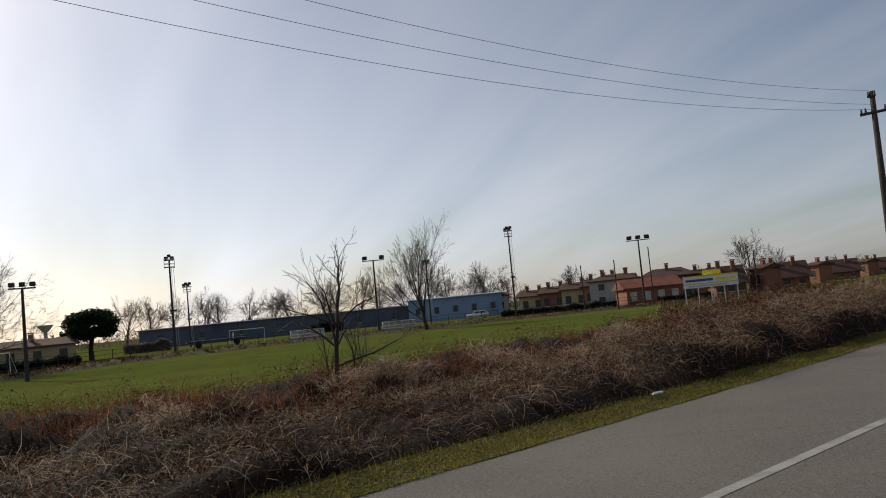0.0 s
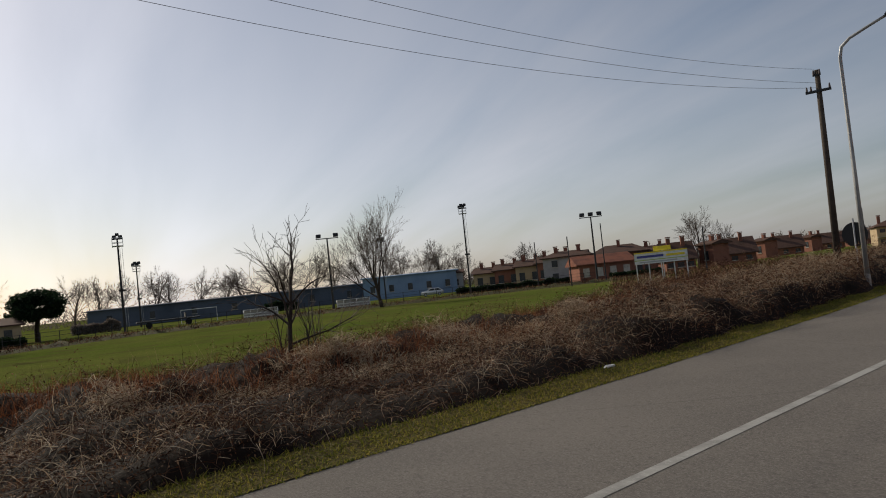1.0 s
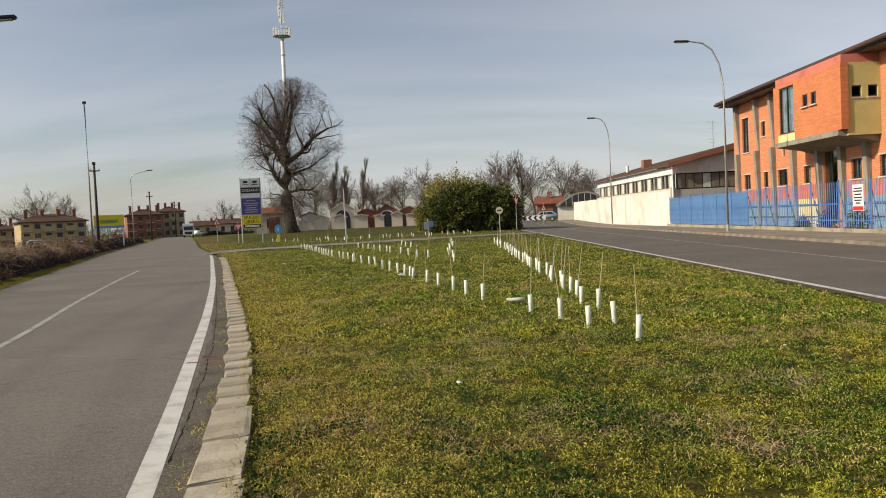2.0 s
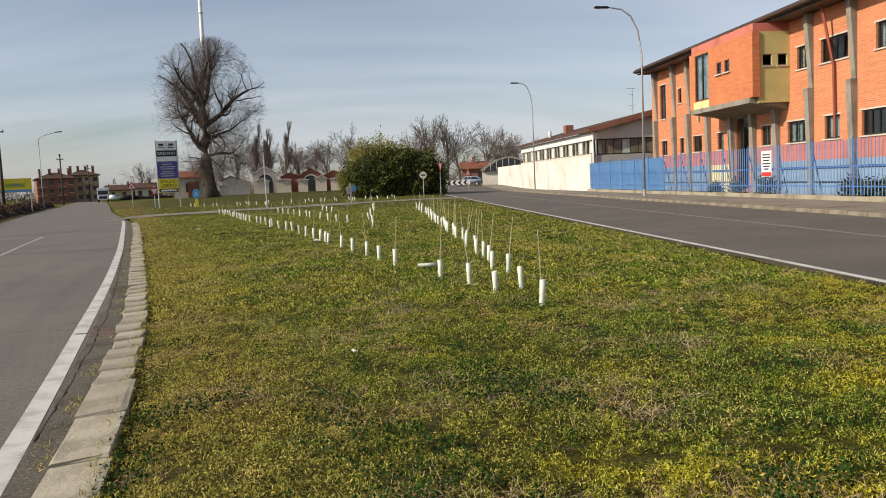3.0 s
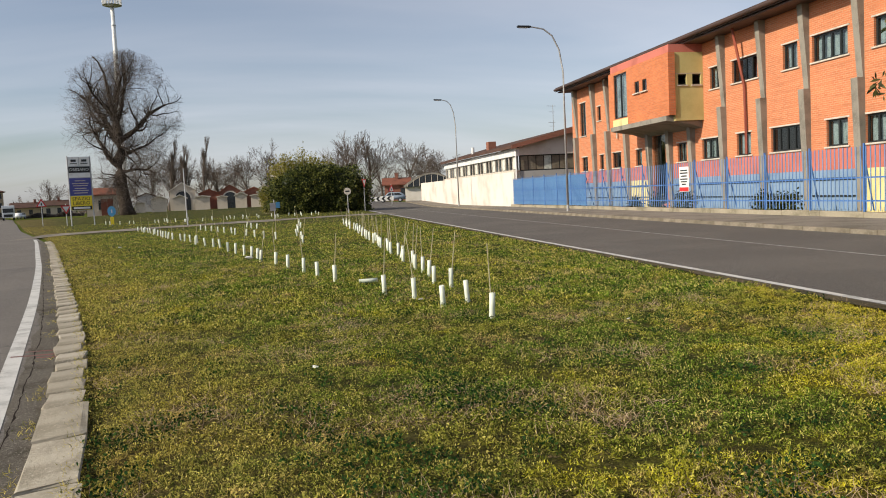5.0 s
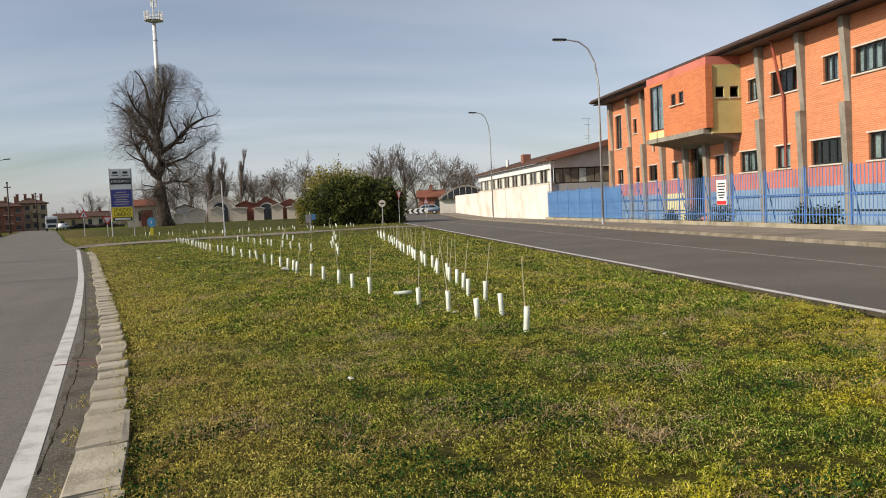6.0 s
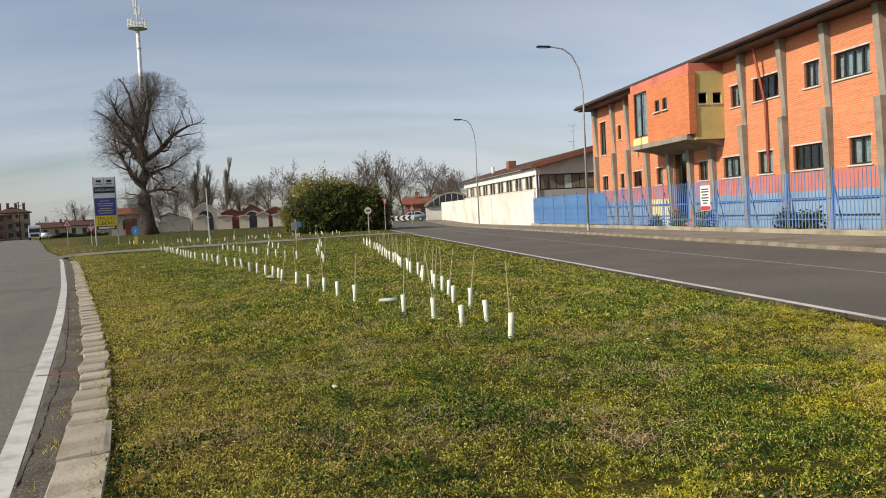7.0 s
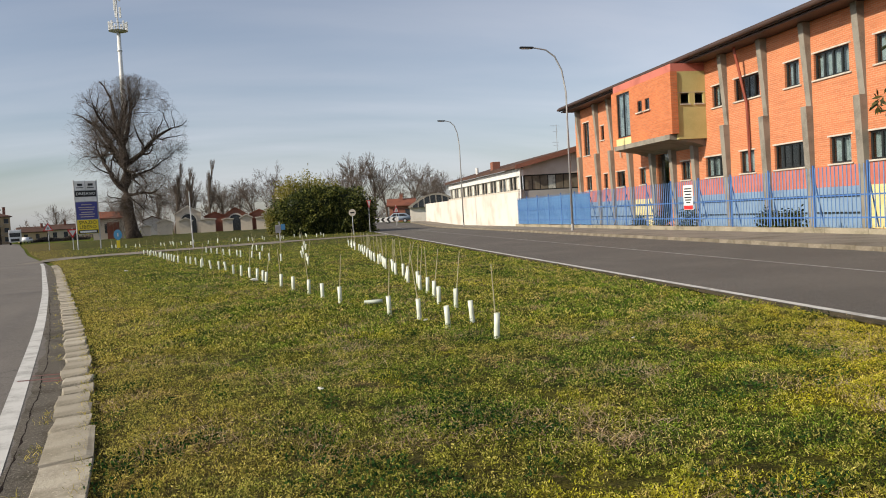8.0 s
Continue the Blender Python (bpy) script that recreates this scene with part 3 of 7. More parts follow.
sheet("kerb_crack", lambda y: (left_kerb(y) - 0.235 + 0.03 * noise.noise((y * 1.1, 2, 5)) + 0.02 * noise.noise((y * 6, 2, 5)), left_kerb(y) - 0.225 + 0.03 * noise.noise((y * 1.1, 2, 5)) + 0.028 * noise.noise((y * 6, 4, 5))), np.arange(5.2, 22, 0.1), lambda x, y: 0.0042, "shade_soil", "ragged dark crack along the edge of the asphalt", 1, "road crack")


def lawn_z(x, y):
    k = 0.035 * noise.noise((x * 0.35, y * 0.35, 1)) + 0.02 * noise.noise((x * 1.6, y * 1.6, 2)) + 0.014 * noise.noise((x * 5, y * 5, 6))
    edge = min(smooth(0, 0.6, x - left_kerb(y) - 0.3), smooth(0, 0.5, right_line(y) - 0.27 - x))
    return -0.01 + (0.05 + k) * edge + float(rise(x, y))


def path_low(x):
    return 51.3 + 0.87 * (x + 13.0) - 0.012 * (x + 13.0) ** 2


lawn_y = np.concatenate([np.arange(-26, 2, 1.0), np.arange(2, 16, 0.1), np.arange(16, 45, 0.5), np.arange(45, 86, 1.0), np.arange(86, 170, 3.0)])
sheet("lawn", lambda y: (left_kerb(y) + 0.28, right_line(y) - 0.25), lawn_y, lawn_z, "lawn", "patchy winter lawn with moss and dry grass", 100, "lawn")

# gravel lane that joins the two roads
verts, faces = [], []
lane_x = np.arange(-15.5, 8.6, 0.8)
for x in lane_x:
    for k in range(4):
        y = path_low(x) + k * (1.35 + 0.03 * (8 - x))
        verts.append((x, y, lawn_z(x, y) + 0.03 if x > left_kerb(y) + 0.3 else 0.008))
for i in range(len(lane_x) - 1):
    for k in range(3):
        a = i * 4 + k
        faces.append((a, a + 4, a + 5, a + 1))
tagged(mesh_part("lane", raw("lane", verts, faces), "path", smooth=True), "narrow pale gravel lane across the lawn", "lane", kind="structure")

# pavement, kerb and low wall on the factory side
sheet("pavement", lambda y: (right_kerb(y) + 0.16, 18.3), np.arange(-55, 120, 2.0), lambda x, y: 0.10 + rise(x, y), "path", "worn asphalt and dirt pavement", 3, "pavement")


# ---- kerb stones of the old road ----
kerb = thing("kerb", pose(0, 0, 0), "row of weathered concrete gutter stones along the lawn", "kerb", kind="structure")


def stone_mesh(length, width, seed):
    rnd = random.Random(seed)
    bm = bmesh.new()
    box(bm, 0, width, -length / 2, length / 2, -0.06, 0.035)
    bmesh.ops.bevel(bm, geom=bm.edges[:], offset=0.014, segments=1, affect="EDGES")
    for v in bm.verts:
        v.co += Vector((rnd.uniform(-0.02, 0.02), rnd.uniform(-0.01, 0.01) + 0.03 * (v.co.x / width - 0.5), rnd.uniform(-0.006, 0.006)))
        if v.co.z > 0:
            v.co.z += 0.012 * (v.co.x / width)
    me = bpy.data.meshes.new("kerb_stone")
    bm.to_mesh(me)
    bm.free()
    me.materials.append(M["kerb"])
    return me


long_stones = [stone_mesh(0.97, 0.33, k) for k in range(4)]
short_stones = [stone_mesh(0.46, 0.29, k + 9) for k in range(6)]
rnd = random.Random(4)
y = -3.0
while y < 43:
    is_long = y < 6.4
    L = 0.97 if is_long else 0.49
    yc = y + L / 2 * 0.97
    slope = math.atan2(-(left_kerb(yc + 0.5) - left_kerb(yc - 0.5)), 1.0)
    ob = new("kerb_stone", rnd.choice(long_stones if is_long else short_stones))
    ob.parent = kerb
    ob.matrix_basis = pose(float(left_kerb(yc)) - 0.04 + rnd.uniform(-0.02, 0.02) + (0.0 if is_long else 0.02), yc, rnd.uniform(-0.006, 0.008), 0, rnd.uniform(-1, 1), math.degrees(slope) + rnd.uniform(-2.2, 2.2))
    y += (L + 0.022) * math.cos(slope)

kerb_r = thing("kerb_right", pose(0, 0, 0), "pale concrete kerb edging the pavement", "kerb", kind="structure")
bm = bmesh.new()
box(bm, 0, 0.15, -0.49, 0.49, -0.05, 0.125, 0.012)
me = bpy.data.meshes.new("kerb_stone")
bm.to_mesh(me)
bm.free()
me.materials.append(M["kerb_dirty"])
for k in range(120):
    ob = new("kerb_stone", me)
    ob.parent = kerb_r
    yk = -8 + k
    ob.matrix_basis = pose(float(right_kerb(yk)), yk, rnd.uniform(-0.008, 0.008) + float(rise(14, yk)), 0, 0, rnd.uniform(-0.8, 0.8) - 1.1)

low = thing("low_wall", pose(18.2, 0, 0), "low mossy concrete wall under the blue fence", "wall", kind="structure")
for k in range(34):
    bm = bmesh.new()
    box(bm, -0.13, 0.13, -10 + k * 2.2, -10 + k * 2.2 + 2.185, 0, 0.28 + 0.012 * math.sin(k * 2.1), 0.012)
    part("wall_block", bm, "low_wall", low)


# ---- the factory ----
FX, FY0, FY1, FTOP = 22.0, 6.0, 60.2, 8.75
factory = thing("factory_building", pose(0, 0, 0), "two-storey orange brick factory with sloping concrete fins and brown eaves", "building")
upper = [(57.3, 58.5, 5.25, 7.7), (54.4, 55.0, 6.1, 7.1), (38.15, 39.35, 6.25, 7.35), (35.0, 37.2, 6.25, 7.35), (31.95, 33.0, 6.25, 7.35), (28.75, 30.95, 6.25, 7.35), (25.7, 27.3, 6.25, 7.35), (22.3, 24.4, 6.25, 7.35), (18.9, 20.3, 6.25, 7.35), (14.5, 16.7, 6.25, 7.35), (10.5, 12.0, 6.25, 7.35)]
lower = [(57.2, 58.3, 2.62, 3.66), (54.1, 54.8, 2.65, 3.68), (51.1, 52.5, 2.65, 3.68), (47.85, 48.75, 2.65, 3.68), (44.6, 46.3, 0.3, 4.35), (42.05, 43.1, 2.65, 3.7), (38.35, 40.3, 2.65, 3.72), (35.65, 36.9, 2.67, 3.75), (31.8, 34.0, 2.67, 3.77), (28.8, 30.1, 2.67, 3.77), (25.4, 27.8, 2.67, 3.77), (22.4, 24.4, 2.67, 3.77), (18.9, 20.3, 2.67, 3.77), (14.5, 16.7, 2.67, 3.77)]
holes = upper + lower


def pierced_wall(y0, y1, z0, z1, holes, x, thick):
    """A wall in the plane x with openings that go through it."""
    ys = sorted({y0, y1, *[v for h in holes for v in h[:2]]})
    zs = sorted({z0, z1, *[v for h in holes for v in h[2:]]})
    solid = lambda i, k: 0 <= i < len(ys) - 1 and 0 <= k < len(zs) - 1 and not any(
        h[0] - 1e-6 <= ys[i] and ys[i + 1] <= h[1] + 1e-6 and h[2] - 1e-6 <= zs[k] and zs[k + 1] <= h[3] + 1e-6 for h in holes)
    verts, faces = [], []

    def quad(*pts):
        n = len(verts)
        verts.extend(pts)
        faces.append((n, n + 1, n + 2, n + 3))

    b = x + thick
    for i in range(len(ys) - 1):
        for k in range(len(zs) - 1):
            if not solid(i, k):
                continue
            ya, yb, za, zb = ys[i], ys[i + 1], zs[k], zs[k + 1]
            quad((x, ya, za), (x, ya, zb), (x, yb, zb), (x, yb, za))
            quad((b, ya, za), (b, yb, za), (b, yb, zb), (b, ya, zb))
            if not solid(i - 1, k):
                quad((x, ya, za), (b, ya, za), (b, ya, zb), (x, ya, zb))
            if not solid(i + 1, k):
                quad((x, yb, za), (x, yb, zb), (b, yb, zb), (b, yb, za))
            if not solid(i, k - 1):
                quad((x, ya, za), (x, yb, za), (b, yb, za), (b, ya, za))
            if not solid(i, k + 1):
                quad((x, ya, zb), (b, ya, zb), (b, yb, zb), (x, yb, zb))
    return raw("wall", verts, faces)


mesh_part("wall", pierced_wall(FY0, FY1, 0, FTOP, holes, FX, 0.35), "brick", factory)
for nm, a, b, c, d in (("end_wall", FX + 0.35, 40, FY1 - 0.35, FY1), ("end_wall", FX + 0.35, 40, FY0, FY0 + 0.35), ("back_wall", 39.65, 40, FY0 + 0.35, FY1 - 0.35)):
    part(nm, box(bmesh.new(), a, b, c, d, 0, FTOP), "brick", factory)
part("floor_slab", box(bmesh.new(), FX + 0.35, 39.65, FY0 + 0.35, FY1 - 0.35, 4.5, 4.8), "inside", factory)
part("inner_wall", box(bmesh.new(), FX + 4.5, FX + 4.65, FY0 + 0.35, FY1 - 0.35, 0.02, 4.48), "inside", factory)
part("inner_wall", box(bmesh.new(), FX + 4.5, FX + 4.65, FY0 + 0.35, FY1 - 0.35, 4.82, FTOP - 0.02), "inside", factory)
# roof with a deep brown eave
roof = part("roof", prism(bmesh.new(), [(20.75, 8.85), (20.75, 9.15), (31, 11.2), (41.2, 9.15), (41.2, 8.85), (31, 10.9)], FY0 - 0.8, FY1 + 0.1), "roof_brown", factory, "dark brown metal roof with wide eaves")
part("eave_gutter", pipe(bmesh.new(), [(20.68, FY0 - 0.8, 8.98), (20.68, FY1 + 0.1, 8.98)], 0.09, 8), "roof_brown", roof)
part("ceiling_slab", box(bmesh.new(), 20.9, 40, FY0 - 0.5, FY1 + 0.02, 8.76, 8.84), "roof_brown", roof)


def window(y0, y1, z0, z1, x, leaves, curtain, parent, sill=True):
    """A dark metal window with its panes, sill and curtain."""
    bm = bmesh.new()
    t = 0.075
    rings = [[bm.verts.new((xx, a, c)) for a, c in ((y0 + i, z0 + i), (y1 - i, z0 + i), (y1 - i, z1 - i), (y0 + i, z1 - i))] for xx, i in ((x + 0.10, 0), (x + 0.10, t), (x + 0.18, t), (x + 0.18, 0))]
    for a, b in zip(rings, rings[1:] + rings[:1]):
        for k in range(4):
            bm.faces.new((a[k], a[(k + 1) % 4], b[(k + 1) % 4], b[k]))
    bmesh.ops.recalc_face_normals(bm, faces=bm.faces)
    w = (y1 - y0) / leaves
    win = part("window", bm, "frame_dark", parent, "dark metal framed window")
    for k in range(1, leaves):
        part("mullion", box(bmesh.new(), x + 0.10, x + 0.18, y0 + k * w - 0.045, y0 + k * w + 0.045, z0 + t, z1 - t), "frame_dark", win)
    for k in range(leaves):
        pane = part("pane", box(bmesh.new(), x + 0.137, x + 0.143, y0 + k * w + 0.05, y0 + (k + 1) * w - 0.05, z0 + t, z1 - t), "glass", win, "clear glass")
    if sill:
        part("sill", box(bmesh.new(), x - 0.07, x + 0.10, y0 - 0.14, y1 + 0.1, z0 - 0.075, z0 - 0.003, 0.01), "sill", win, "pale stone sill")
    if curtain:
        bm = bmesh.new()
        n = max(6, int((y1 - y0) / 0.12))
        row = []
        for k in range(n + 1):
            yy = y0 + 0.06 + (y1 - y0 - 0.12) * k / n
            xx = x + 0.27 + 0.035 * math.sin(k * 1.9)
            row.append((bm.verts.new((xx, yy, z0 + 0.05)), bm.verts.new((xx, yy, z1 - 0.05))))
        for a, b in zip(row, row[1:]):
            bm.faces.new((a[0], b[0], b[1], a[1]))
        part("curtain", bm, "curtain", win, "pale drawn curtain")
    return win


for k, (a, b, c, d) in enumerate(upper):
    window(a, b, c, d, FX, max(1, round((b - a) / 0.6)), k not in (1, 3), factory)
for k, (a, b, c, d) in enumerate(lower):
    if c < 1:
        door = part("door", box(box(bmesh.new(), FX + 0.1, FX + 0.16, a, b, 0.3, 0.42), FX + 0.1, FX + 0.16, a + 0.8, a + 0.9, 0.42, 4.35), "frame_dark", factory, "tall dark glazed door")
        for y0 in (a, a + 0.9):
            part("pane", box(bmesh.new(), FX + 0.12, FX + 0.126, y0 + 0.02, y0 + 0.8, 0.42, 4.33), "glass", door, "clear glass")
    else:
        window(a, b, c, d, FX, max(1, round((b - a) / 0.62)), k not in (2, 8), factory)
# lintels over the openings
for a, b, c, d in holes:
    part("lintel", box(bmesh.new(), FX - 0.02, FX + 0.09, a - 0.12, b + 0.12, d + 0.003, d + 0.07), "sill", factory)

# tapering concrete fins, upper and lower
fin_y = [25.1 - 3.3 * k for k in range(5, 0, -1)] + [25.1, 28.35, 31.65, 34.85, 38.35, 41.6, 44.2, 46.9, 50.2, 53.3, 55.9, 59.5]
fin_y = [v - 0.36 for v in fin_y]
for yf in fin_y:
    under_bay = 40 < yf < 49
    lo = prism(bmesh.new(), [(FX, 0.0), (FX - 0.10, 0.0), (FX - 0.34, 5.2), (FX, 5.2)], yf - 0.19, yf + 0.19)
    if under_bay:
        for v in lo.verts:
            v.co.z *= 4.75 / 5.2
    part("fin", lo, "concrete", factory, "tapered grey concrete fin")
    if not under_bay:
        part("fin", prism(bmesh.new(), [(FX, 5.2), (FX - 0.07, 5.2), (FX - 0.36, 8.75), (FX, 8.75)], yf - 0.17, yf + 0.17), "concrete", factory, "tapered grey concrete fin")
# painted plinth bands
ys = sorted(fin_y + [FY0, FY1])
for a, b in zip(ys, ys[1:]):
    if b - a < 0.5 or (44 < (a + b) / 2 < 47):
        continue
    part("plinth_band", box(bmesh.new(), FX - 0.004, FX - 0.0005, a + 0.19, b - 0.19, 1.72, 2.56), "band_red", factory, "faded red painted band")
    part("plinth_band", box(bmesh.new(), FX - 0.006, FX - 0.0005, a + 0.19, b - 0.19, 0.02, 1.715), "cream" if (abs((a + b) / 2 - 26.7) < 0.6 or abs((a + b) / 2 - 48.5) < 1) else "band_blue", factory, "painted plinth")
# low dark vents in the painted plinth
for a, b in zip(ys, ys[1:]):
    if b - a > 2.2 and not 44 < (a + b) / 2 < 47 and abs((a + b) / 2 - 26.7) > 0.7:
        vent = part("plinth_vent", box(bmesh.new(), FX - 0.03, FX - 0.008, a + 0.3, b - 0.3, 1.28, 1.40), "frame_dark", factory, "dark slit vent in the plinth")
        part("vent_sill", box(bmesh.new(), FX - 0.06, FX - 0.008, a + 0.26, b - 0.26, 0.62, 0.68), "frame_dark", vent)
# downpipes
pipe_part = part("downpipe", pipe(bmesh.new(), [(FX - 0.55, 36.2, 8.75), (FX - 0.12, 35.95, 6.0), (FX - 0.12, 35.85, 2.7)], 0.07), "pipe_red", factory, "rust red downpipe")
part("downpipe", pipe(bmesh.new(), [(FX - 0.12, 51.4, 8.7), (FX - 0.12, 51.4, 4.6)], 0.06), "sill", factory, "white downpipe")

# the projecting bay
BX, B0, B1, BZ0, BZ1 = 19.98, 40.0, 48.0, 4.75, 8.32
bay = mesh_part("bay", pierced_wall(B0 + 0.25, B1, 5.05, BZ1, [(42.6, 43.2, 6.7, 7.35), (43.6, 44.2, 6.7, 7.35), (45.3, 47.2, 5.5, 8.15)], BX, 0.25), "brick_bay", factory, "projecting orange brick bay")
part("bay_return", box(bmesh.new(), BX, 20.36, B0 - 0.03, B0 + 0.245, 5.05, BZ1), "brick_bay", bay, "brick end of the bay front")
bm = bmesh.new()
SIDE = ((20.57, 21.05), (21.38, 21.86))
for a, b, c, d in ((20.365, 20.57, BZ0, BZ1), (21.05, 21.38, BZ0, BZ1), (21.86, FX - 0.005, BZ0, BZ1)):
    box(bm, a, b, B0 + 0.05, B0 + 0.245, c, d)
for a, b in SIDE:
    box(bm, a, b, B0 + 0.05, B0 + 0.245, BZ0, 6.62)
    box(bm, a, b, B0 + 0.05, B0 + 0.245, 7.18, BZ1)
part("bay_side", bm, "yellow", bay, "ochre rendered side wall")
part("joint_strip", box(bmesh.new(), 20.37, FX - 0.01, B0 + 0.042, B0 + 0.049, 7.2, 7.23), "sill", bay)
for a, b in SIDE:
    part("pane", box(bmesh.new(), a, b, B0 + 0.14, B0 + 0.146, 6.62, 7.18), "glass", bay)
    for c in (6.62, 7.12):
        part("frame_rail", box(bmesh.new(), a, b, B0 + 0.11, B0 + 0.17, c, c + 0.06), "frame_dark", bay)
    part("sill", box(bmesh.new(), a - 0.06, b + 0.06, B0, B0 + 0.10, 6.55, 6.617), "sill", bay)
part("bay_fascia", box(bmesh.new(), BX + 0.1, FX - 0.005, B0 + 0.1, B1 - 0.1, BZ1 + 0.004, 8.755), "band_red", bay, "dull red boarding under the eaves")
part("bay_end", box(bmesh.new(), BX + 0.25, FX - 0.005, B1 - 0.25, B1, 4.8, BZ1), "brick_bay", bay)
part("bay_floor", prism(bmesh.new(), [(BX - 0.04, 4.78), (BX - 0.04, 5.045), (FX - 0.005, 5.045), (FX - 0.005, 4.35), (21.4, 4.55)], B0 + 0.25, B1 - 0.25), "concrete", bay, "sloping concrete underside")
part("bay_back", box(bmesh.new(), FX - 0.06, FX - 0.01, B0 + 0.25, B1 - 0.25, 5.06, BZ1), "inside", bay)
part("bay_strip", box(bmesh.new(), BX - 0.03, BX - 0.003, 45.2, 47.4, 4.9, 5.45), "cream", bay, "cream painted panel")
window(45.3, 47.2, 5.5, 8.15, BX - 0.05, 2, True, bay, False)
for a in (42.6, 43.6):
    window(a, a + 0.6, 6.7, 7.35, BX - 0.05, 1, False, bay)


# ---- blue fence on the low wall ----
def fence_mesh(sheeted):
    base = thing("picket_fence", pose(18.2, 0, 0.28), "screened blue steel picket fence length on a low wall" if sheeted else "blue painted steel picket fence length on a low wall", "fence", "fence lengths")
    part("post", box(bmesh.new(), -0.03, 0.03, -0.03, 0.03, 0, 2.2, 0.006), "fence_post", base, "bright blue steel post")
    part("brace", rod(bmesh.new(), (0.06, 0.05, 1.75), (0.62, 0.35, 0.02), 0.024, sides=6), "fence_post", base)
    for z in (0.33, 1.08):
        part("rail", box(bmesh.new(), -0.018, 0.018, 0.03, 2.72, z, z + 0.05), "fence_post", base)
    bm = bmesh.new()
    box(bm, -0.040, -0.019, -0.018, 0.018, 0.04, 2.14, 0.003)
    for v in bm.verts:
        if v.co.z > 2.0 and abs(v.co.y) > 0.01:
            v.co.z -= 0.03
    pm = bpy.data.meshes.new("picket")
    bm.to_mesh(pm)
    bm.free()
    pm.materials.append(M["fence_blue"])
    for k in range(16 if sheeted else 13):
        ob = new("picket", pm)
        ob.parent = base
        ob.matrix_basis = pose(0, 0.13 + k * (0.168 if sheeted else 0.208), 0)
    if sheeted:
        part("screen", box(bmesh.new(), 0.024, 0.034, 0.04, 2.71, 0.03, 2.0), "fence_sheet", base, "blue plastic screen sheet")
    return base


panel = fence_mesh(False)
screened = fence_mesh(True)
ys = [1.1 + 2.75 * k for k in range(23)]
plain_done = sheet_done = False
for yf in ys:
    if yf > 47.5:
        if sheet_done:
            copy_thing(screened, pose(18.2, yf, 0.28))
        else:
            screened.matrix_world, sheet_done = pose(18.2, yf, 0.28), True
    elif plain_done:
        copy_thing(panel, pose(18.2, yf, 0.28))
    else:
        panel.matrix_world, plain_done = pose(18.2, yf, 0.28), True

notice = thing("fence_notice", pose(18.12, 34.95, 1.05), "white notice board with red foot and black lettering bars", "sign")
part("board", box(bmesh.new(), -0.02, 0.0, -0.45, 0.45, 0.0, 1.15, 0.004), "white", notice)
part("foot_band", box(bmesh.new(), -0.026, -0.021, -0.43, 0.43, 0.02, 0.2), "sign_red", notice)
for k, (z, w) in enumerate(((0.98, 0.33), (0.86, 0.37), (0.72, 0.28), (0.58, 0.35), (0.46, 0.3), (0.34, 0.2))):
    part("text_bar", box(bmesh.new(), -0.025, -0.021, -w, w, z - 0.03, z + 0.03), "black", notice)


# ---- white warehouse beyond the factory ----
ware = thing("warehouse", pose(0, 0, 0), "low white warehouse with a ribbon of windows and a shallow roof", "building")
part("yard_wall", box(bmesh.new(), 18.35, 18.6, 64.5, 112, 0, 2.95, 0.01), "white_wall", ware, "white rendered wall with stains")
part("wall", box(bmesh.new(), 18.605, 18.9, 64.6, 95, 0, 3.0), "white_wall", ware)
part("fascia", box(bmesh.new(), 18.5, 18.9, 64.5, 95.2, 4.25, 4.9, 0.02), "white", ware)
part("sill_band", box(bmesh.new(), 18.45, 18.9, 64.5, 95.2, 2.96, 3.12, 0.01), "sill", ware)
rib = part("window_ribbon", box(bmesh.new(), 18.75, 18.8, 64.6, 95, 3.12, 4.25), "frame_dark", ware)
for k in range(26):
    y0 = 64.75 + k * 1.16
    part("pane", box(bmesh.new(), 18.70, 18.715, y0, y0 + 1.05, 3.2, 4.18), "glass" if k % 3 else "curtain", rib)
    part("mullion", box(bmesh.new(), 18.64, 18.745, y0 + 1.05, y0 + 1.15, 3.12, 4.25), "sill", rib)
part("gable_wall", prism(bmesh.new(), [(18.91, 4.3), (18.91, 5.0), (24.6, 6.38), (30, 5.0), (30, 4.3)], 64.5, 64.75), "white_wall", ware)
part("gable_base", box(bmesh.new(), 18.91, 30, 64.5, 64.75, 0, 3.0), "grey_wall", ware)
gr = part("gable_ribbon", box(bmesh.new(), 18.91, 30, 64.7, 64.75, 3.0, 4.3), "frame_dark", ware)
for k in range(16):
    part("pane", box(bmesh.new(), 19.02 + k * 0.68, 19.62 + k * 0.68, 64.66, 64.68, 3.1, 4.2), "curtain" if k % 5 == 3 else "blind", gr)
part("roof", prism(bmesh.new(), [(18.1, 4.86), (18.1, 5.12), (24.6, 6.72), (31, 5.12), (31, 4.86), (24.6, 6.47)], 64.1, 95.4), "tiles_brown", ware, "shallow brown roof")
part("verge_board", prism(bmesh.new(), [(18.1, 4.8), (18.1, 5.14), (24.6, 6.75), (24.6, 6.28)], 64.02, 64.095), "brick_far", ware, "red painted verge board")
part("downpipe", rod(bmesh.new(), (18.55, 64.4, 0.3), (18.55, 64.4, 4.9), 0.07), "white", ware, "white downpipe")
part("flue", rod(bmesh.new(), (19.4, 83.5, 5.2), (19.4, 83.5, 6.1), 0.16), "white", ware, "white flue")
part("chimney", box(bmesh.new(), 19.6, 20.4, 77.6, 78.5, 5.3, 6.3, 0.03), "brick_far", ware, "red brick chimney")

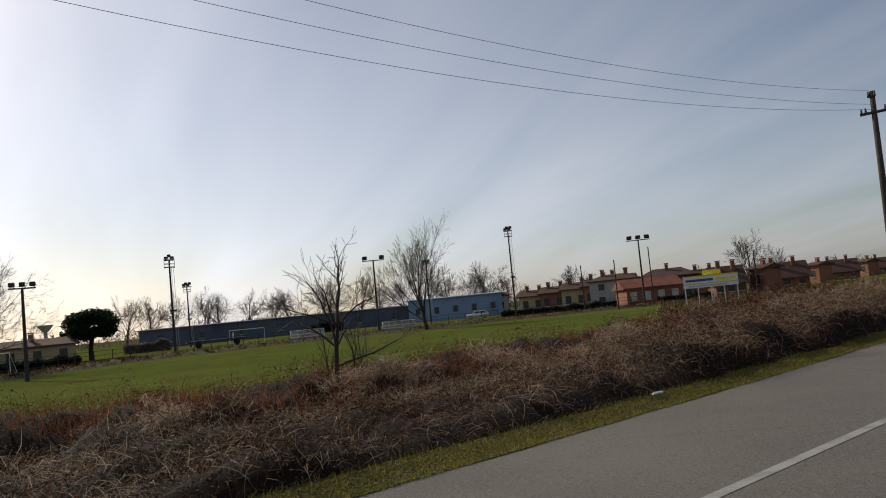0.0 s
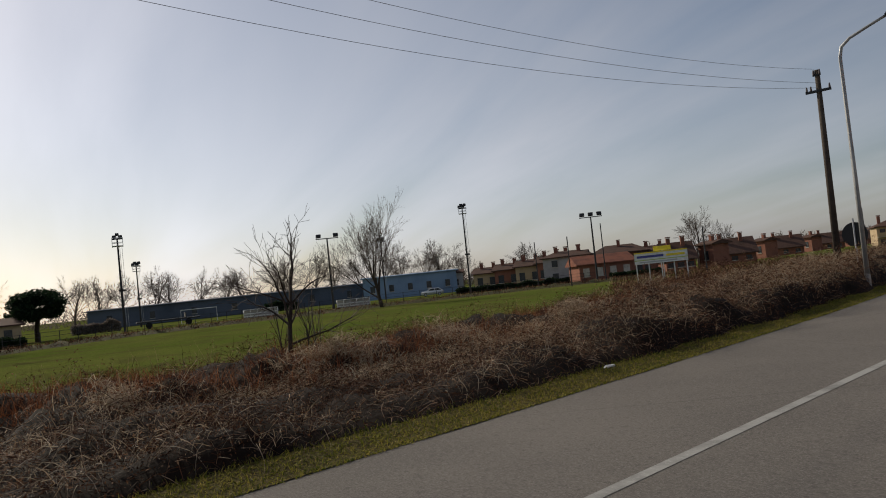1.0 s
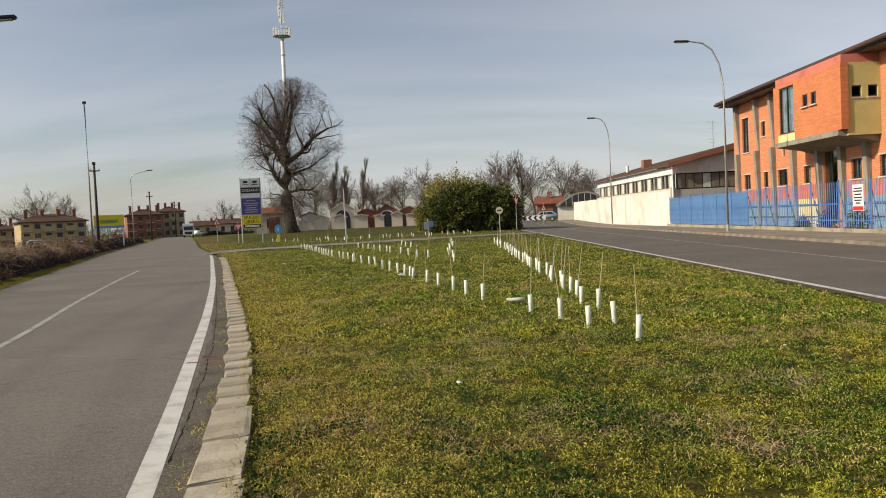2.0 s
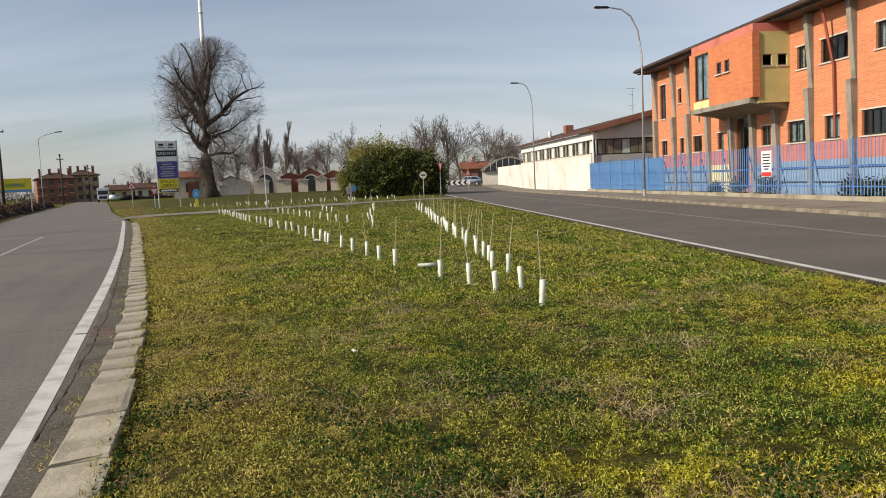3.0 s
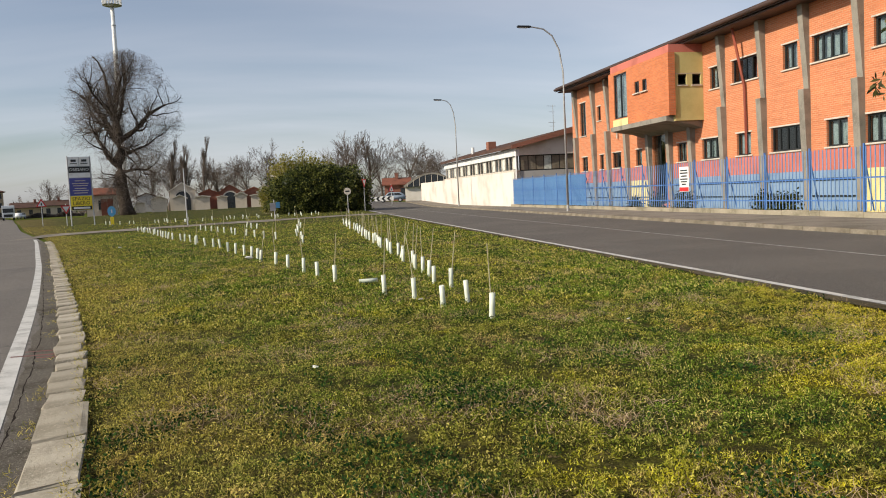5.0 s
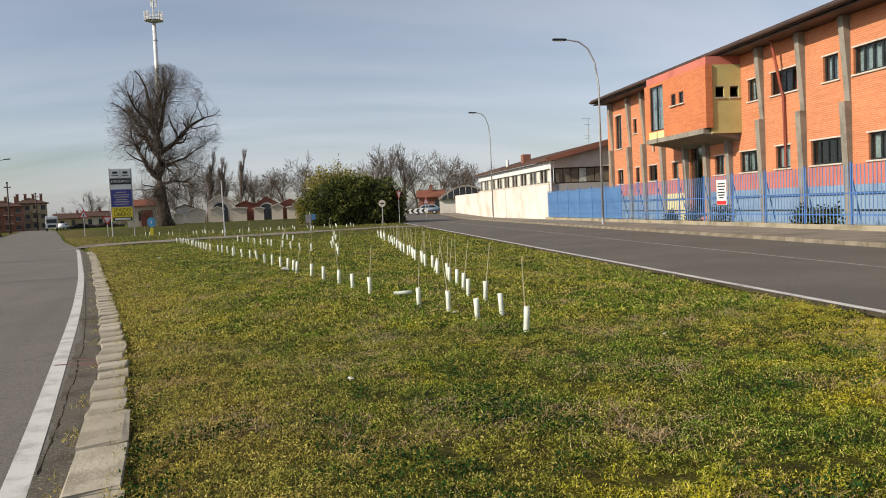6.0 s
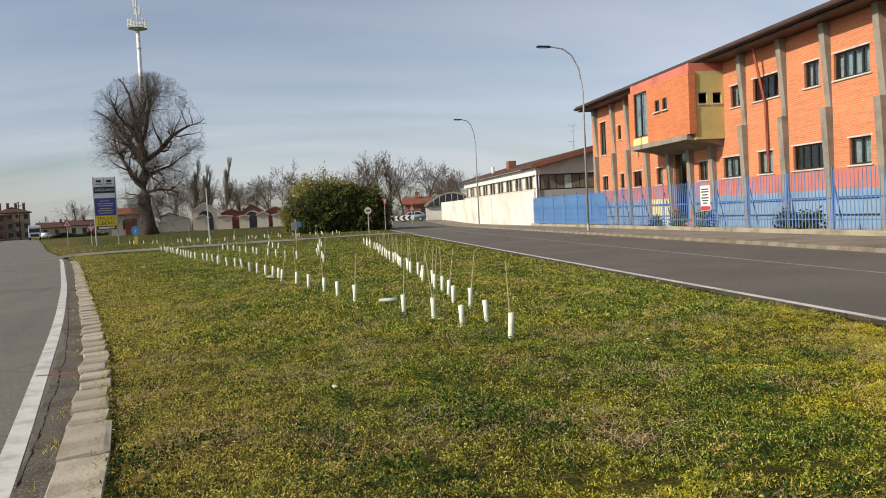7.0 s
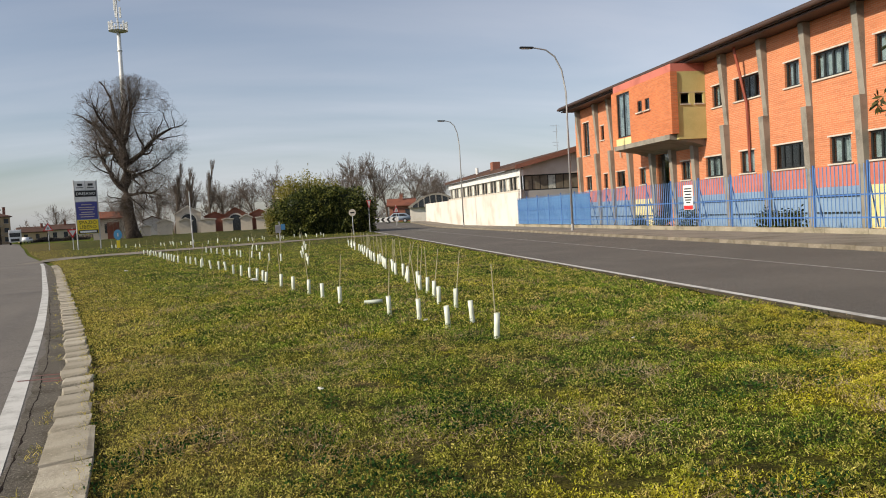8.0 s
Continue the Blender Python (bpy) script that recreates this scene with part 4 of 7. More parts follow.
aerial = thing("roof_aerial", pose(22.6, 66.5, 5.95), "thin television aerial on the warehouse roof", "aerial")
part("mast", rod(bmesh.new(), (0, 0, 0), (0, 0, 2.6), 0.022, sides=6), "lamp_grey", aerial)
for z, w in ((2.5, 0.6), (2.0, 0.4), (1.1, 0.5), (0.8, 0.4)):
    part("antenna_bar", rod(bmesh.new(), (-w, -0.2, z), (w * 0.5, 0.2, z), 0.014, sides=5), "lamp_grey", aerial)

shed = thing("arched_shed", pose(*polar(-10.05, 134), 0.35, 0, 0, -9.8), "grey arched roof shed with glazed front", "building")
bm = bmesh.new()
arc = [(-4.6 + 9.2 * k / 14, 2.6 + 1.95 * math.sin(math.pi * k / 14)) for k in range(15)]
prism(bm, arc + [(4.6, 2.3), (-4.6, 2.3)], -0.3, 14)
part("roof", bm, "concrete", shed)
part("wall", box(bmesh.new(), -4.4, 4.4, 0.2, 13.5, 0, 2.3), "white_wall", shed)
part("front_glazing", prism(bmesh.new(), [(x * 0.92, z - 0.25) for x, z in arc] + [(4.2, 2.35), (-4.2, 2.35)], -0.36, -0.31), "window_far", shed)
for k in range(9):
    part("rib", box(bmesh.new(), -4.0 + k, -3.92 + k, -0.42, -0.365, 2.35, 2.6 + 1.6 * math.sin(math.pi * (k + 0.6) / 9.2)), "sill", shed)


# ---- lamps and poles ----
def street_lamp(name, x, y, height, arm, label, group="street lamps"):
    """A tapered pole with a bent arm: arm is a list of offsets from the pole's top."""
    base = thing(name, pose(x, y, float(ground_z(x, y)) + 0.05), label, "street lamp", group)
    part("base_collar", rod(bmesh.new(), (0, 0, 0), (0, 0, 0.5), 0.085, 0.08, 10), "lamp_grey", base)
    pts = [(0, 0, 0.4), (0, 0, height * 0.5)] + [(a, b, height + c) for a, b, c in arm]
    part("pole", pipe(bmesh.new(), pts, [0.072, 0.062] + [0.05 - 0.015 * k / len(arm) for k in range(len(arm))], 9), "lamp_grey", base, "", True)
    tip, prev = Vector(pts[-1]), Vector(pts[-2])
    d = (tip - prev).normalized()
    d.z *= 0.3
    d.normalize()
    bm = bmesh.new()
    m = Matrix.Translation(tip + d * 0.3) @ d.to_track_quat("X", "Z").to_matrix().to_4x4() @ Matrix.Diagonal((0.82, 0.26, 0.11, 1))
    bmesh.ops.create_cube(bm, size=1, matrix=m)
    bmesh.ops.bevel(bm, geom=bm.edges[:], offset=0.035, segments=2, affect="EDGES")
    head = part("lamp_head", bm, "dark", base, "flat dark lamp head")
    bm = bmesh.new()
    m = Matrix.Translation(tip + d * 0.34 - Vector((0, 0, 0.065))) @ d.to_track_quat("X", "Z").to_matrix().to_4x4() @ Matrix.Diagonal((0.5, 0.18, 0.02, 1))
    bmesh.ops.create_cube(bm, size=1, matrix=m)
    part("lens", bm, "sill", head)
    return base


bow = [(0, 0, -2.6), (-0.25, 0, -1.3), (-0.75, 0, -0.5), (-1.4, 0, -0.12), (-2.2, 0, 0.0), (-2.5, 0, 0.02)]
bow = [(a * 0.78, b, c) for a, b, c in bow]
street_lamp("street_lamp", 16.05, 45.2, 10.75, bow, "grey street lamp with a bowed arm beside the pavement")
street_lamp("street_lamp", 16.9, 80.0, 10.75, [(a * 0.72, b, c) for a, b, c in bow], "grey street lamp with a bowed arm near the warehouse")
street_lamp("street_lamp", *polar(31.5, 26.3), 7.15, [(0, 0, -0.3), (0.06, 0.02, 0), (0.3, 0.09, 0.2), (0.85, 0.25, 0.42), (1.35, 0.39, 0.6)], "grey street lamp with a slanting arm on the verge")
street_lamp("street_lamp", *polar(23.46, 66.9), 11.4, [(0, 0, -0.3), (0, -0.05, 0), (0.25, -0.6, 0.03)], "tall grey street lamp leaning over the road verge")
street_lamp("street_lamp", *polar(20.95, 116), 9.1, [(0, 0, -0.3), (0.1, 0, 0), (0.9, 0, 0.4), (2.3, 0, 0.72)], "far grey street lamp with slanting arm")


def power_pole(az, d, height, label, lean=0.0, arm=0.55):
    x, y = polar(az, d)
    base = thing("power_pole", pose(x, y, float(ground_z(x, y)), 0, lean, 15), label, "power pole", "power poles")
    h = height - float(ground_z(x, y))
    part("shaft", rod(bmesh.new(), (0, 0, 0), (0, 0, h), 0.17, 0.11, 12), "pole_wood", base, "", True)
    part("crossarm", box(bmesh.new(), -arm, arm, -0.14, -0.06, h - 1.02, h - 0.9, 0.01), "dark", base)
    part("crossarm", box(bmesh.new(), -0.17, 0.17, -0.14, -0.06, h - 0.28, h - 0.2, 0.01), "dark", base)
    for px_, pz in ((-arm + 0.06, -0.9), (arm - 0.06, -0.9), (-arm + 0.24, -0.9), (-0.13, -0.2), (0.13, -0.2)):
        part("insulator", rod(bmesh.new(), (px_, -0.1, h + pz), (px_, -0.1, h + pz + 0.2), 0.055, 0.03, 8), "insul", base)
    return base


power_pole(32.85, 40, 9.25, "tarred wooden power pole with crossarm in the brush", 0.6)
power_pole(23.12, 93, 9.25, "tarred wooden power pole behind the brush")
power_pole(19.85, 160, 9.1, "far wooden power pole beside the road")
power_pole(18.3, 215, 9.0, "distant wooden power pole beside the road")
power_pole(122.3, 20.8, 11.6, "tarred wooden power pole carrying the three cables")
# three wires of the line, sagging between two poles
px0, py0 = polar(32.85, 40)
for k, (c0, c1, c2) in enumerate(((8.463, -0.078, 0.0029), (8.687, -0.0522, 0.0026), (9.311, -0.064, 0.0031))):
    pts = [(px0 + 0.087 * s_ , py0 - 0.996 * s_, c0 + c1 * s_ + c2 * s_ * s_) for s_ in np.linspace(0, 45, 31)]
    tagged(part("power_cable", pipe(bmesh.new(), pts, 0.0075, 5), "wire"), "thin sagging overhead power cable", "cable", "power cables")

disc = thing("road_sign", pose(*polar(31.85, 31), -0.06, 0, 0, 15), "round road sign seen from its dark back", "road sign")
part("post", rod(bmesh.new(), (0, 0, 0), (0, 0, 2.3), 0.03), "galv", disc)
part("disc", rod(bmesh.new(), (0, 0.035, 1.75), (0, 0.05, 1.75), 0.42, sides=28), "black", disc)

# tall antenna tower behind the big tree
tw = thing("antenna_tower", pose(*polar(10.55, 150), 0.4), "tall white steel antenna mast with a round platform", "antenna tower")
part("shaft", pipe(bmesh.new(), [(0, 0, 0), (0, 0, 17), (0, 0, 26), (0, 0, 35.6)], [0.52, 0.46, 0.38, 0.31], 14), "white", tw, "", True)
part("spire", rod(bmesh.new(), (0, 0, 35.6), (0, 0, 43), 0.13, 0.09), "galv", tw)
for z in (12, 17, 22, 27, 32):
    part("flange", rod(bmesh.new(), (0, 0, z), (0, 0, z + 0.18), 0.68 - z * 0.008, sides=14), "galv", tw)
part("platform", rod(bmesh.new(), (0, 0, 35.2), (0, 0, 35.45), 0.7, 1.6, 18), "galv", tw)
bm = bmesh.new()
for z in (35.9, 36.6):
    pipe(bm, [(1.55 * math.cos(k * math.tau / 18), 1.55 * math.sin(k * math.tau / 18), z) for k in range(19)], 0.04, 5)
part("railing", bm, "galv", tw)
for k in range(9):
    a = k * math.tau / 9
    part("panel_antenna", box(bmesh.new(), 1.45 * math.cos(a) - 0.14, 1.45 * math.cos(a) + 0.14, 1.45 * math.sin(a) - 0.12, 1.45 * math.sin(a) + 0.12, 35.5, 37.0, 0.03), "white", tw)
for k, z in ((0, 38.6), (1, 38.8), (2, 41.3), (3, 41.5), (4, 40.0)):
    a = k * 2.2
    part("panel_antenna", box(bmesh.new(), 0.5 * math.cos(a) - 0.16, 0.5 * math.cos(a) + 0.16, 0.5 * math.sin(a) - 0.14, 0.5 * math.sin(a) + 0.14, z - 0.9, z + 0.9, 0.03), "white", tw)
    part("bracket", rod(bmesh.new(), (0, 0, z), (0.5 * math.cos(a), 0.5 * math.sin(a), z), 0.04, sides=5), "galv", tw)


# ---- plant guards on the lawn ----
def guard(x, y, lean, turn, tall, source=None):
    m = pose(x, y, lawn_z(x, y) - 0.012, lean * math.cos(turn), lean * math.sin(turn), math.degrees(turn))
    if source is not None:
        return copy_thing(source, m)
    base = thing("plant_guard", m, "pale plastic seedling guard tube with a thin cane", "plant guard", "plant guards")
    bm = bmesh.new()
    n = 10
    rings = [[bm.verts.new((r * math.cos(k * math.tau / n), r * math.sin(k * math.tau / n), z)) for k in range(n)]
             for r, z in ((0.037, 0.0), (0.035, 0.15), (0.036, 0.315), (0.031, 0.315), (0.030, 0.02))]
    for a, b in zip(rings, rings[1:]):
        for k in range(n):
            bm.faces.new((a[k], a[(k + 1) % n], b[(k + 1) % n], b[k]))
    part("tube", bm, "tube", base, "pale ribbed plastic tube", True)
    if tall:
        part("cane", rod(bmesh.new(), (0.02, 0.01, 0), (-0.07, 0.03, 0.9), 0.009, 0.006, 5), "cane", base, "thin bamboo cane")
        part("seedling", pipe(bmesh.new(), [(-0.01, 0, 0), (0, -0.01, 0.25), (0.015, -0.015, 0.42)], [0.005, 0.004, 0.002], 4), "twig", base)
    return base


rnd = random.Random(11)
tall_guard = guard(2.28, 9.31, 3, 0.6, True)
short_guard = guard(2.33, 10.84, 4, 2.0, False)
near_spots = [(1.93, 10.53, 6), (2.45, 12.59, 2), (1.72, 11.67, 2), (1.37, 12.42, 5), (2.32, 13.39, 3), (2.41, 14.39, 3), (2.45, 15.35, 4), (2.40, 15.97, 3)]
for k, (x, y, lean) in enumerate(near_spots):
    guard(x, y, lean, rnd.uniform(0, 6.28), True, tall_guard if k % 4 else short_guard)


def guard_row(a, b, n, tall_every=2, scatter=0.12):
    for k in range(n):
        f = k / max(n - 1, 1)
        x, y = a[0] + (b[0] - a[0]) * f + rnd.uniform(-scatter, scatter), a[1] + (b[1] - a[1]) * f + rnd.uniform(-scatter, scatter)
        guard(x, y, rnd.choice((2, 3, 5, 8, 12)), rnd.uniform(0, 6.28), True, tall_guard if k % tall_every == 0 else short_guard)


guard_row((2.5, 17.0), (2.68, 29.3), 15, 1)
guard_row((2.7, 30.2), (3.05, 46.5), 17, 2)
guard_row((0.72, 14.76), (-0.36, 19.0), 5, 2, 0.05)
guard_row((-0.68, 20.6), (-1.9, 25.3), 6, 3)
guard_row((-2.4, 27.7), (-4.6, 35.7), 8, 3)
guard_row((-5.0, 37.0), (-9.1, 52.4), 14, 4)
guard_row((-0.63, 31.5), (-5.1, 48.4), 11, 3)
guard_row((0.3, 27.9), (0.55, 48.8), 8, 3)
guard_row((-2.5, 48.9), (-1.8, 44.3), 3, 3)
guard_row((-17.0, 78.5), (-10.3, 74.0), 8, 4, 0.5)
guard_row((-10.0, 73.0), (2.6, 74.0), 16, 4, 0.6)
guard_row((-12.0, 79.0), (3.0, 79.5), 12, 4, 0.9)
fallen = guard(1.2, 13.85, 0, 0, True, short_guard)
fallen.matrix_world = pose(1.1, 13.83, 0.10, 0, 88, -8)
tagged(fallen, "pale plastic guard tube lying on the grass")


# ---- signs by the lane ----
def letters(text, size, material, parent, m, name="lettering"):
    cu = bpy.data.curves.new(name, "FONT")
    cu.body, cu.size, cu.extrude, cu.align_x, cu.align_y, cu.resolution_u = text, size, 0.004, "CENTER", "CENTER", 2
    tmp = bpy.data.objects.new(name, cu)
    me = bpy.data.meshes.new_from_object(tmp)
    bpy.data.objects.remove(tmp)
    bpy.data.curves.remove(cu)
    me.materials.append(M[material])
    ob = new(name, me)
    ob.parent = parent
    ob.matrix_basis = m
    return ob


tx, ty = polar(13.25, 82)
totem = thing("sign_board", pose(tx, ty, 0, 0, 0, 13.25), "tall roadside board with stacked white, violet-blue and yellow panels", "sign board")
for sx in (-0.97, 0.97):
    part("post", rod(bmesh.new(), (sx, 0.06, 0), (sx, 0.06, 6.5), 0.055), "galv", totem)
part("backing", box(bmesh.new(), -0.92, 0.92, 0.0, 0.05, 1.45, 6.4), "galv", totem)


def face_panel(name, z0, z1, material, x0=-0.9, x1=0.9, y=-0.02):
    return part(name, box(bmesh.new(), x0, x1, y - 0.012, y, z0, z1), material, totem)


face_panel("logo_panel", 5.55, 6.38, "white", -0.9, -0.03)
face_panel("logo_panel", 5.55, 6.38, "white", 0.03, 0.9)
for sx, zz in ((-0.45, 6.0), (0.45, 6.0)):
    part("emblem", box(box(bmesh.new(), sx - 0.22, sx + 0.22, -0.045, -0.034, zz - 0.05, zz + 0.16), sx - 0.3, sx + 0.3, -0.045, -0.034, zz - 0.25, zz - 0.18), "frame_dark", totem)
face_panel("name_panel", 4.95, 5.5, "black")
letters("DRESANO", 0.36, "white", totem, pose(0, -0.037, 5.22, 90))
face_panel("white_panel", 4.5, 4.92, "white")
face_panel("blue_panel", 2.85, 4.45, "sign_blue")
for k, (z, w) in enumerate(((4.2, 0.45), (3.95, 0.7), (3.75, 0.62), (3.5, 0.5), (3.3, 0.66), (3.08, 0.58))):
    part("text_bar", box(bmesh.new(), -w, w, -0.045, -0.034, z - 0.035, z + 0.035), "sill", totem)
face_panel("yellow_panel", 1.5, 2.8, "sign_yellow")
letters("SPAZIO", 0.46, "black", totem, pose(0, -0.037, 2.53, 90))
letters("LIBERO", 0.46, "black", totem, pose(0, -0.037, 2.12, 90))
part("number_strip", box(bmesh.new(), -0.85, 0.85, -0.045, -0.034, 1.53, 1.86), "black", totem)
part("number_bar", box(bmesh.new(), -0.7, 0.7, -0.052, -0.046, 1.61, 1.78), "white", totem)


def post_sign(name, az, d, height, label, build, z0=None, turn=0.0):
    x, y = polar(az, d)
    base = thing(name, pose(x, y, (float(ground_z(x, y)) + 0.03) if z0 is None else z0, 0, 0, az + turn), label, "road sign")
    part("post", rod(bmesh.new(), (0, 0.03, 0), (0, 0.03, height), 0.035), "galv", base)
    build(base, height)
    return base


def triangle(bm, r, y0, y1, z, up=True):
    s = 1 if up else -1
    return prism(bm, [(-r, z - s * r * 0.58), (r, z - s * r * 0.58), (0, z + s * r * 1.15)], y0, y1)


def give_way(base, h):
    part("plate", triangle(bmesh.new(), 0.5, -0.02, 0.0, h - 0.45, False), "sign_red", base)
    part("plate_face", triangle(bmesh.new(), 0.31, -0.026, -0.021, h - 0.45, False), "white", base)


def warning(base, h):
    part("plate", triangle(bmesh.new(), 0.5, -0.02, 0.0, h - 0.6), "sign_red", base)
    part("plate_face", triangle(bmesh.new(), 0.33, -0.026, -0.021, h - 0.62), "white", base)
    part("symbol", box(bmesh.new(), -0.05, 0.05, -0.032, -0.027, h - 0.75, h - 0.5), "black", base)


def round_sign(base, h):
    part("plate", rod(bmesh.new(), (0, 0, h - 0.35), (0, -0.02, h - 0.35), 0.33, sides=24), "sill", base)
    part("symbol", box(bmesh.new(), -0.2, 0.2, -0.03, -0.022, h - 0.42, h - 0.28), "dark", base)


def blue_oval(base, h):
    bm = rod(bmesh.new(), (0, 0, 0), (0, -0.02, 0), 0.45, sides=24)
    for v in bm.verts:
        v.co.x *= 0.75
        v.co.z += h - 0.45
    part("plate", bm, "sign_lightblue", base)
    part("symbol", box(bmesh.new(), -0.05, 0.05, -0.03, -0.022, h - 0.6, h - 0.3), "white", base)
    part("foot_marker", box(bmesh.new(), -0.14, 0.14, -0.02, 0.0, 0.15, h - 0.95, 0.004), "sign_yellow", base, "yellow marker plate")


post_sign("road_sign", -5.3, 84, 3.5, "white and red give way triangle on a post", give_way, turn=62)
post_sign("road_sign", -4.1, 76, 2.45, "round pale road sign on a grey post", round_sign)
post_sign("road_sign", 11.5, 76, 1.75, "light blue oval road sign on a short post", blue_oval)
post_sign("road_sign", 15.6, 92, 2.9, "triangular warning sign on a post", warning)
post_sign("road_sign", 14.2, 86, 2.2, "inverted give way triangle beside the board", give_way)
post_sign("road_sign", -7.2, 104, 2.6, "triangular warning sign near the junction", warning, turn=40)
gp = thing("grey_post", pose(*polar(6.8, 61.4), 0), "plain slim grey steel post on the lawn", "post")
part("post", rod(bmesh.new(), (0, 0, 0), (-0.05, 0, 4.15), 0.045, 0.04), "galv", gp)
cv = thing("chevron_board", pose(*polar(-6.5, 104), 0.4, 0, 0, -6), "black and white chevron bend board", "road sign")
part("board", box(bmesh.new(), -1.5, 1.5, -0.02, 0.02, 0.4, 1.0), "white", cv)
for sx in (-1.3, 1.3):
    part("post", rod(bmesh.new(), (sx, 0.05, 0), (sx, 0.05, 1.0), 0.04), "galv", cv)
for k in range(4):
    part("chevron", prism(bmesh.new(), [(-1.2 + k * 0.7, 0.42), (-1.45 + k * 0.7, 0.7), (-1.2 + k * 0.7, 0.98), (-0.9 + k * 0.7, 0.98), (-1.15 + k * 0.7, 0.7), (-0.9 + k * 0.7, 0.42)], -0.03, -0.021), "black", cv)
bin_ = thing("road_sign", pose(*polar(1.0, 64), 0.0, 0, 0, 20), "pair of grey metal signs seen from behind", "road sign")
part("post", rod(bmesh.new(), (0, 0, 0), (0, 0, 1.6), 0.035), "galv", bin_)
part("plate", box(bmesh.new(), -0.35, 0.1, -0.05, -0.036, 0.75, 1.35, 0.004), "galv", bin_)
part("plate", box(bmesh.new(), 0.12, 0.45, -0.05, -0.036, 0.95, 1.4, 0.004), "sign_lightblue", bin_)

# near direction post with stacked arrow plates
cx, cy = 5.42, 5.06
arrow = thing("direction_sign", pose(cx, cy, lawn_z(cx, cy) - 0.02, 0, 0, -36), "grey post with stacked white and grey arrow plates", "direction sign")
part("post", rod(bmesh.new(), (0, 0, 0), (0, 0, 4.3), 0.047, sides=16), "galv", arrow, "", True)
for k, (z0, h, mat) in enumerate(((1.35, 0.31, "grey_plate"), (1.70, 0.36, "plate"), (2.09, 0.36, "plate"), (2.48, 0.36, "plate"), (2.87, 0.36, "plate"))):
    x0 = -0.155 if k == 0 else -0.10
    plate = part("arrow_plate", box(bmesh.new(), x0, 1.05, -0.075, -0.052, z0, z0 + h, 0.006), mat, arrow, "grey plate with black arrow" if k == 0 else "white plate with black arrow")
    zc, c = z0 + h / 2, x0 + 0.05
    bm = bmesh.new()
    prism(bm, [(c, zc), (c + 0.13, zc + 0.13), (c + 0.165, zc + 0.13), (c + 0.05, zc), (c + 0.165, zc - 0.13), (c + 0.13, zc - 0.13)], -0.080, -0.0765)
    box(bm, c + 0.05, c + 0.22, -0.080, -0.0765, zc - 0.022, zc + 0.022)
    part("arrow", bm, "black", plate)
    part("legend", box(bmesh.new(), 0.24, 0.95, -0.080, -0.0765, zc - 0.06, zc + 0.06), "dark", plate)


# ---- billboards and floodlights of the field ----
def billboard(az0, az1, d, z0, z1, zg, label, board, stripe, legs=4):
    (xa, ya), (xb, yb) = polar(az0, d), polar(az1, d)
    w = math.hypot(xb - xa, yb - ya) / 2
    base = thing("billboard", pose((xa + xb) / 2, (ya + yb) / 2, zg, 0, 0, (az0 + az1) / 2), label, "billboard")
    part("board", box(bmesh.new(), -w, w, -0.05, 0.05, z0 - zg, z1 - zg), board, base)
    for k in range(legs):
        x = -w + 0.15 + (2 * w - 0.3) * k / (legs - 1)
        part("leg", box(bmesh.new(), x - 0.06, x + 0.06, 0.055, 0.17, 0, z1 - zg - 0.05), "white", base)
    for a, b, c, e, mt in stripe:
        part("stripe", box(bmesh.new(), -w + 2 * w * a, -w + 2 * w * b, -0.062, -0.051, z0 - zg + c * (z1 - z0), z0 - zg + e * (z1 - z0)), mt, base)
    return base


billboard(45.3, 41.75, 92, 1.15, 2.45, -0.86, "long white billboard with blue and yellow lettering bars", "white",
          [(0.0, 1.0, 0.90, 0.999, "sign_yellow"), (0.05, 0.55, 0.52, 0.72, "sign_blue"), (0.6, 0.95, 0.52, 0.70, "sign_yellow"), (0.0, 1.0, 0.30, 0.36, "sign_green"), (0.1, 0.8, 0.1, 0.2, "galv")], 5)
topper = thing("billboard", pose(*polar(43.4, 92.3), 0.0, 0, 0, 43.4), "small yellow board standing over the white billboard", "billboard")
part("board", box(bmesh.new(), -0.95, 0.95, 0.2, 0.27, 2.5, 3.0), "sign_yellow", topper)
part("leg", box(bmesh.new(), -0.06, 0.06, 0.28, 0.38, -0.86, 2.95), "galv", topper)
billboard(23.35, 21.5, 96, 2.2, 3.65, -0.5, "yellow-green billboard with a pale oval and blue foot", "sign_yellow",
          [(0.02, 0.98, 0.02, 0.18, "sign_lightblue"), (0.2, 0.8, 0.36, 0.66, "sign_green"), (0.3, 0.7, 0.44, 0.56, "sill")], 3)


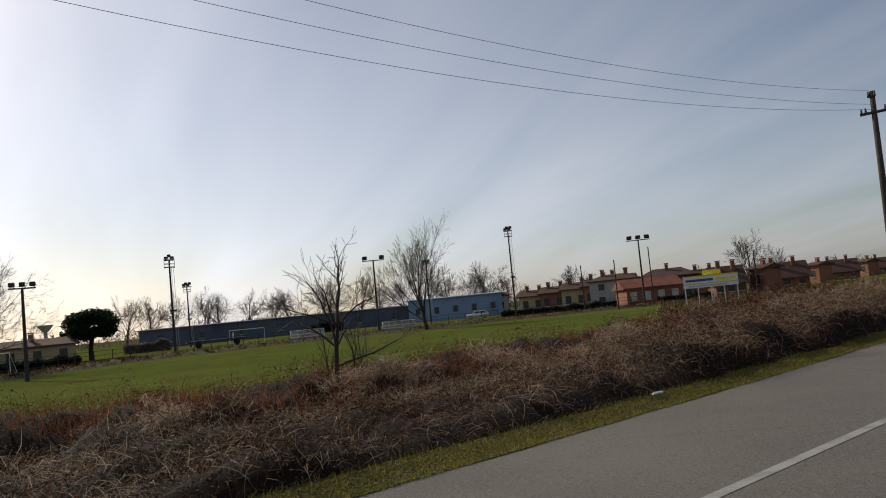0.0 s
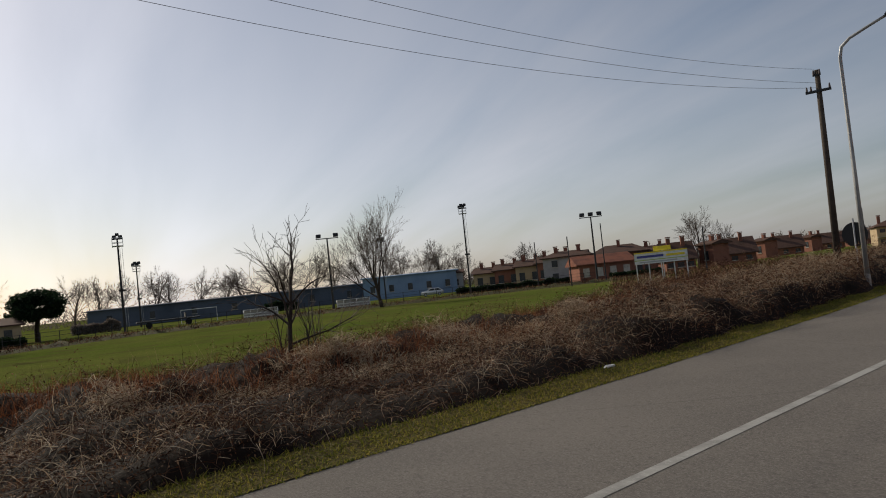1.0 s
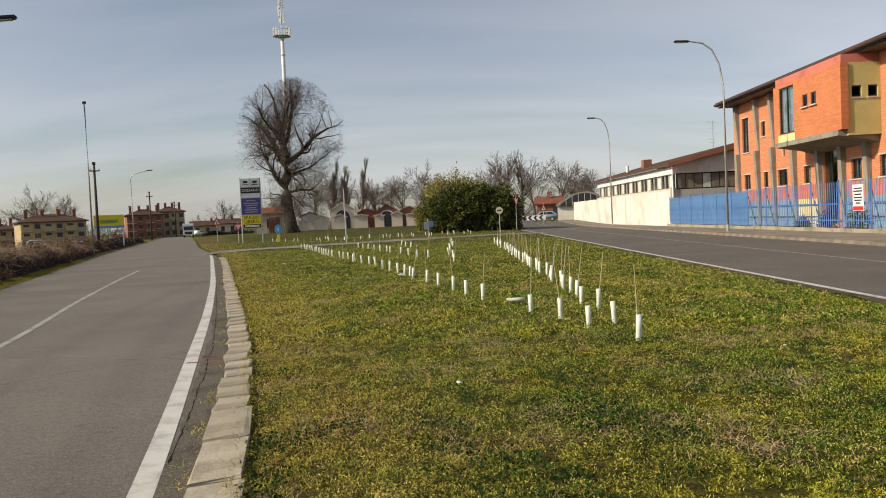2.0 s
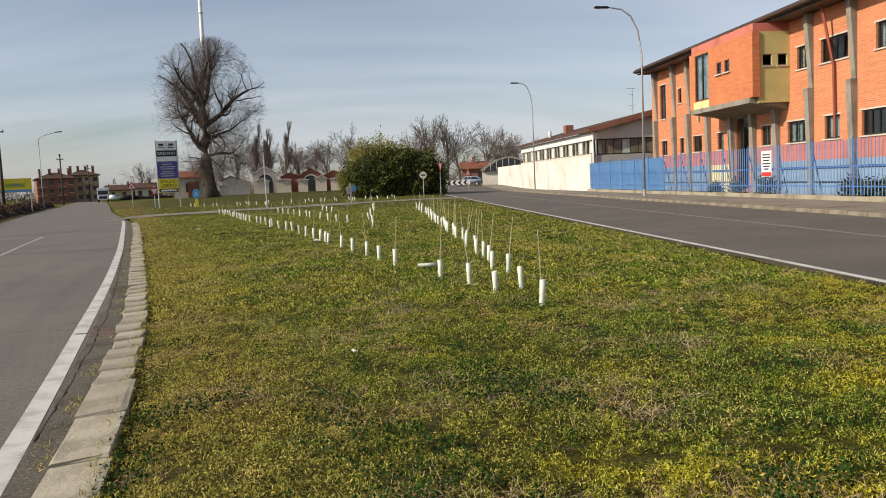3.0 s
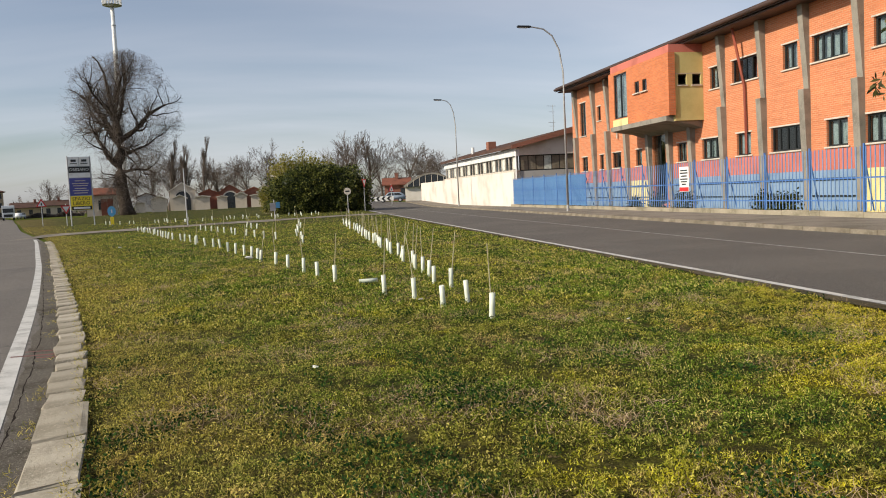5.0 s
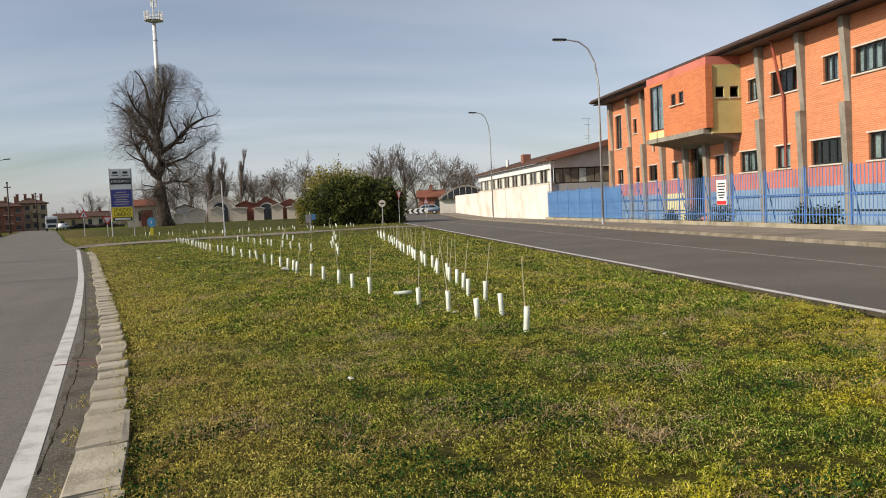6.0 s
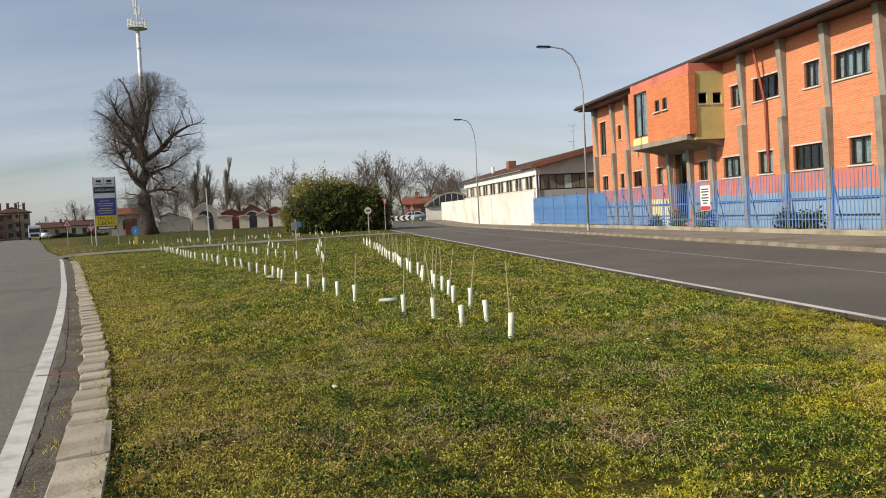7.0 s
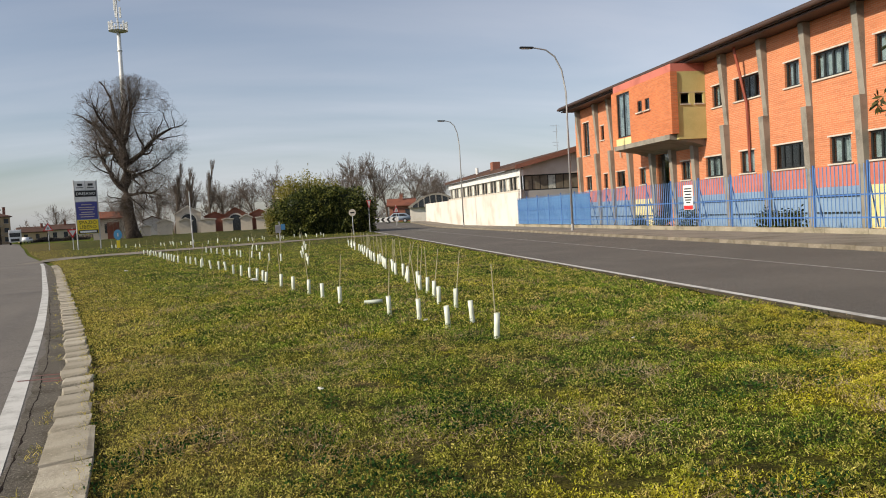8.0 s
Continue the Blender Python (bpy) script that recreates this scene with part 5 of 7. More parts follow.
def floodlight(az, d, top_el, lamps, label, cage=False):
    x, y = polar(az, d)
    zg = float(ground_z(x, y))
    h = 1.55 + d * math.tan(radians(top_el)) - zg
    base = thing("floodlight_mast", pose(x, y, zg, 0, 0, az), label, "floodlight", "floodlight masts")
    part("mast", rod(bmesh.new(), (0, 0, 0), (0, 0, h), 0.17, 0.10, 10), "dark", base)
    w = d * (0.0056 if cage else 0.0138)
    part("crossbar", box(bmesh.new(), -w, w, -0.05, 0.05, h - 0.12, h), "dark", base)
    s_ = d * (0.0020 if cage else 0.0031)
    for k in range(lamps):
        sx = (-w + s_) + (2 * w - 2 * s_) * k / max(lamps - 1, 1)
        bm = box(bmesh.new(), -s_, s_, -0.1, 0.16, 0.0, s_ * 1.5, s_ * 0.15)
        bmesh.ops.transform(bm, matrix=pose(sx, 0, h + 0.1 + (0.25 if cage and k % 2 else 0), -18, 0, 22 * (k - 1)), verts=bm.verts[:])
        part("lamp_box", bm, "dark", base)
    if cage:
        part("platform", box(bmesh.new(), -0.6, 0.6, -0.6, 0.6, h - 0.95, h - 0.88), "galv", base)
        bm = bmesh.new()
        for sx, sy in ((-0.6, -0.6), (0.6, -0.6), (-0.6, 0.6), (0.6, 0.6)):
            rod(bm, (sx, sy, h - 1.0), (sx, sy, h + 0.1), 0.03, sides=5)
        for z in (h - 0.5, h + 0.08):
            pipe(bm, [(-0.6, -0.6, z), (0.6, -0.6, z), (0.6, 0.6, z), (-0.6, 0.6, z), (-0.6, -0.6, z)], 0.03, 5)
        part("railing", bm, "galv", base)
        part("ladder", pipe(pipe(bmesh.new(), [(0.25, -0.25, 1.0), (0.2, -0.22, h - 1)], 0.025, 4), [(0.5, -0.25, 1.0), (0.45, -0.22, h - 1)], 0.025, 4), "galv", base)
        part("collar_box", box(bmesh.new(), -0.3, 0.5, -0.3, 0.1, h * 0.45, h * 0.45 + 0.25), "dark", base)
    return base


floodlight(89.3, 69, 3.87, 3, "dark mast with three floodlights on a crossbar")
floodlight(66.55, 112, 3.9, 2, "dark mast with two floodlights on a crossbar")
floodlight(47.9, 120, 3.45, 3, "dark mast with three floodlights at the field edge")
floodlight(80.35, 104, 5.05, 3, "tall mast with caged floodlight platform", True)
floodlight(56.8, 132, 5.05, 4, "tall mast with caged floodlights beyond the field", True)
floodlight(79.3, 150, 3.15, 4, "far mast with caged floodlights", True)
floodlight(62.8, 160, 3.3, 4, "far mast with floodlights behind the bare tree", True)
for az, d, el in ((52.0, 118, 2.1), (49.7, 112, 2.25), (47.3, 118, 2.9), (40.6, 100, 1.9), (30.95, 90, 1.9)):
    x, y = polar(az, d)
    zg = float(ground_z(x, y))
    pp = thing("net_post", pose(x, y, zg), "thin dark post for a ball net", "post", "net posts")
    part("post", rod(bmesh.new(), (0, 0, 0), (0, 0, 1.55 + d * math.tan(radians(el)) - zg), 0.09, 0.07), "dark", pp)


def dugout(az0, az1, d, label):
    (xa, ya), (xb, yb) = polar(az0, d), polar(az1, d)
    w = math.hypot(xb - xa, yb - ya) / 2
    x, y = (xa + xb) / 2, (ya + yb) / 2
    base = thing("players_shelter", pose(x, y, float(ground_z(x, y)), 0, 0, (az0 + az1) / 2), label, "shelter", "players shelters")
    for k in range(6):
        sx = -w + 2 * w * k / 5
        part("frame_bar", pipe(bmesh.new(), [(sx, -0.6, 0), (sx, -0.6, 1.1), (sx, -0.2, 1.4), (sx, 0.7, 1.35), (sx, 0.8, 0)], 0.035, 5), "white", base)
    part("roof", box(bmesh.new(), -w, w, -0.3, 0.75, 1.37, 1.42), "white", base)
    part("back_sheet", box(bmesh.new(), -w, w, 0.81, 0.84, 0.05, 1.3), "grey_wall", base)
    part("bench", box(bmesh.new(), -w + 0.1, w - 0.1, 0.35, 0.7, 0.4, 0.45), "galv", base)
    for z in (0.5, 0.85):
        part("front_rail", box(bmesh.new(), -w, w, -0.63, -0.6, z, z + 0.12), "white", base)


dugout(72.7, 70.4, 108, "white framed players shelter beside the pitch")
dugout(66.3, 64.0, 108, "long white framed players shelter by the bare tree")


def goal(az, d, w, turn):
    x, y = polar(az, d)
    base = thing("football_goal", pose(x, y, float(ground_z(x, y)), 0, 0, turn), "white tube football goal with slack net frame", "goal", "football goals")
    part("frame", pipe(bmesh.new(), [(-w / 2, 0, 0), (-w / 2, 0, 2.2), (w / 2, 0, 2.2), (w / 2, 0, 0)], 0.06, 7), "white", base)
    part("stay", pipe(bmesh.new(), [(-w / 2, 0, 2.2), (-w / 2, 1.3, 0), (w / 2, 1.3, 0), (w / 2, 0, 2.2)], 0.03, 5), "white", base)


goal(75.6, 135, 5.5, 75)
goal(91.6, 95, 5.5, 60)


# ---- buildings round the field and beyond ----
def house(az, d, w, depth, wall_top, ridge, wall, roof, label, turn=0.0, rows=1, cols=4, zg=None, chimneys=2, win="window_far", hip=0.0):
    """A gabled or hipped house: walls, roof, windows with sills, chimneys. Its front faces the field."""
    x, y = polar(az, d)
    zg = float(ground_z(x, y)) if zg is None else zg
    base = thing("house", pose(x, y, zg, 0, 0, az + turn), label, "house")
    part("wall", prism(bmesh.new(), [(-w / 2, 0), (w / 2, 0), (w / 2, wall_top), (-w / 2, wall_top)], 0, depth), wall, base)
    bm = bmesh.new()
    o = 0.5
    lowr = [bm.verts.new(p) for p in ((-w / 2 - o, -o, wall_top), (w / 2 + o, -o, wall_top), (w / 2 + o, depth + o, wall_top), (-w / 2 - o, depth + o, wall_top))]
    up = [bm.verts.new((v.co.x, v.co.y, wall_top + 0.18)) for v in lowr]
    r0, r1 = bm.verts.new((-w / 2 - o + hip, depth / 2, ridge)), bm.verts.new((w / 2 + o - hip, depth / 2, ridge))
    bm.faces.new(lowr[::-1])
    for i in range(4):
        bm.faces.new((lowr[i], lowr[(i + 1) % 4], up[(i + 1) % 4], up[i]))
    bm.faces.new((up[0], up[1], r1, r0))
    bm.faces.new((up[2], up[3], r0, r1))
    bm.faces.new((up[1], up[2], r1))
    bm.faces.new((up[3], up[0], r0))
    part("roof", bm, roof, base)
    sh = wall_top / rows
    for r in range(rows):
        for c in range(cols):
            xc = -w / 2 + w * (c + 0.5) / cols
            z0 = r * sh + sh * 0.32
            wi = part("window", box(bmesh.new(), xc - 0.5, xc + 0.5, -0.05, -0.004, z0, z0 + min(1.4, sh * 0.5)), win, base)
            part("sill", box(bmesh.new(), xc - 0.6, xc + 0.6, -0.14, -0.003, z0 - 0.1, z0 - 0.004), "sill", wi)
    for k in range(chimneys):
        cxx = -w / 2 + w * (k + 0.5) / chimneys
        part("chimney", box(box(bmesh.new(), cxx - 0.3, cxx + 0.3, depth * 0.35, depth * 0.35 + 0.6, wall_top, ridge + 0.7), cxx - 0.38, cxx + 0.38, depth * 0.35 - 0.08, depth * 0.35 + 0.68, ridge + 0.75, ridge + 0.9), "brick_far", base)
    return base


def balcony_block(az, d, w, h, storeys, bays, wall, label, turn=0.0):
    b = house(az, d, w, 11, h, h + 1.7, wall, "tiles_brown", label, turn, storeys, bays, None, 4, hip=4.0)
    sh = h / storeys
    for s_ in range(1, storeys):
        for k in range(bays):
            if k % 2 == 0:
                xc = -w / 2 + w * (k + 0.5) / bays
                bal = part("balcony", box(bmesh.new(), xc - w / bays * 0.48, xc + w / bays * 0.48, -1.3, -0.01, s_ * sh, s_ * sh + 0.15), "sill", b)
                part("parapet", box(bmesh.new(), xc - w / bays * 0.48, xc + w / bays * 0.48, -1.32, -1.22, s_ * sh + 0.155, s_ * sh + 0.95), wall, bal)


# long sheds behind the pitch, the blue-grey one coloured dark for its backlit shade
dk = house(73.2, 178, 58, 20, 3.7, 4.1, "wall_shade_bluegrey", "wall_shade_bluegrey", "long low blue-grey industrial shed", 3, 1, 7, -0.86, 0)
bl = house(61.0, 172, 20, 14, 4.6, 5.0, "wall_blue", "wall_blue", "blue clad workshop with a flat roof", 0, 1, 5, -0.86, 0)
house(58.2, 176, 6, 8, 4.0, 4.8, "grey_wall", "tiles_brown", "small grey outbuilding beside the blue workshop", 0, 1, 2, -0.86, 0)
house(88.6, 118, 9.5, 8, 2.5, 3.6, "wall_far", "tiles_brown", "ochre house with solar panels on a red roof", 12, 1, 3, -0.86, 1)
# grey render here stands in for the shade on the backlit front
house(93.6, 112, 8.5, 8, 2.6, 4.1, "grey_wall", "tiles_brown", "house with wall greyed for shade and brown tiled gable roof", -8, 1, 3, -0.86, 1)
tank = thing("water_tower", pose(*polar(88.0, 400), -0.8), "distant pale mushroom water tower", "water tower")
part("stem", rod(bmesh.new(), (0, 0, 0), (0, 0, 9), 0.8, 0.8, 10), "grey_wall", tank)
part("bowl", rod(bmesh.new(), (0, 0, 9), (0, 0, 12), 1.2, 3.6, 14), "grey_wall", tank)

# terrace of brick houses and the red-roofed clubhouse
for k in range(5):
    house(55.6 - k * 1.5, 150 - k * 2, 4.6, 9, 3.0 + 0.25 * k, 4.3 + 0.3 * k, "brick_far" if k % 2 else "wall_far", "tiles_brown", "small terraced brick house with twin chimneys", -8, 1, 2, -0.86, 2)
house(49.9, 140, 8.0, 9, 4.4, 5.6, "grey_wall", "tiles_brown", "grey house with brown hipped roof", -6, 2, 2, -0.86, 2, hip=2.5)
house(47.2, 128, 8.5, 8, 2.6, 4.2, "brick_far", "tiles_red", "low red-roofed clubhouse with white trim", 14, 1, 4, -0.86, 0, "sill")
house(46.2, 150, 10, 10, 4.2, 5.9, "brick_far", "tiles_brown", "brick house with hipped brown roof", 0, 2, 3, -0.86, 1, hip=3)
house(43.9, 150, 5, 8, 3.9, 5.1, "brick_far", "tiles_brown", "brick house with brown roof and chimneys", 0, 2, 2, -0.86, 2)
for k, (az, d) in enumerate(((40.5, 135), (37.1, 178), (34.2, 222), (31.75, 262))):
    house(az, d, 3.3, 3.2, 3.5, 4.2, "brick_far", "tiles_brown", "projecting red brick house front in the terrace", -48, 1, 1, -0.5, 1)
for az, d, w in ((42.2, 131, 4.5), (38.7, 150, 7.2), (35.5, 196, 7.6), (32.9, 240, 7.6), (30.4, 280, 9.0)):
    house(az, d, w, 8, 1.5, 4.5, "brick_far", "tiles_brown", "terraced house with a deep dark tiled roof", 10, 1, 3, -0.5, 2)
balcony_block(25.7, 172, 11.5, 5.2, 3, 6, "wall_far", "ochre apartment block with balconies and hipped roof", 8)
balcony_block(28.9, 190, 8.5, 4.2, 2, 4, "wall_far", "far ochre apartment block with brown roof", 8)
balcony_block(20.2, 215, 8.5, 6.0, 3, 4, "brick_far", "red apartment block with balconies", 4)
balcony_block(18.6, 222, 7.0, 6.6, 3, 4, "wall_far", "apartment block with brown roof and chimneys", 4)
house(15.9, 260, 12, 9, 2.7, 4.4, "wall_far", "tiles_brown", "ochre house with brown roof beyond the road", 5, 1, 4, None, 1)
house(14.6, 240, 8, 9, 2.9, 4.5, "wall_cream", "tiles_brown", "cream house beyond the road bend", 0, 1, 3, None, 1)

# small barn beside the big tree, burial chapels and their wall
house(12.05, 132, 4.3, 5, 3.1, 4.3, "wall_cream", "tiles_red", "small cream barn with a rust-brown door", 0, 1, 1, None, 0)
bd = thing("barn_door", pose(*polar(11.75, 131.7), 0.4, 0, 0, 12), "rust-brown wooden double barn door", "door")
part("leaf", box(bmesh.new(), -0.85, -0.01, -0.08, 0.0, 0, 2.6), "tiles_red", bd)
part("leaf", box(bmesh.new(), 0.01, 0.85, -0.08, 0.0, 0, 2.6), "tiles_red", bd)


def chapel(az, d, w, h, apex, wall, roof, label, door="none", group="burial chapels"):
    x, y = polar(az, d)
    base = thing("burial_chapel", pose(x, y, float(ground_z(x, y)), 0, 0, az), label, "chapel", group)
    part("wall", prism(bmesh.new(), [(-w / 2, 0), (w / 2, 0), (w / 2, h), (0, apex), (-w / 2, h)], 0, 3.2), wall, base)
    bm = prism(bmesh.new(), [(-w / 2 - 0.2, h - 0.05), (-w / 2 - 0.2, h + 0.12), (0, apex + 0.2), (w / 2 + 0.2, h + 0.12), (w / 2 + 0.2, h - 0.05), (0, apex + 0.02)], -0.25, 3.5)
    part("roof", bm, roof, base)
    if door == "arch":
        arch = [(-w * 0.3, 0)] + [(-w * 0.3 * math.cos(math.pi * k / 10), h * 0.62 + w * 0.3 * math.sin(math.pi * k / 10)) for k in range(11)] + [(w * 0.3, 0)]
        part("arch_recess", prism(bmesh.new(), arch, -0.03, -0.004), "window_far", base)
        ring = [(-w * 0.36 * math.cos(math.pi * k / 10), h * 0.62 + w * 0.36 * math.sin(math.pi * k / 10)) for k in range(11)]
        ring += [(w * 0.3 * math.cos(math.pi * k / 10), h * 0.62 + w * 0.3 * math.sin(math.pi * k / 10)) for k in range(11)]
        part("arch_ring", prism(bmesh.new(), ring, -0.08, -0.031), "sill", base)


for k, (az, w, h) in enumerate(((9.75, 1.9, 1.7), (8.55, 2.9, 2.25), (7.2, 2.5, 2.25), (5.75, 2.9, 2.35), (4.45, 2.0, 2.2), (3.2, 2.3, 2.3), (2.1, 2.6, 2.2))):
    chapel(az, 150, w * 0.88, h, h + (0.55 if k in (1, 2, 5) else 0.12), "wall_cream", "sill", "cream rendered burial chapel with low roof")
chapel(7.0, 158, 4.6, 3.7, 5.1, "wall_cream", "sill", "larger pale chapel with dark arched opening", "arch")
chapel(3.9, 157, 4.2, 3.0, 4.3, "brick_far", "tiles_red", "red brick chapel with a small bell gable", "arch")
chapel(5.3, 160, 3.6, 3.0, 3.7, "brick_far", "tiles_red", "red brick chapel with tiled roof")
chapel(2.3, 160, 3.6, 3.0, 3.8, "brick_far", "tiles_red", "brick chapel beneath grey pediment")
chapel(1.5, 156, 3.2, 2.8, 3.7, "grey_wall", "sill", "grey stone chapel with stepped top")
chapel(9.3, 165, 3.4, 2.9, 3.6, "grey_wall", "tiles_brown", "grey chapel half hidden by the tree")
house(-0.1, 110, 3.6, 4, 4.1, 4.6, "wall_cream", "sill", "pale flat-roofed hut above the hedge", 0, 1, 2, None, 0)
house(-7.6, 152, 4.6, 7, 2.9, 4.4, "brick_far", "tiles_red", "small red-roofed house behind the bend", 0, 1, 2, None, 1)


# ---- vehicles ----
def car(x, y, z, turn, paint, label, van=False):
    base = thing("car", pose(x, y, z, 0, 0, turn), label, "car")
    L, H = (2.1, 1.45) if not van else (2.5, 1.95)
    side = [(-L, 0.35), (-L, 0.75), (-L * 0.95, 0.9), (-L * 0.45, 0.98), (-L * 0.2, H), (L * 0.6, H), (L * 0.93, 0.98), (L, 0.85), (L, 0.35)]
    bm = prism(bmesh.new(), side, -0.82, 0.82)
    bmesh.ops.bevel(bm, geom=bm.edges[:], offset=0.06, segments=2, affect="EDGES")
    body = part("body", bm, paint, base, "", True)
    for sy in (-0.83, 0.815):
        part("window", prism(bmesh.new(), [(-L * 0.36, 1.0), (-L * 0.17, H - 0.1), (L * 0.18, H - 0.1), (L * 0.18, 1.0)], sy, sy + 0.015), "window_far", body)
        part("window", prism(bmesh.new(), [(L * 0.22, 1.0), (L * 0.22, H - 0.1), (L * 0.56, H - 0.1), (L * 0.8, 1.0)], sy, sy + 0.015), "window_far", body)
    for sx in (-L * 0.62, L * 0.62):
        for sy in (-0.84, 0.64):
            wh = part("wheel", rod(bmesh.new(), (sx, sy, 0.31), (sx, sy + 0.2, 0.31), 0.31, sides=18), "tyre", base)
            part("rim", rod(bmesh.new(), (sx, sy - 0.008, 0.31), (sx, sy + 0.208, 0.31), 0.19, sides=12), "galv", wh)
    for sy in (-0.6, 0.6):
        part("headlight", box(bmesh.new(), -L - 0.02, -L + 0.03, sy - 0.15, sy + 0.15, 0.62, 0.76, 0.01), "sill", body)
        part("tail_light", box(bmesh.new(), L - 0.03, L + 0.02, sy - 0.12, sy + 0.12, 0.7, 0.88, 0.01), "sign_red", body)
    return base


x, y = polar(-7.2, 122)
car(x, y, float(rise(x, y)), -12, "car_blue", "light blue hatchback waiting at the junction")
x, y = polar(16.9, 208)
car(x, y, 0, 90, "car_white", "small white car on the far road")
x, y = polar(27.0, 158)
car(x, y, -0.86, 20, "car_white", "white car parked before the apartments", True)
x, y = polar(24.6, 160)
car(x, y, -0.86, 10, "galv", "grey car parked before the apartments")
x, y = polar(59.5, 150)
car(x, y, -0.86, 60, "car_white", "pale car parked behind the pitch")
tx_, ty_ = polar(17.5, 190)
lorry = thing("lorry", pose(tx_, ty_, 0, 0, 0, 17), "white lorry with dark windscreen on the far road", "lorry")
bm = prism(bmesh.new(), [(-1.15, 0.5), (1.15, 0.5), (1.15, 2.9), (-1.15, 2.9)], 0, 2.0)
bmesh.ops.bevel(bm, geom=bm.edges[:], offset=0.12, segments=2, affect="EDGES")
part("cab", bm, "car_white", lorry)
part("windscreen", box(bmesh.new(), -1.0, 1.0, -0.02, 0.05, 1.6, 2.45, 0.02), "window_far", lorry)
part("grille", box(bmesh.new(), -0.8, 0.8, -0.03, 0.04, 0.7, 1.25, 0.02), "dark", lorry)
part("load_box", box(bmesh.new(), -1.2, 1.2, 2.3, 8.0, 0.9, 3.1, 0.04), "car_white", lorry)
for sx in (-1.1, 0.8):
    for yy in (0.9, 4.5, 6.8):
        part("wheel", rod(bmesh.new(), (sx, yy, 0.48), (sx + 0.3, yy, 0.48), 0.48, sides=16), "tyre", lorry)
trailer = thing("flat_trailer", pose(*polar(77.6, 128), -0.86, 0, 0, 82), "dark flat trailer parked by the shed", "trailer")
part("bed", box(bmesh.new(), -4.5, 4.5, -1.1, 1.1, 0.9, 1.15), "dark", trailer)
part("headboard", box(bmesh.new(), 2.4, 2.5, -1.1, 1.1, 1.155, 1.9), "dark", trailer)
for sx in (-2.8, 2.8):
    part("wheel", rod(bmesh.new(), (sx, -1.1, 0.48), (sx, -0.8, 0.48), 0.48, sides=14), "tyre", trailer)


# ---- trees ----
def tubes(segs, sides):
    """Arrays of a set of tapered bars: rows of ax ay az bx by bz ra rb."""
    s = np.asarray(segs, float)
    a, b, ra, rb = s[:, :3], s[:, 3:6], s[:, 6], s[:, 7]
    d = b - a
    d /= np.linalg.norm(d, axis=1, keepdims=True) + 1e-9
    ref = np.where(np.abs(d[:, 2:3]) < 0.9, [[0.0, 0, 1]], [[1.0, 0, 0]])
    u = np.cross(d, ref)
    u /= np.linalg.norm(u, axis=1, keepdims=True) + 1e-9
    v = np.cross(d, u)
    n = len(s)
    V = np.zeros((n, 2, sides, 3))
    for k in range(sides):
        w = u * math.cos(k * math.tau / sides) + v * math.sin(k * math.tau / sides)
        V[:, 0, k], V[:, 1, k] = a + w * ra[:, None], b + w * rb[:, None]
    base = (np.arange(n) * 2 * sides)[:, None]
    T = []
    for k in range(sides):
        j = (k + 1) % sides
        T += [np.hstack([base + k, base + j, base + sides + j]), np.hstack([base + k, base + sides + j, base + sides + k])]
    return V.reshape(-1, 3), np.concatenate(T)


def grow_tree(seed, height, trunk, first, levels, kids, spread, droop=0.0, up=0.25, ratio=(0.62,), wobble=0.18, slim=0.66):
    """Limbs and twigs of a bare tree, as bars by thickness."""
    r = random.Random(seed)
    thick, thin = [], []

    def branch(p, d, length, rad, level):
        n = 5 if level < 2 else 3 if level < 4 else 2
        q, dirn, rr = p.copy(), d.copy(), rad
        spots = []
        for i in range(n):
            dirn = (dirn + Vector((r.gauss(0, wobble), r.gauss(0, wobble), r.gauss(0, wobble) + up * 0.12 - droop * 0.1 * level))).normalized()
            e = q + dirn * (length / n)
            r2 = rad * (1 - 0.62 * (i + 1) / n) if level else rad * (1 - 0.4 * (i + 1) / n)
            (thick if level < 2 else thin).append((*q, *e, rr, r2))
            q, rr = e, r2
            spots.append((q.copy(), dirn.copy(), rr, (i + 1) / n))
        if level >= levels:
            return
        k = kids[min(level, len(kids) - 1)]
        for i in range(k):
            lo = first if level == 0 else 0.42
            f = lo + (1 - lo) * (i + r.random() * 0.8) / k
            j = min(range(n), key=lambda t: abs(spots[t][3] - f))
            sp, sd, sr, _ = spots[j]
            ang = i * 2.4 + r.uniform(-0.6, 0.6)
            side = sd.orthogonal().normalized()
            side.rotate(Matrix.Rotation(ang, 3, sd))
            tilt = r.uniform(*spread) * (1.0 if level == 0 else 0.8)
            nd = (sd * math.cos(tilt) + side * math.sin(tilt) + Vector((0, 0, up * 0.25))).normalized()
            ln = length * ratio[min(level, len(ratio) - 1)] * r.uniform(0.75, 1.15) * (1.0 if level else (1.3 - 0.55 * f))
            branch(sp, nd, ln, max(sr * slim, 0.004), level + 1)
        sp, sd, sr, _ = spots[-1]
        branch(sp, sd, length * ratio[min(level, len(ratio) - 1)] * 0.85, sr, level + 1)

    branch(Vector((0, 0, -0.1)), Vector((0, 0, 1)), height, trunk, 0)
    return thick, thin


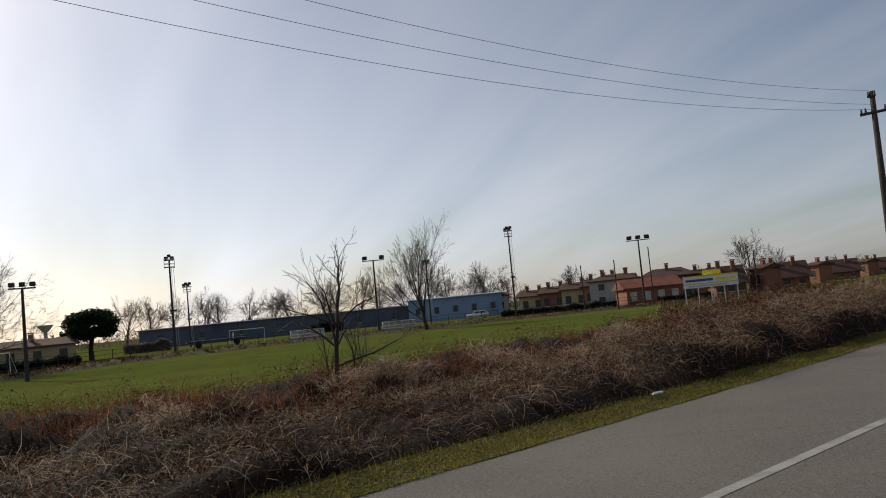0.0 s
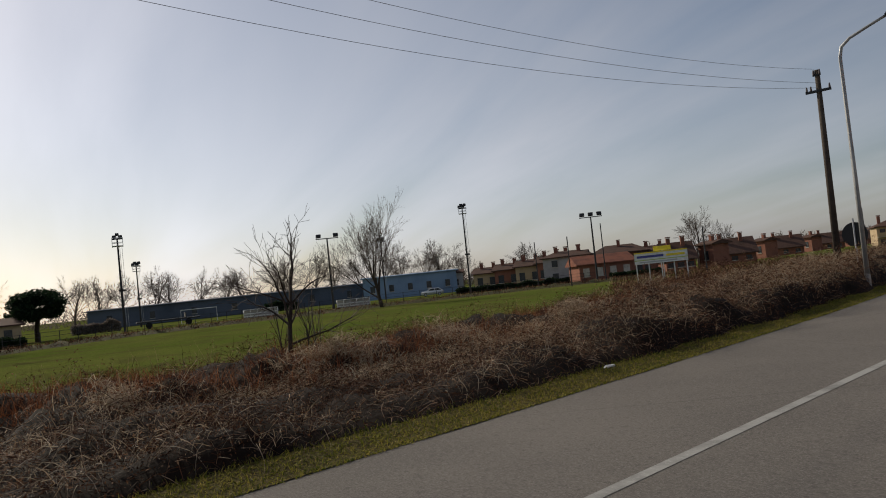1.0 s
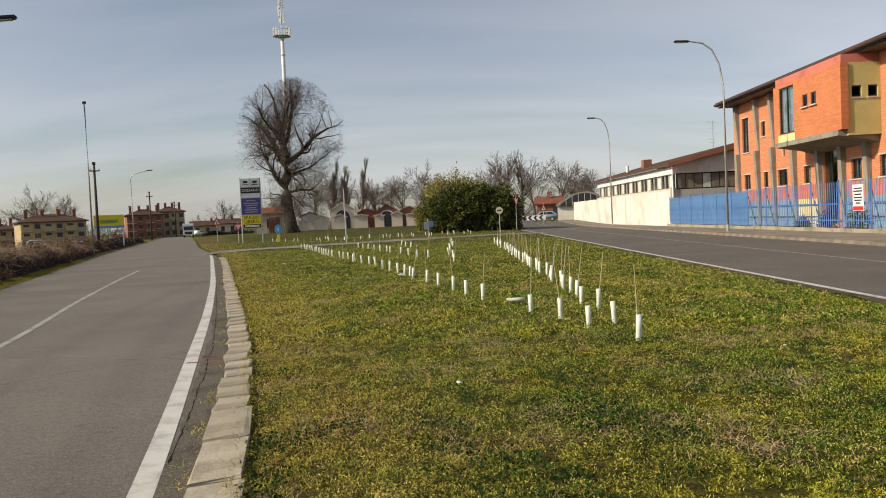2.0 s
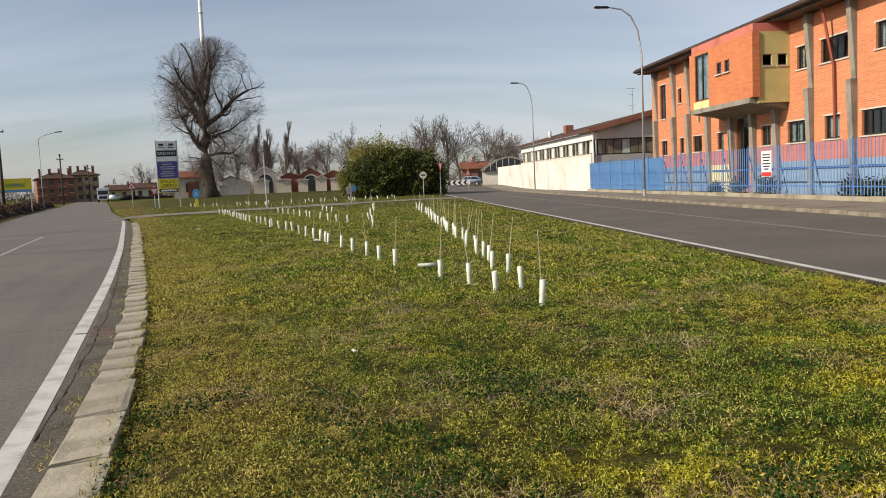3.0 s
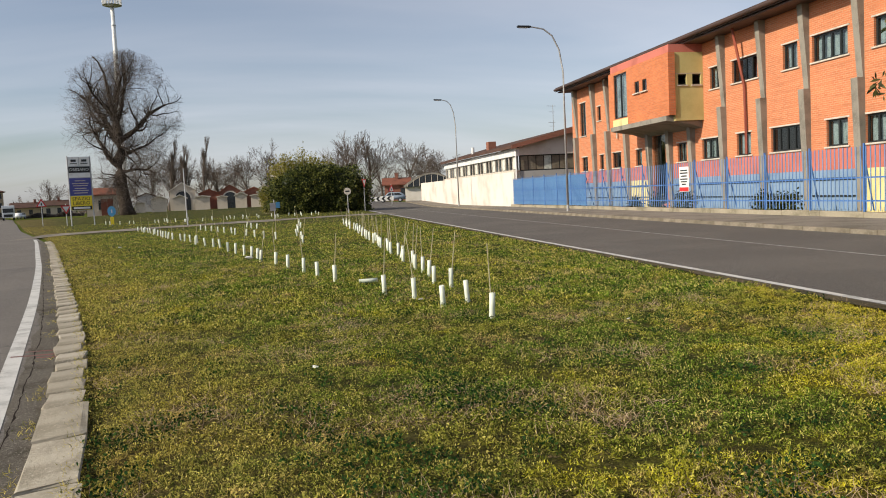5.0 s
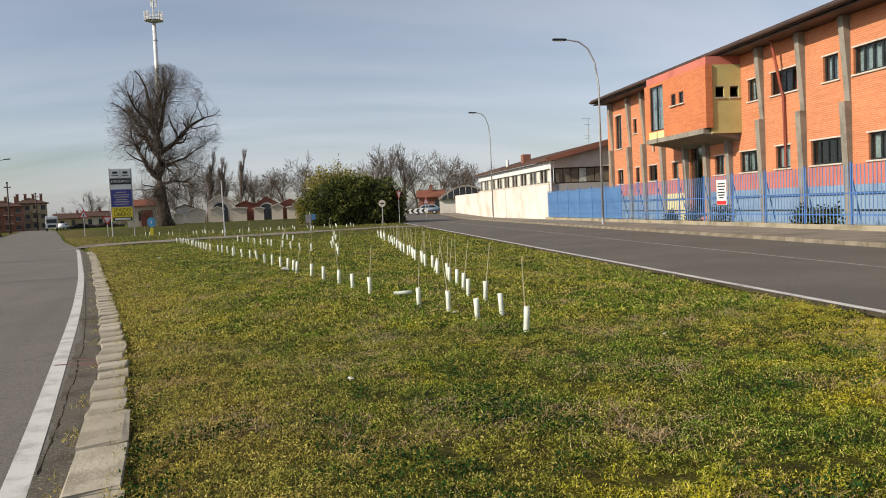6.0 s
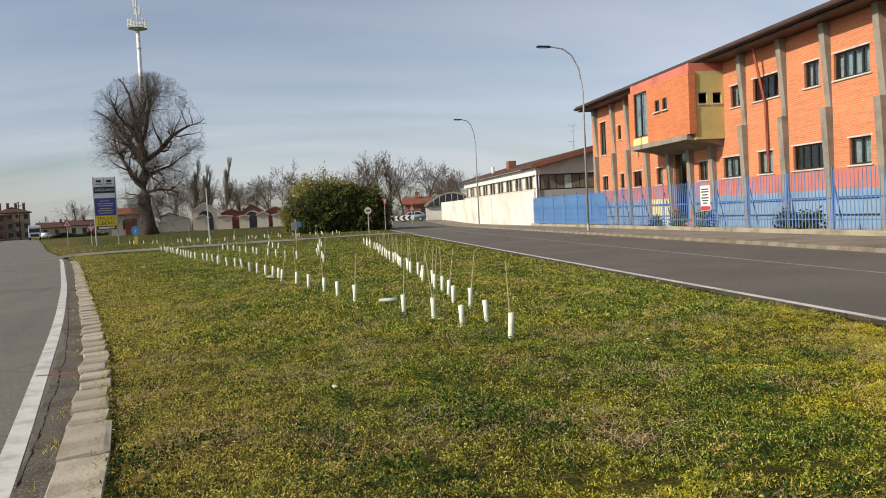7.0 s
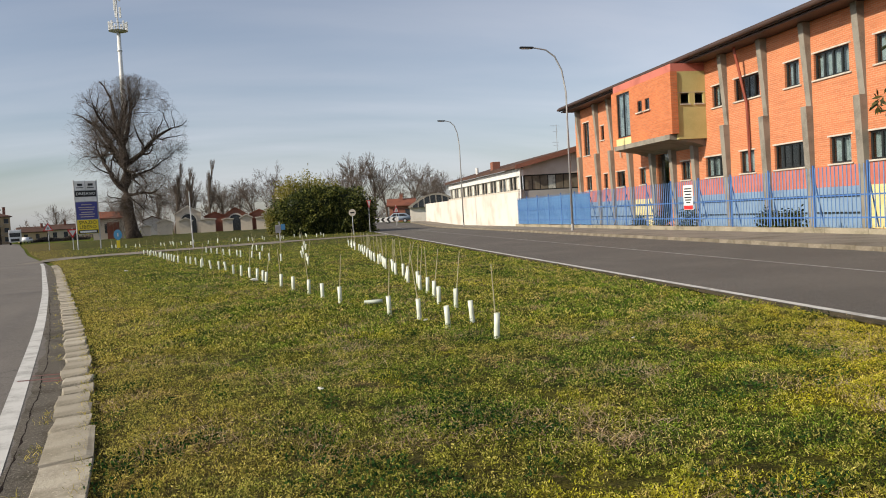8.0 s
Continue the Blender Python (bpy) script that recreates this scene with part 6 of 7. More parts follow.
def bare_tree(name, m, label, seed, height, trunk, twig_mat="twig", category="tree", group="", thin_min=0.008, **kw):
    base = thing(name, m, label, category, group)
    thick, thin = grow_tree(seed, height, trunk, **kw)
    bark = "bark" if twig_mat == "twig" else twig_mat
    stem = thick[:5]
    part("trunk", pipe(bmesh.new(), [stem[0][:3]] + [q[3:6] for q in stem], [stem[0][6]] + [q[7] for q in stem], 8), bark, base, "", True)
    V, T = tubes(thick[5:], 6)
    tagged(mesh_part("branchwork", fast("branchwork", V, T), bark, base, "", True), kind="stuff")
    thin = np.array(thin)
    thin[:, 6:8] = np.maximum(thin[:, 6:8], thin_min)
    V, T = tubes(thin, 3)
    mesh_part("crown", fast("crown", V, T), twig_mat, base)
    return base


def gz(x, y):
    return float(ground_z(x, y))


def old_oak(base, seed):
    """A broad old crown: a leaning trunk, heavy crooked limbs and several orders of twigs inside a rounded outline."""
    r = random.Random(seed)
    thick, thin = [], []
    mid, half = Vector((-0.1, 0, 13.5)), Vector((8.5, 8.0, 9.2))

    def inside(p):
        q = p - mid
        k = 1 + 0.16 * noise.noise((q.x * 0.35, q.y * 0.35, q.z * 0.35 + seed))
        return (q.x / half.x) ** 2 + (q.y / half.y) ** 2 + (q.z / half.z) ** 2 < k

    def grow(p, d, length, rad, level, curl):
        n = (7, 5, 4, 3, 2)[level]
        q, spots = p.copy(), []
        wob = (0.20, 0.26, 0.25, 0.22, 0.2)[level]
        for i in range(n):
            d = (d + Vector((r.gauss(0, wob), r.gauss(0, wob), r.gauss(0, wob) + curl))).normalized()
            e = q + d * (length / n)
            if not inside(mid + (e - mid) * (1.22 if level == 0 else 1.0)) and e.z > 8:
                break
            r0, r1 = rad * (1 - 0.82 * i / n), rad * (1 - 0.82 * (i + 1) / n)
            (thick if level < 2 else thin).append((*q, *e, r0, r1))
            spots.append((q.lerp(e, r.random()), d.copy(), r1))
            q = e
        if level == 4 or not spots:
            return
        for j, (sp, sd, sr) in enumerate(spots):
            for _ in range((2, 2, 1, 1)[level] if j or level else 1):
                if level > 1 and r.random() < 0.22:
                    continue
                side = sd.orthogonal().normalized()
                side.rotate(Matrix.Rotation(r.uniform(0, math.tau), 3, sd))
                tilt = r.uniform(0.55, 1.25)
                nd = (sd * math.cos(tilt) + side * math.sin(tilt) + (sp - mid).normalized() * 0.12 + Vector((0, 0, 0.10))).normalized()
                grow(sp, nd, (3.9, 2.3, 1.3, 0.75)[level] * r.uniform(0.6, 1.3), max(sr * (0.55, 0.5, 0.5, 0.6)[level], 0.011), level + 1, 0.03)
        grow(q, d, length * 0.4, rad * 0.18, min(level + 1, 4), 0.02)

    spine = [Vector((-0.075 * h - 0.3 * math.sin(h * 0.4), 0.1 * math.sin(h), h)) for h in (-0.2, 1.0, 3.0, 5.5, 8.0, 10.5, 13.0, 16.0, 19.5)]
    girth = (1.18, 0.92, 0.84, 0.80, 0.80, 0.72, 0.46, 0.30, 0.14)
    for k in range(len(spine) - 1):
        thick.append((*spine[k], *spine[k + 1], girth[k], girth[k + 1]))
    # height, bearing (0 right, 180 left), first rise, length, upward curl, thickness
    for h, bear, lift, ln, curl, rad in ((6.6, 176, 4, 8.5, 0.05, 0.36), (6.0, 205, -38, 2.6, -0.1, 0.22), (6.1, -12, -6, 6.0, 0.12, 0.24), (8.4, 20, 18, 6.5, 0.02, 0.2),
                                         (9.8, 168, 36, 9.0, 0.02, 0.34), (10.2, 4, 38, 10.0, -0.05, 0.42), (10.8, 160, 56, 11.0, 0.02, 0.38), (12.4, 185, 66, 10.0, 0.05, 0.26),
                                         (12.6, 8, 62, 10.0, 0.04, 0.28), (9.0, 95, 25, 8.5, 0.05, 0.3), (9.4, 265, 28, 8.5, 0.05, 0.3), (13.5, 275, 58, 8.0, 0.05, 0.24), (13.8, 80, 55, 8.0, 0.05, 0.24), (15.5, 40, 58, 6.5, 0.03, 0.16)):
        k = max(i for i in range(len(spine)) if spine[i].z <= h)
        root = spine[k].lerp(spine[k + 1], (h - spine[k].z) / (spine[k + 1].z - spine[k].z))
        b_, l_ = radians(bear), radians(lift)
        grow(root, Vector((math.cos(b_) * math.cos(l_), math.sin(b_) * math.cos(l_), math.sin(l_))), ln, rad, 0, curl)
    grow(spine[-1], Vector((0, 0, 1)), 4.5, 0.14, 1, 0.02)
    part("trunk", pipe(bmesh.new(), spine, girth, 14), "bark", base, "thick furrowed dark trunk", True)
    V, T = tubes(thick[len(spine) - 1:], 8)
    tagged(mesh_part("branchwork", fast("branchwork", V, T), "bark", base, "", True), kind="stuff")
    V, T = tubes(thin, 3)
    mesh_part("crown", fast("crown", V, T), "twig", base)


x, y = polar(10.5, 120)
oak = thing("oak_tree", pose(x, y, gz(x, y), 0, 0, 10.5), "huge bare old tree with a thick dark trunk", "tree")
old_oak(oak, 22)
x, y = polar(63.2, 103)
bare_tree("field_tree", pose(x, y, gz(x, y)), "bare tree with many upright stems in the field", 5, 3.2, 0.26, first=0.3, levels=5, kids=[10, 6, 4, 3, 2], spread=(0.2, 0.95), up=0.3, ratio=(1.75, 0.55, 0.55, 0.55, 0.55), thin_min=0.009, wobble=0.07, slim=0.5)
x, y = polar(92.9, 92)
bare_tree("field_tree", pose(x, y, gz(x, y)), "wide bare tree beside the football goal", 8, 3.2, 0.28, first=0.35, levels=5, kids=[12, 6, 4, 3, 2], spread=(0.25, 1.3), up=0.2, ratio=(1.75, 0.55, 0.55, 0.55, 0.55), thin_min=0.009, wobble=0.08, slim=0.5)
x, y = polar(70.6, 24)
bare_tree("roadside_sapling", pose(x, y, gz(x, y), 0, -1, 40), "thin leaning bare sapling in the brush", 21, 2.9, 0.08, first=0.45, levels=3, kids=[9, 6, 3], spread=(0.45, 1.15), up=0.25, ratio=(0.62, 0.45, 0.5), thin_min=0.006, wobble=0.16, slim=0.6)
for k, (da, dd) in enumerate(((0.5, 0.6), (-1.0, -0.4), (-1.7, 0.2))):
    x, y = polar(70.2 + da, 24 + dd)
    bare_tree("roadside_sapling", pose(x, y, gz(x, y)), "thin whippy young stem beside the sapling", 90 + k, 1.6, 0.03, first=0.3, levels=2, kids=[5, 3], spread=(0.15, 0.5), up=0.4, ratio=(0.7, 0.5), thin_min=0.005, wobble=0.1, slim=0.6)

# far round bare trees, shared shapes
far = [bare_tree("far_tree", pose(*polar(60 + 3 * k, 205), -0.86), "far bare round-crowned tree", 30 + k, 3.9, 0.22, "twig_far", group="far bare trees", first=0.5, levels=4, kids=[12, 5, 4, 3], spread=(0.15, 1.25), up=0.15, ratio=(0.95, 0.52, 0.52, 0.5), thin_min=0.012, wobble=0.09, slim=0.38) for k in range(3)]
rnd = random.Random(5)
for k in range(17):
    az = 83.2 - 1.55 * k + rnd.uniform(-0.3, 0.3)
    if k < 3:
        far[k].matrix_world = pose(*polar(az, 200), -0.86, 0, 0, rnd.uniform(0, 360)) @ Matrix.Diagonal((1.35, 1.35, 1.35, 1))
    else:
        t_ = copy_thing(far[k % 3], pose(*polar(az, 200 + rnd.uniform(-8, 8)), -0.86, 0, 0, rnd.uniform(0, 360)))
        t_.scale = [rnd.uniform(1.2, 1.5)] * 3
for az, d, s_ in ((7.9, 215, 1.84), (8.7, 230, 1.60), (6.9, 225, 1.68), (4.6, 220, 1.52), (3.6, 235, 1.68), (2.6, 225, 1.60), (1.5, 215, 1.88), (0.6, 230, 1.60), (9.8, 225, 1.52), (-3.3, 175, 1.43), (-4.6, 168, 1.60), (-5.7, 172, 1.67), (-6.6, 190, 1.36), (-8.3, 210, 1.72), (-9.2, 215, 1.44), (-10.2, 200, 1.40), (-10.9, 190, 1.28), (5.4, 240, 1.44), (11.6, 230, 1.20), (26.2, 200, 1.52), (25.5, 205, 1.36), (41.0, 165, 1.28), (52.3, 190, 1.12), (15.2, 280, 1.28), (38.9, 170, 0.96), (57.2, 195, 1.04), (58.4, 200, 0.96)):
    x, y = polar(az, d)
    t_ = copy_thing(far[int(d) % 3], pose(x, y, gz(x, y), 0, 0, d * 37 % 360))
    t_.scale = (s_, s_, s_)
# slim poplars
pop = bare_tree("poplar_tree", pose(*polar(5.68, 205), 0), "slim bare poplar behind the chapels", 77, 14, 0.3, "twig_far", group="poplars", first=0.14, levels=3, kids=[44, 6, 4], spread=(0.22, 0.42), up=0.9, ratio=(0.22, 0.45, 0.5), thin_min=0.012, wobble=0.07, slim=0.4)
for az, s_ in ((7.06, 0.92), (7.8, 1.0), (6.8, 0.85)):
    t_ = copy_thing(pop, pose(*polar(az, 210), 0, 0, 0, az * 50))
    t_.scale = (s_, s_, s_)


# ---- leafy masses ----
def leaves(centres, size, seed, flat=0.0, long=2.2, out=None):
    """Two triangles a leaf, folded a little along the middle, turned at random."""
    r = np.random.RandomState(seed)
    n = len(centres)
    d = r.normal(size=(n, 3))
    if out is not None:
        d = d * 0.55 + out
    d[:, 2] -= flat
    d /= np.linalg.norm(d, axis=1, keepdims=True)
    s = np.cross(d, r.normal(size=(n, 3)))
    s /= np.linalg.norm(s, axis=1, keepdims=True) + 1e-9
    L = size * r.uniform(0.6, 1.3, (n, 1))
    a, b = centres, centres + d * L * long
    mid = centres + d * L * long * 0.5 - np.array([0, 0, 0.12]) * L
    c, e = mid + s * L * 0.5 + np.array([0, 0, 0.2]) * L, mid - s * L * 0.5 + np.array([0, 0, 0.2]) * L
    V = np.stack([a, c, b, e], 1).reshape(-1, 3)
    i = (np.arange(n) * 4)[:, None]
    return V, np.concatenate([np.hstack([i, i + 1, i + 2]), np.hstack([i, i + 2, i + 3])])


def lumpy_shell(r, n, half, centre, lumps=0.25, inner=0.75, boxy=2.0, seed=0):
    """Points near the surface of a lumpy rounded block, and the way out from it."""
    d = r.normal(size=(n, 3))
    d /= np.linalg.norm(d, axis=1, keepdims=True)
    k = (np.abs(d) ** boxy).sum(1, keepdims=True) ** (-1 / boxy)
    lump = np.array([noise.noise((v[0] * 2.6 + seed, v[1] * 2.6, v[2] * 2.6)) + 0.7 * noise.noise((v[0] * 7 + seed, v[1] * 7, v[2] * 7)) for v in d])[:, None]
    f = r.uniform(inner, 1.0, (n, 1)) * (1 + lumps * lump)
    return centre + d * k * f * half, d


r = np.random.RandomState(3)
hx, hy = polar(-2.15, 86)
hedge = thing("laurel_hedge", pose(hx, hy, 0.0), "tall dense dark green laurel hedge on the lawn", "hedge")
P, D = lumpy_shell(r, 34000, np.array([4.75, 2.4, 2.7]), np.array([0, 0, 2.0]), 0.30, 0.80, 4.0)
P[:, 2] *= 1 - 0.16 * smooth(-0.5, -4.5, P[:, 0])
keep = P[:, 2] > 0.02
V, T = leaves(P[keep], 0.13, 4, 0.2, 1.9, D[keep] * 0.7)
mesh_part("leaves", fast("leaves", V, T), "laurel", hedge)
bm = bmesh.new()
bmesh.ops.create_icosphere(bm, subdivisions=4, radius=1)
for v in bm.verts:
    k = (abs(v.co.x) ** 5 + abs(v.co.y) ** 5 + abs(v.co.z) ** 5) ** -0.2
    v.co = Vector((v.co.x * k * 3.9, v.co.y * k * 1.85, max(v.co.z * k * 2.1 + 2.0, 0.03)))
part("inner_growth", bm, "laurel", hedge)
for k in range(6):
    part("stem", rod(bmesh.new(), (-3.6 + 1.4 * k, 0, -0.05), (-3.7 + 1.45 * k, 0.1, 1.6), 0.07, 0.04, 6), "bark", hedge)
bx_, by_ = polar(-1.0, 88.6)
bam = thing("bamboo_clump", pose(bx_, by_, 0.05), "yellow-green bamboo clump behind the hedge", "bamboo")
segs = []
pts, outs = [], []
rr = random.Random(6)
for k in range(190):
    a, q = rr.uniform(0, 6.28), rr.random() ** 0.5
    x0, y0, h = q * 2.7 * math.cos(a), q * 1.9 * math.sin(a), rr.uniform(5.0, 6.9) * (1 - 0.25 * q)
    p = Vector((x0, y0, 0))
    for i in range(5):
        e = Vector((x0 + x0 * 0.07 * i + rr.gauss(0, 0.05), y0 + y0 * 0.1 * i, h * (i + 1) / 5))
        segs.append((*p, *e, 0.02, 0.015))
        p = e
        for _ in range(16):
            pts.append(e + Vector((rr.gauss(0, 0.22), rr.gauss(0, 0.22), rr.gauss(0, 0.35))))
V, T = tubes(segs, 4)
tagged(mesh_part("cane_stand", fast("cane_stand", V, T), "cane", bam), kind="stuff")
V, T = leaves(np.array(pts), 0.11, 8, 0.3, 3.0)
mesh_part("leaves", fast("leaves", V, T), "bamboo", bam)
lx, ly = polar(0.9, 92)
low_b = copy_thing(bam, pose(lx, ly, 0.05, 0, 0, 130))
low_b.scale = (0.55, 0.7, 0.52)

# big-leaved evergreen over the fence
ex, ey = 19.4, 19.2
ever = thing("evergreen_tree", pose(ex, ey, 0.0), "dense evergreen tree with long drooping leaves behind the fence", "tree")
part("trunk", pipe(bmesh.new(), [(0, 0, -0.05), (0.05, 0, 1.4), (-0.05, 0.1, 3.0), (0, 0, 4.6)], [0.16, 0.13, 0.10, 0.05], 9), "bark", ever, "", True)
P, D = lumpy_shell(np.random.RandomState(9), 2600, np.array([2.0, 2.4, 2.9]), np.array([-0.2, 0, 4.2]), 0.5, 0.4, 2.2, 3.0)
P = P[P[:, 2] > 1.3]
tuft = []
rs = np.random.RandomState(10)
for p in P:
    tuft.append(p + rs.normal(size=(11, 3)) * 0.05)
tuft = np.concatenate(tuft)
outw = tuft - np.repeat(P, 11, 0)
outw = outw / np.linalg.norm(outw, axis=1, keepdims=True) * 0.7
V, T = leaves(tuft, 0.075, 12, 0.5, 3.6, outw)
mesh_part("leaves", fast("leaves", V, T), "evergreen", ever)
segs = [((0, 0, 1.2 + 3.0 * rr.random()), p) for p in P[::14]]
V, T = tubes([(*a, *b, 0.035, 0.008) for a, b in segs], 4)
mesh_part("branchwork", fast("branchwork", V, T), "bark", ever)

# umbrella pine far across the field
ux, uy = polar(85.5, 124)
pine = thing("umbrella_pine", pose(ux, uy, -0.86), "dark green umbrella pine with several trunks", "tree")
for a in (-0.9, -0.2, 0.5, 1.0):
    part("trunk", pipe(bmesh.new(), [(a, 0, -0.05), (a * 1.2, 0, 1.4), (a * 1.8, 0.2, 2.8)], [0.16, 0.13, 0.08], 7), "bark", pine)
allp = []
for k in range(26):
    c = np.array([rr.uniform(-2.3, 2.3), rr.uniform(-1.8, 1.8), rr.uniform(3.3, 5.2)])
    c[2] -= 0.16 * c[0] ** 2
    P, _ = lumpy_shell(np.random.RandomState(k), 760, np.array([1.15, 1.1, 0.75]), c, 0.3, 0.4, 2.0, k)
    allp.append(P)
V, T = leaves(np.concatenate(allp), 0.16, 14, 0.0, 1.6)
mesh_part("crown", fast("crown", V, T), "pine", pine)
pine.scale = (1.55, 1.4, 1.2)

# shrubs behind the fence
for k, (yy, s_) in enumerate(((40.5, 0.7), (37.8, 0.9), (30.6, 0.75), (29.6, 0.6), (28.9, 0.7), (43.6, 0.6))):
    sh = thing("yard_shrub", pose(19.4 + 0.2 * (k % 2), yy, 0.0), "low dark evergreen shrub behind the fence", "shrub", "yard shrubs")
    P, D = lumpy_shell(np.random.RandomState(40 + k), 700, np.array([0.7, 0.9, 0.75]) * s_, np.array([0, 0, 0.6 * s_]), 0.4, 0.3, 2.0, k)
    V, T = leaves(P[P[:, 2] > 0], 0.07, 50 + k, 0.0, 2.2)
    mesh_part("leaves", fast("leaves", V, T), "laurel", sh)
    part("stem", rod(bmesh.new(), (0, 0, -0.02), (0, 0, 0.6 * s_), 0.03, 0.02, 5), "bark", sh)


# ---- brush along the old road ----
road_dir = np.array([-math.sin(radians(17.6)), math.cos(radians(17.6))])


def brush_place(s_, off):
    """Road distance and offset from the road's left edge to a place."""
    y = s_
    x = left_edge(y) - off / math.cos(radians(17.6))
    return x, y


def brush_top(y, off):
    """Height of the thicket over its own ground."""
    n1 = np.array([noise.noise((a * 0.30, b * 0.38, 5)) for a, b in zip(np.ravel(y), np.ravel(off))]).reshape(np.shape(y))
    n2 = np.array([noise.noise((a * 0.75, b * 0.85, 7)) + 0.6 * noise.noise((a * 1.9, b * 2.1, 8)) for a, b in zip(np.ravel(y), np.ravel(off))]).reshape(np.shape(y))
    near = 0.58 * smooth(0.40 + 0.30 * n2, 1.05 + 0.35 * n2, off) * (1 - smooth(3.8, 6.0, off))
    hollow = 0.20 * smooth(4.5, 6.0, off) * (1 - smooth(15.5, 18.0, off))
    beyond = 0.85 * smooth(10.6, 11.9, off + 2 * n1) * (1 - smooth(15.0, 18.0, off + 2 * n1))
    return np.clip((near + hollow + beyond) * (0.95 + 0.6 * n1 + 0.8 * n2) * (1 + 0.75 * smooth(6, 15, y) * (1 - smooth(5, 9, off)) + 0.2 * smooth(18, 45, y)), 0, None)


by_axis = np.concatenate([np.arange(-16, 45, 0.35), np.arange(45, 130, 1.2)])
bo_axis = np.concatenate([np.arange(0.2, 6.6, 0.22), np.arange(6.6, 19.2, 0.45)])
BY, BO = np.meshgrid(by_axis, bo_axis, indexing="ij")
BXs = left_edge(BY) - BO / math.cos(radians(17.6))
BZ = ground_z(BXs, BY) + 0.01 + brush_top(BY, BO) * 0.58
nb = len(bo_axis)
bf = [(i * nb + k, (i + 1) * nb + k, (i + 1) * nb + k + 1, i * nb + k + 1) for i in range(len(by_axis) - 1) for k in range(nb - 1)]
# the bank's colour carries the dark of the shaded hollows between stems
tagged(mesh_part("brush_bank", raw("brush_bank", np.stack([BXs, BY, BZ], -1).reshape(-1, 3), bf), "shade_soil", smooth=True), "earthy bank coloured dark for the shade under the brush", "bank", kind="structure")


def ribbons(start, heading, length, curl, width, segs, seed):
    """Thin bent ribbons: stems and long grass. Arrays of start, first heading, length."""
    r = np.random.RandomState(seed)
    n = len(start)
    p, d = start.copy(), heading / np.linalg.norm(heading, axis=1, keepdims=True)
    side = np.cross(d, r.normal(size=(n, 3)))
    side /= np.linalg.norm(side, axis=1, keepdims=True) + 1e-9
    rows = []
    for i in range(segs + 1):
        w = width[:, None] * (1 - 0.8 * i / segs)
        rows += [p - side * w, p + side * w]
        d = d + curl * np.array([0, 0, -1.0]) + r.normal(size=(n, 3)) * 0.22
        d /= np.linalg.norm(d, axis=1, keepdims=True)
        p = p + d * (length / segs)[:, None]
    m = 2 * (segs + 1)
    V = np.stack(rows, 1).reshape(-1, 3)
    i0 = (np.arange(n) * m)[:, None]
    T = []
    for i in range(segs):
        T += [np.hstack([i0 + 2 * i, i0 + 2 * i + 1, i0 + 2 * i + 3]), np.hstack([i0 + 2 * i, i0 + 2 * i + 3, i0 + 2 * i + 2])]
    return V, np.concatenate(T)


def scatter_brush(n, y0, y1, o0, o1, seed):
    r = np.random.RandomState(seed)
    y, o = r.uniform(y0, y1, n), r.uniform(o0, o1, n)
    x = left_edge(y) - o / math.cos(radians(17.6))
    return r, x, y, o, brush_top(y, o), ground_z(x, y)


def strew(name, material, label, V, T, category="brush"):
    tagged(mesh_part(name, fast(name, V, T), material), label, category, kind="stuff")


def joined(sets):
    offs = np.cumsum([0] + [len(s_[0]) for s_ in sets[:-1]])
    return np.concatenate([s_[0] for s_ in sets]), np.concatenate([s_[1] + k for s_, k in zip(sets, offs)])


sets = []
for n, y0, y1, o0, o1, seed, wid, ln in ((95000, -10, 24, 0.35, 6.4, 60, 0.0034, 0.36), (34000, -14, 24, 6.0, 18, 63, 0.0055, 0.45), (36000, 22, 55, 0.35, 17, 61, 0.008, 0.5), (14000, 55, 125, 0.35, 14, 62, 0.02, 0.7)):
    r, x, y, o, top, g = scatter_brush(n, y0, y1, o0, o1, seed)
    ok = top > 0.12
    x, y, top, g = x[ok], y[ok], top[ok], g[ok]
    st = np.stack([x, y, g + top * (0.40 + 0.55 * r.uniform(0, 1, len(x)))], 1)
    hd = r.normal(size=(len(x), 3)) * np.array([1, 1, 0.5]) + np.array([0, 0, 0.30])
    sets.append(ribbons(st, hd, r.uniform(0.35, 1.3, len(x)) * ln, 0.36, np.full(len(x), wid) * r.uniform(0.5, 1.5, len(x)), 3, seed))
V, T = joined(sets)
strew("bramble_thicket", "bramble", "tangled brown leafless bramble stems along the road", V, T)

# withered leaves caught in the thicket
sets = []
for n, y0, y1, o0, o1, seed, size in ((150000, -10, 24, 0.4, 6.2, 66, 0.016), (70000, -12, 45, 6.0, 17.5, 68, 0.030), (46000, 22, 70, 0.4, 8.0, 69, 0.034)):
    r, x, y, o, top, g = scatter_brush(n, y0, y1, o0, o1, seed)
    ok = (top > (0.12 if o1 < 10 else 0.45)) & (r.uniform(0, 1, len(x)) < 0.35 + 0.65 * np.array([noise.noise((a * 0.9, b * 0.9, 15)) > -0.05 for a, b in zip(x, y)]))
    P = np.stack([x, y, g + top * r.uniform(0.42, 1.08, len(x))], 1)[ok]
    sets.append(leaves(P, size, seed + 1, 0.1, 2.0))
V, T = joined(sets)
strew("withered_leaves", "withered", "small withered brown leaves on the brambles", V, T)

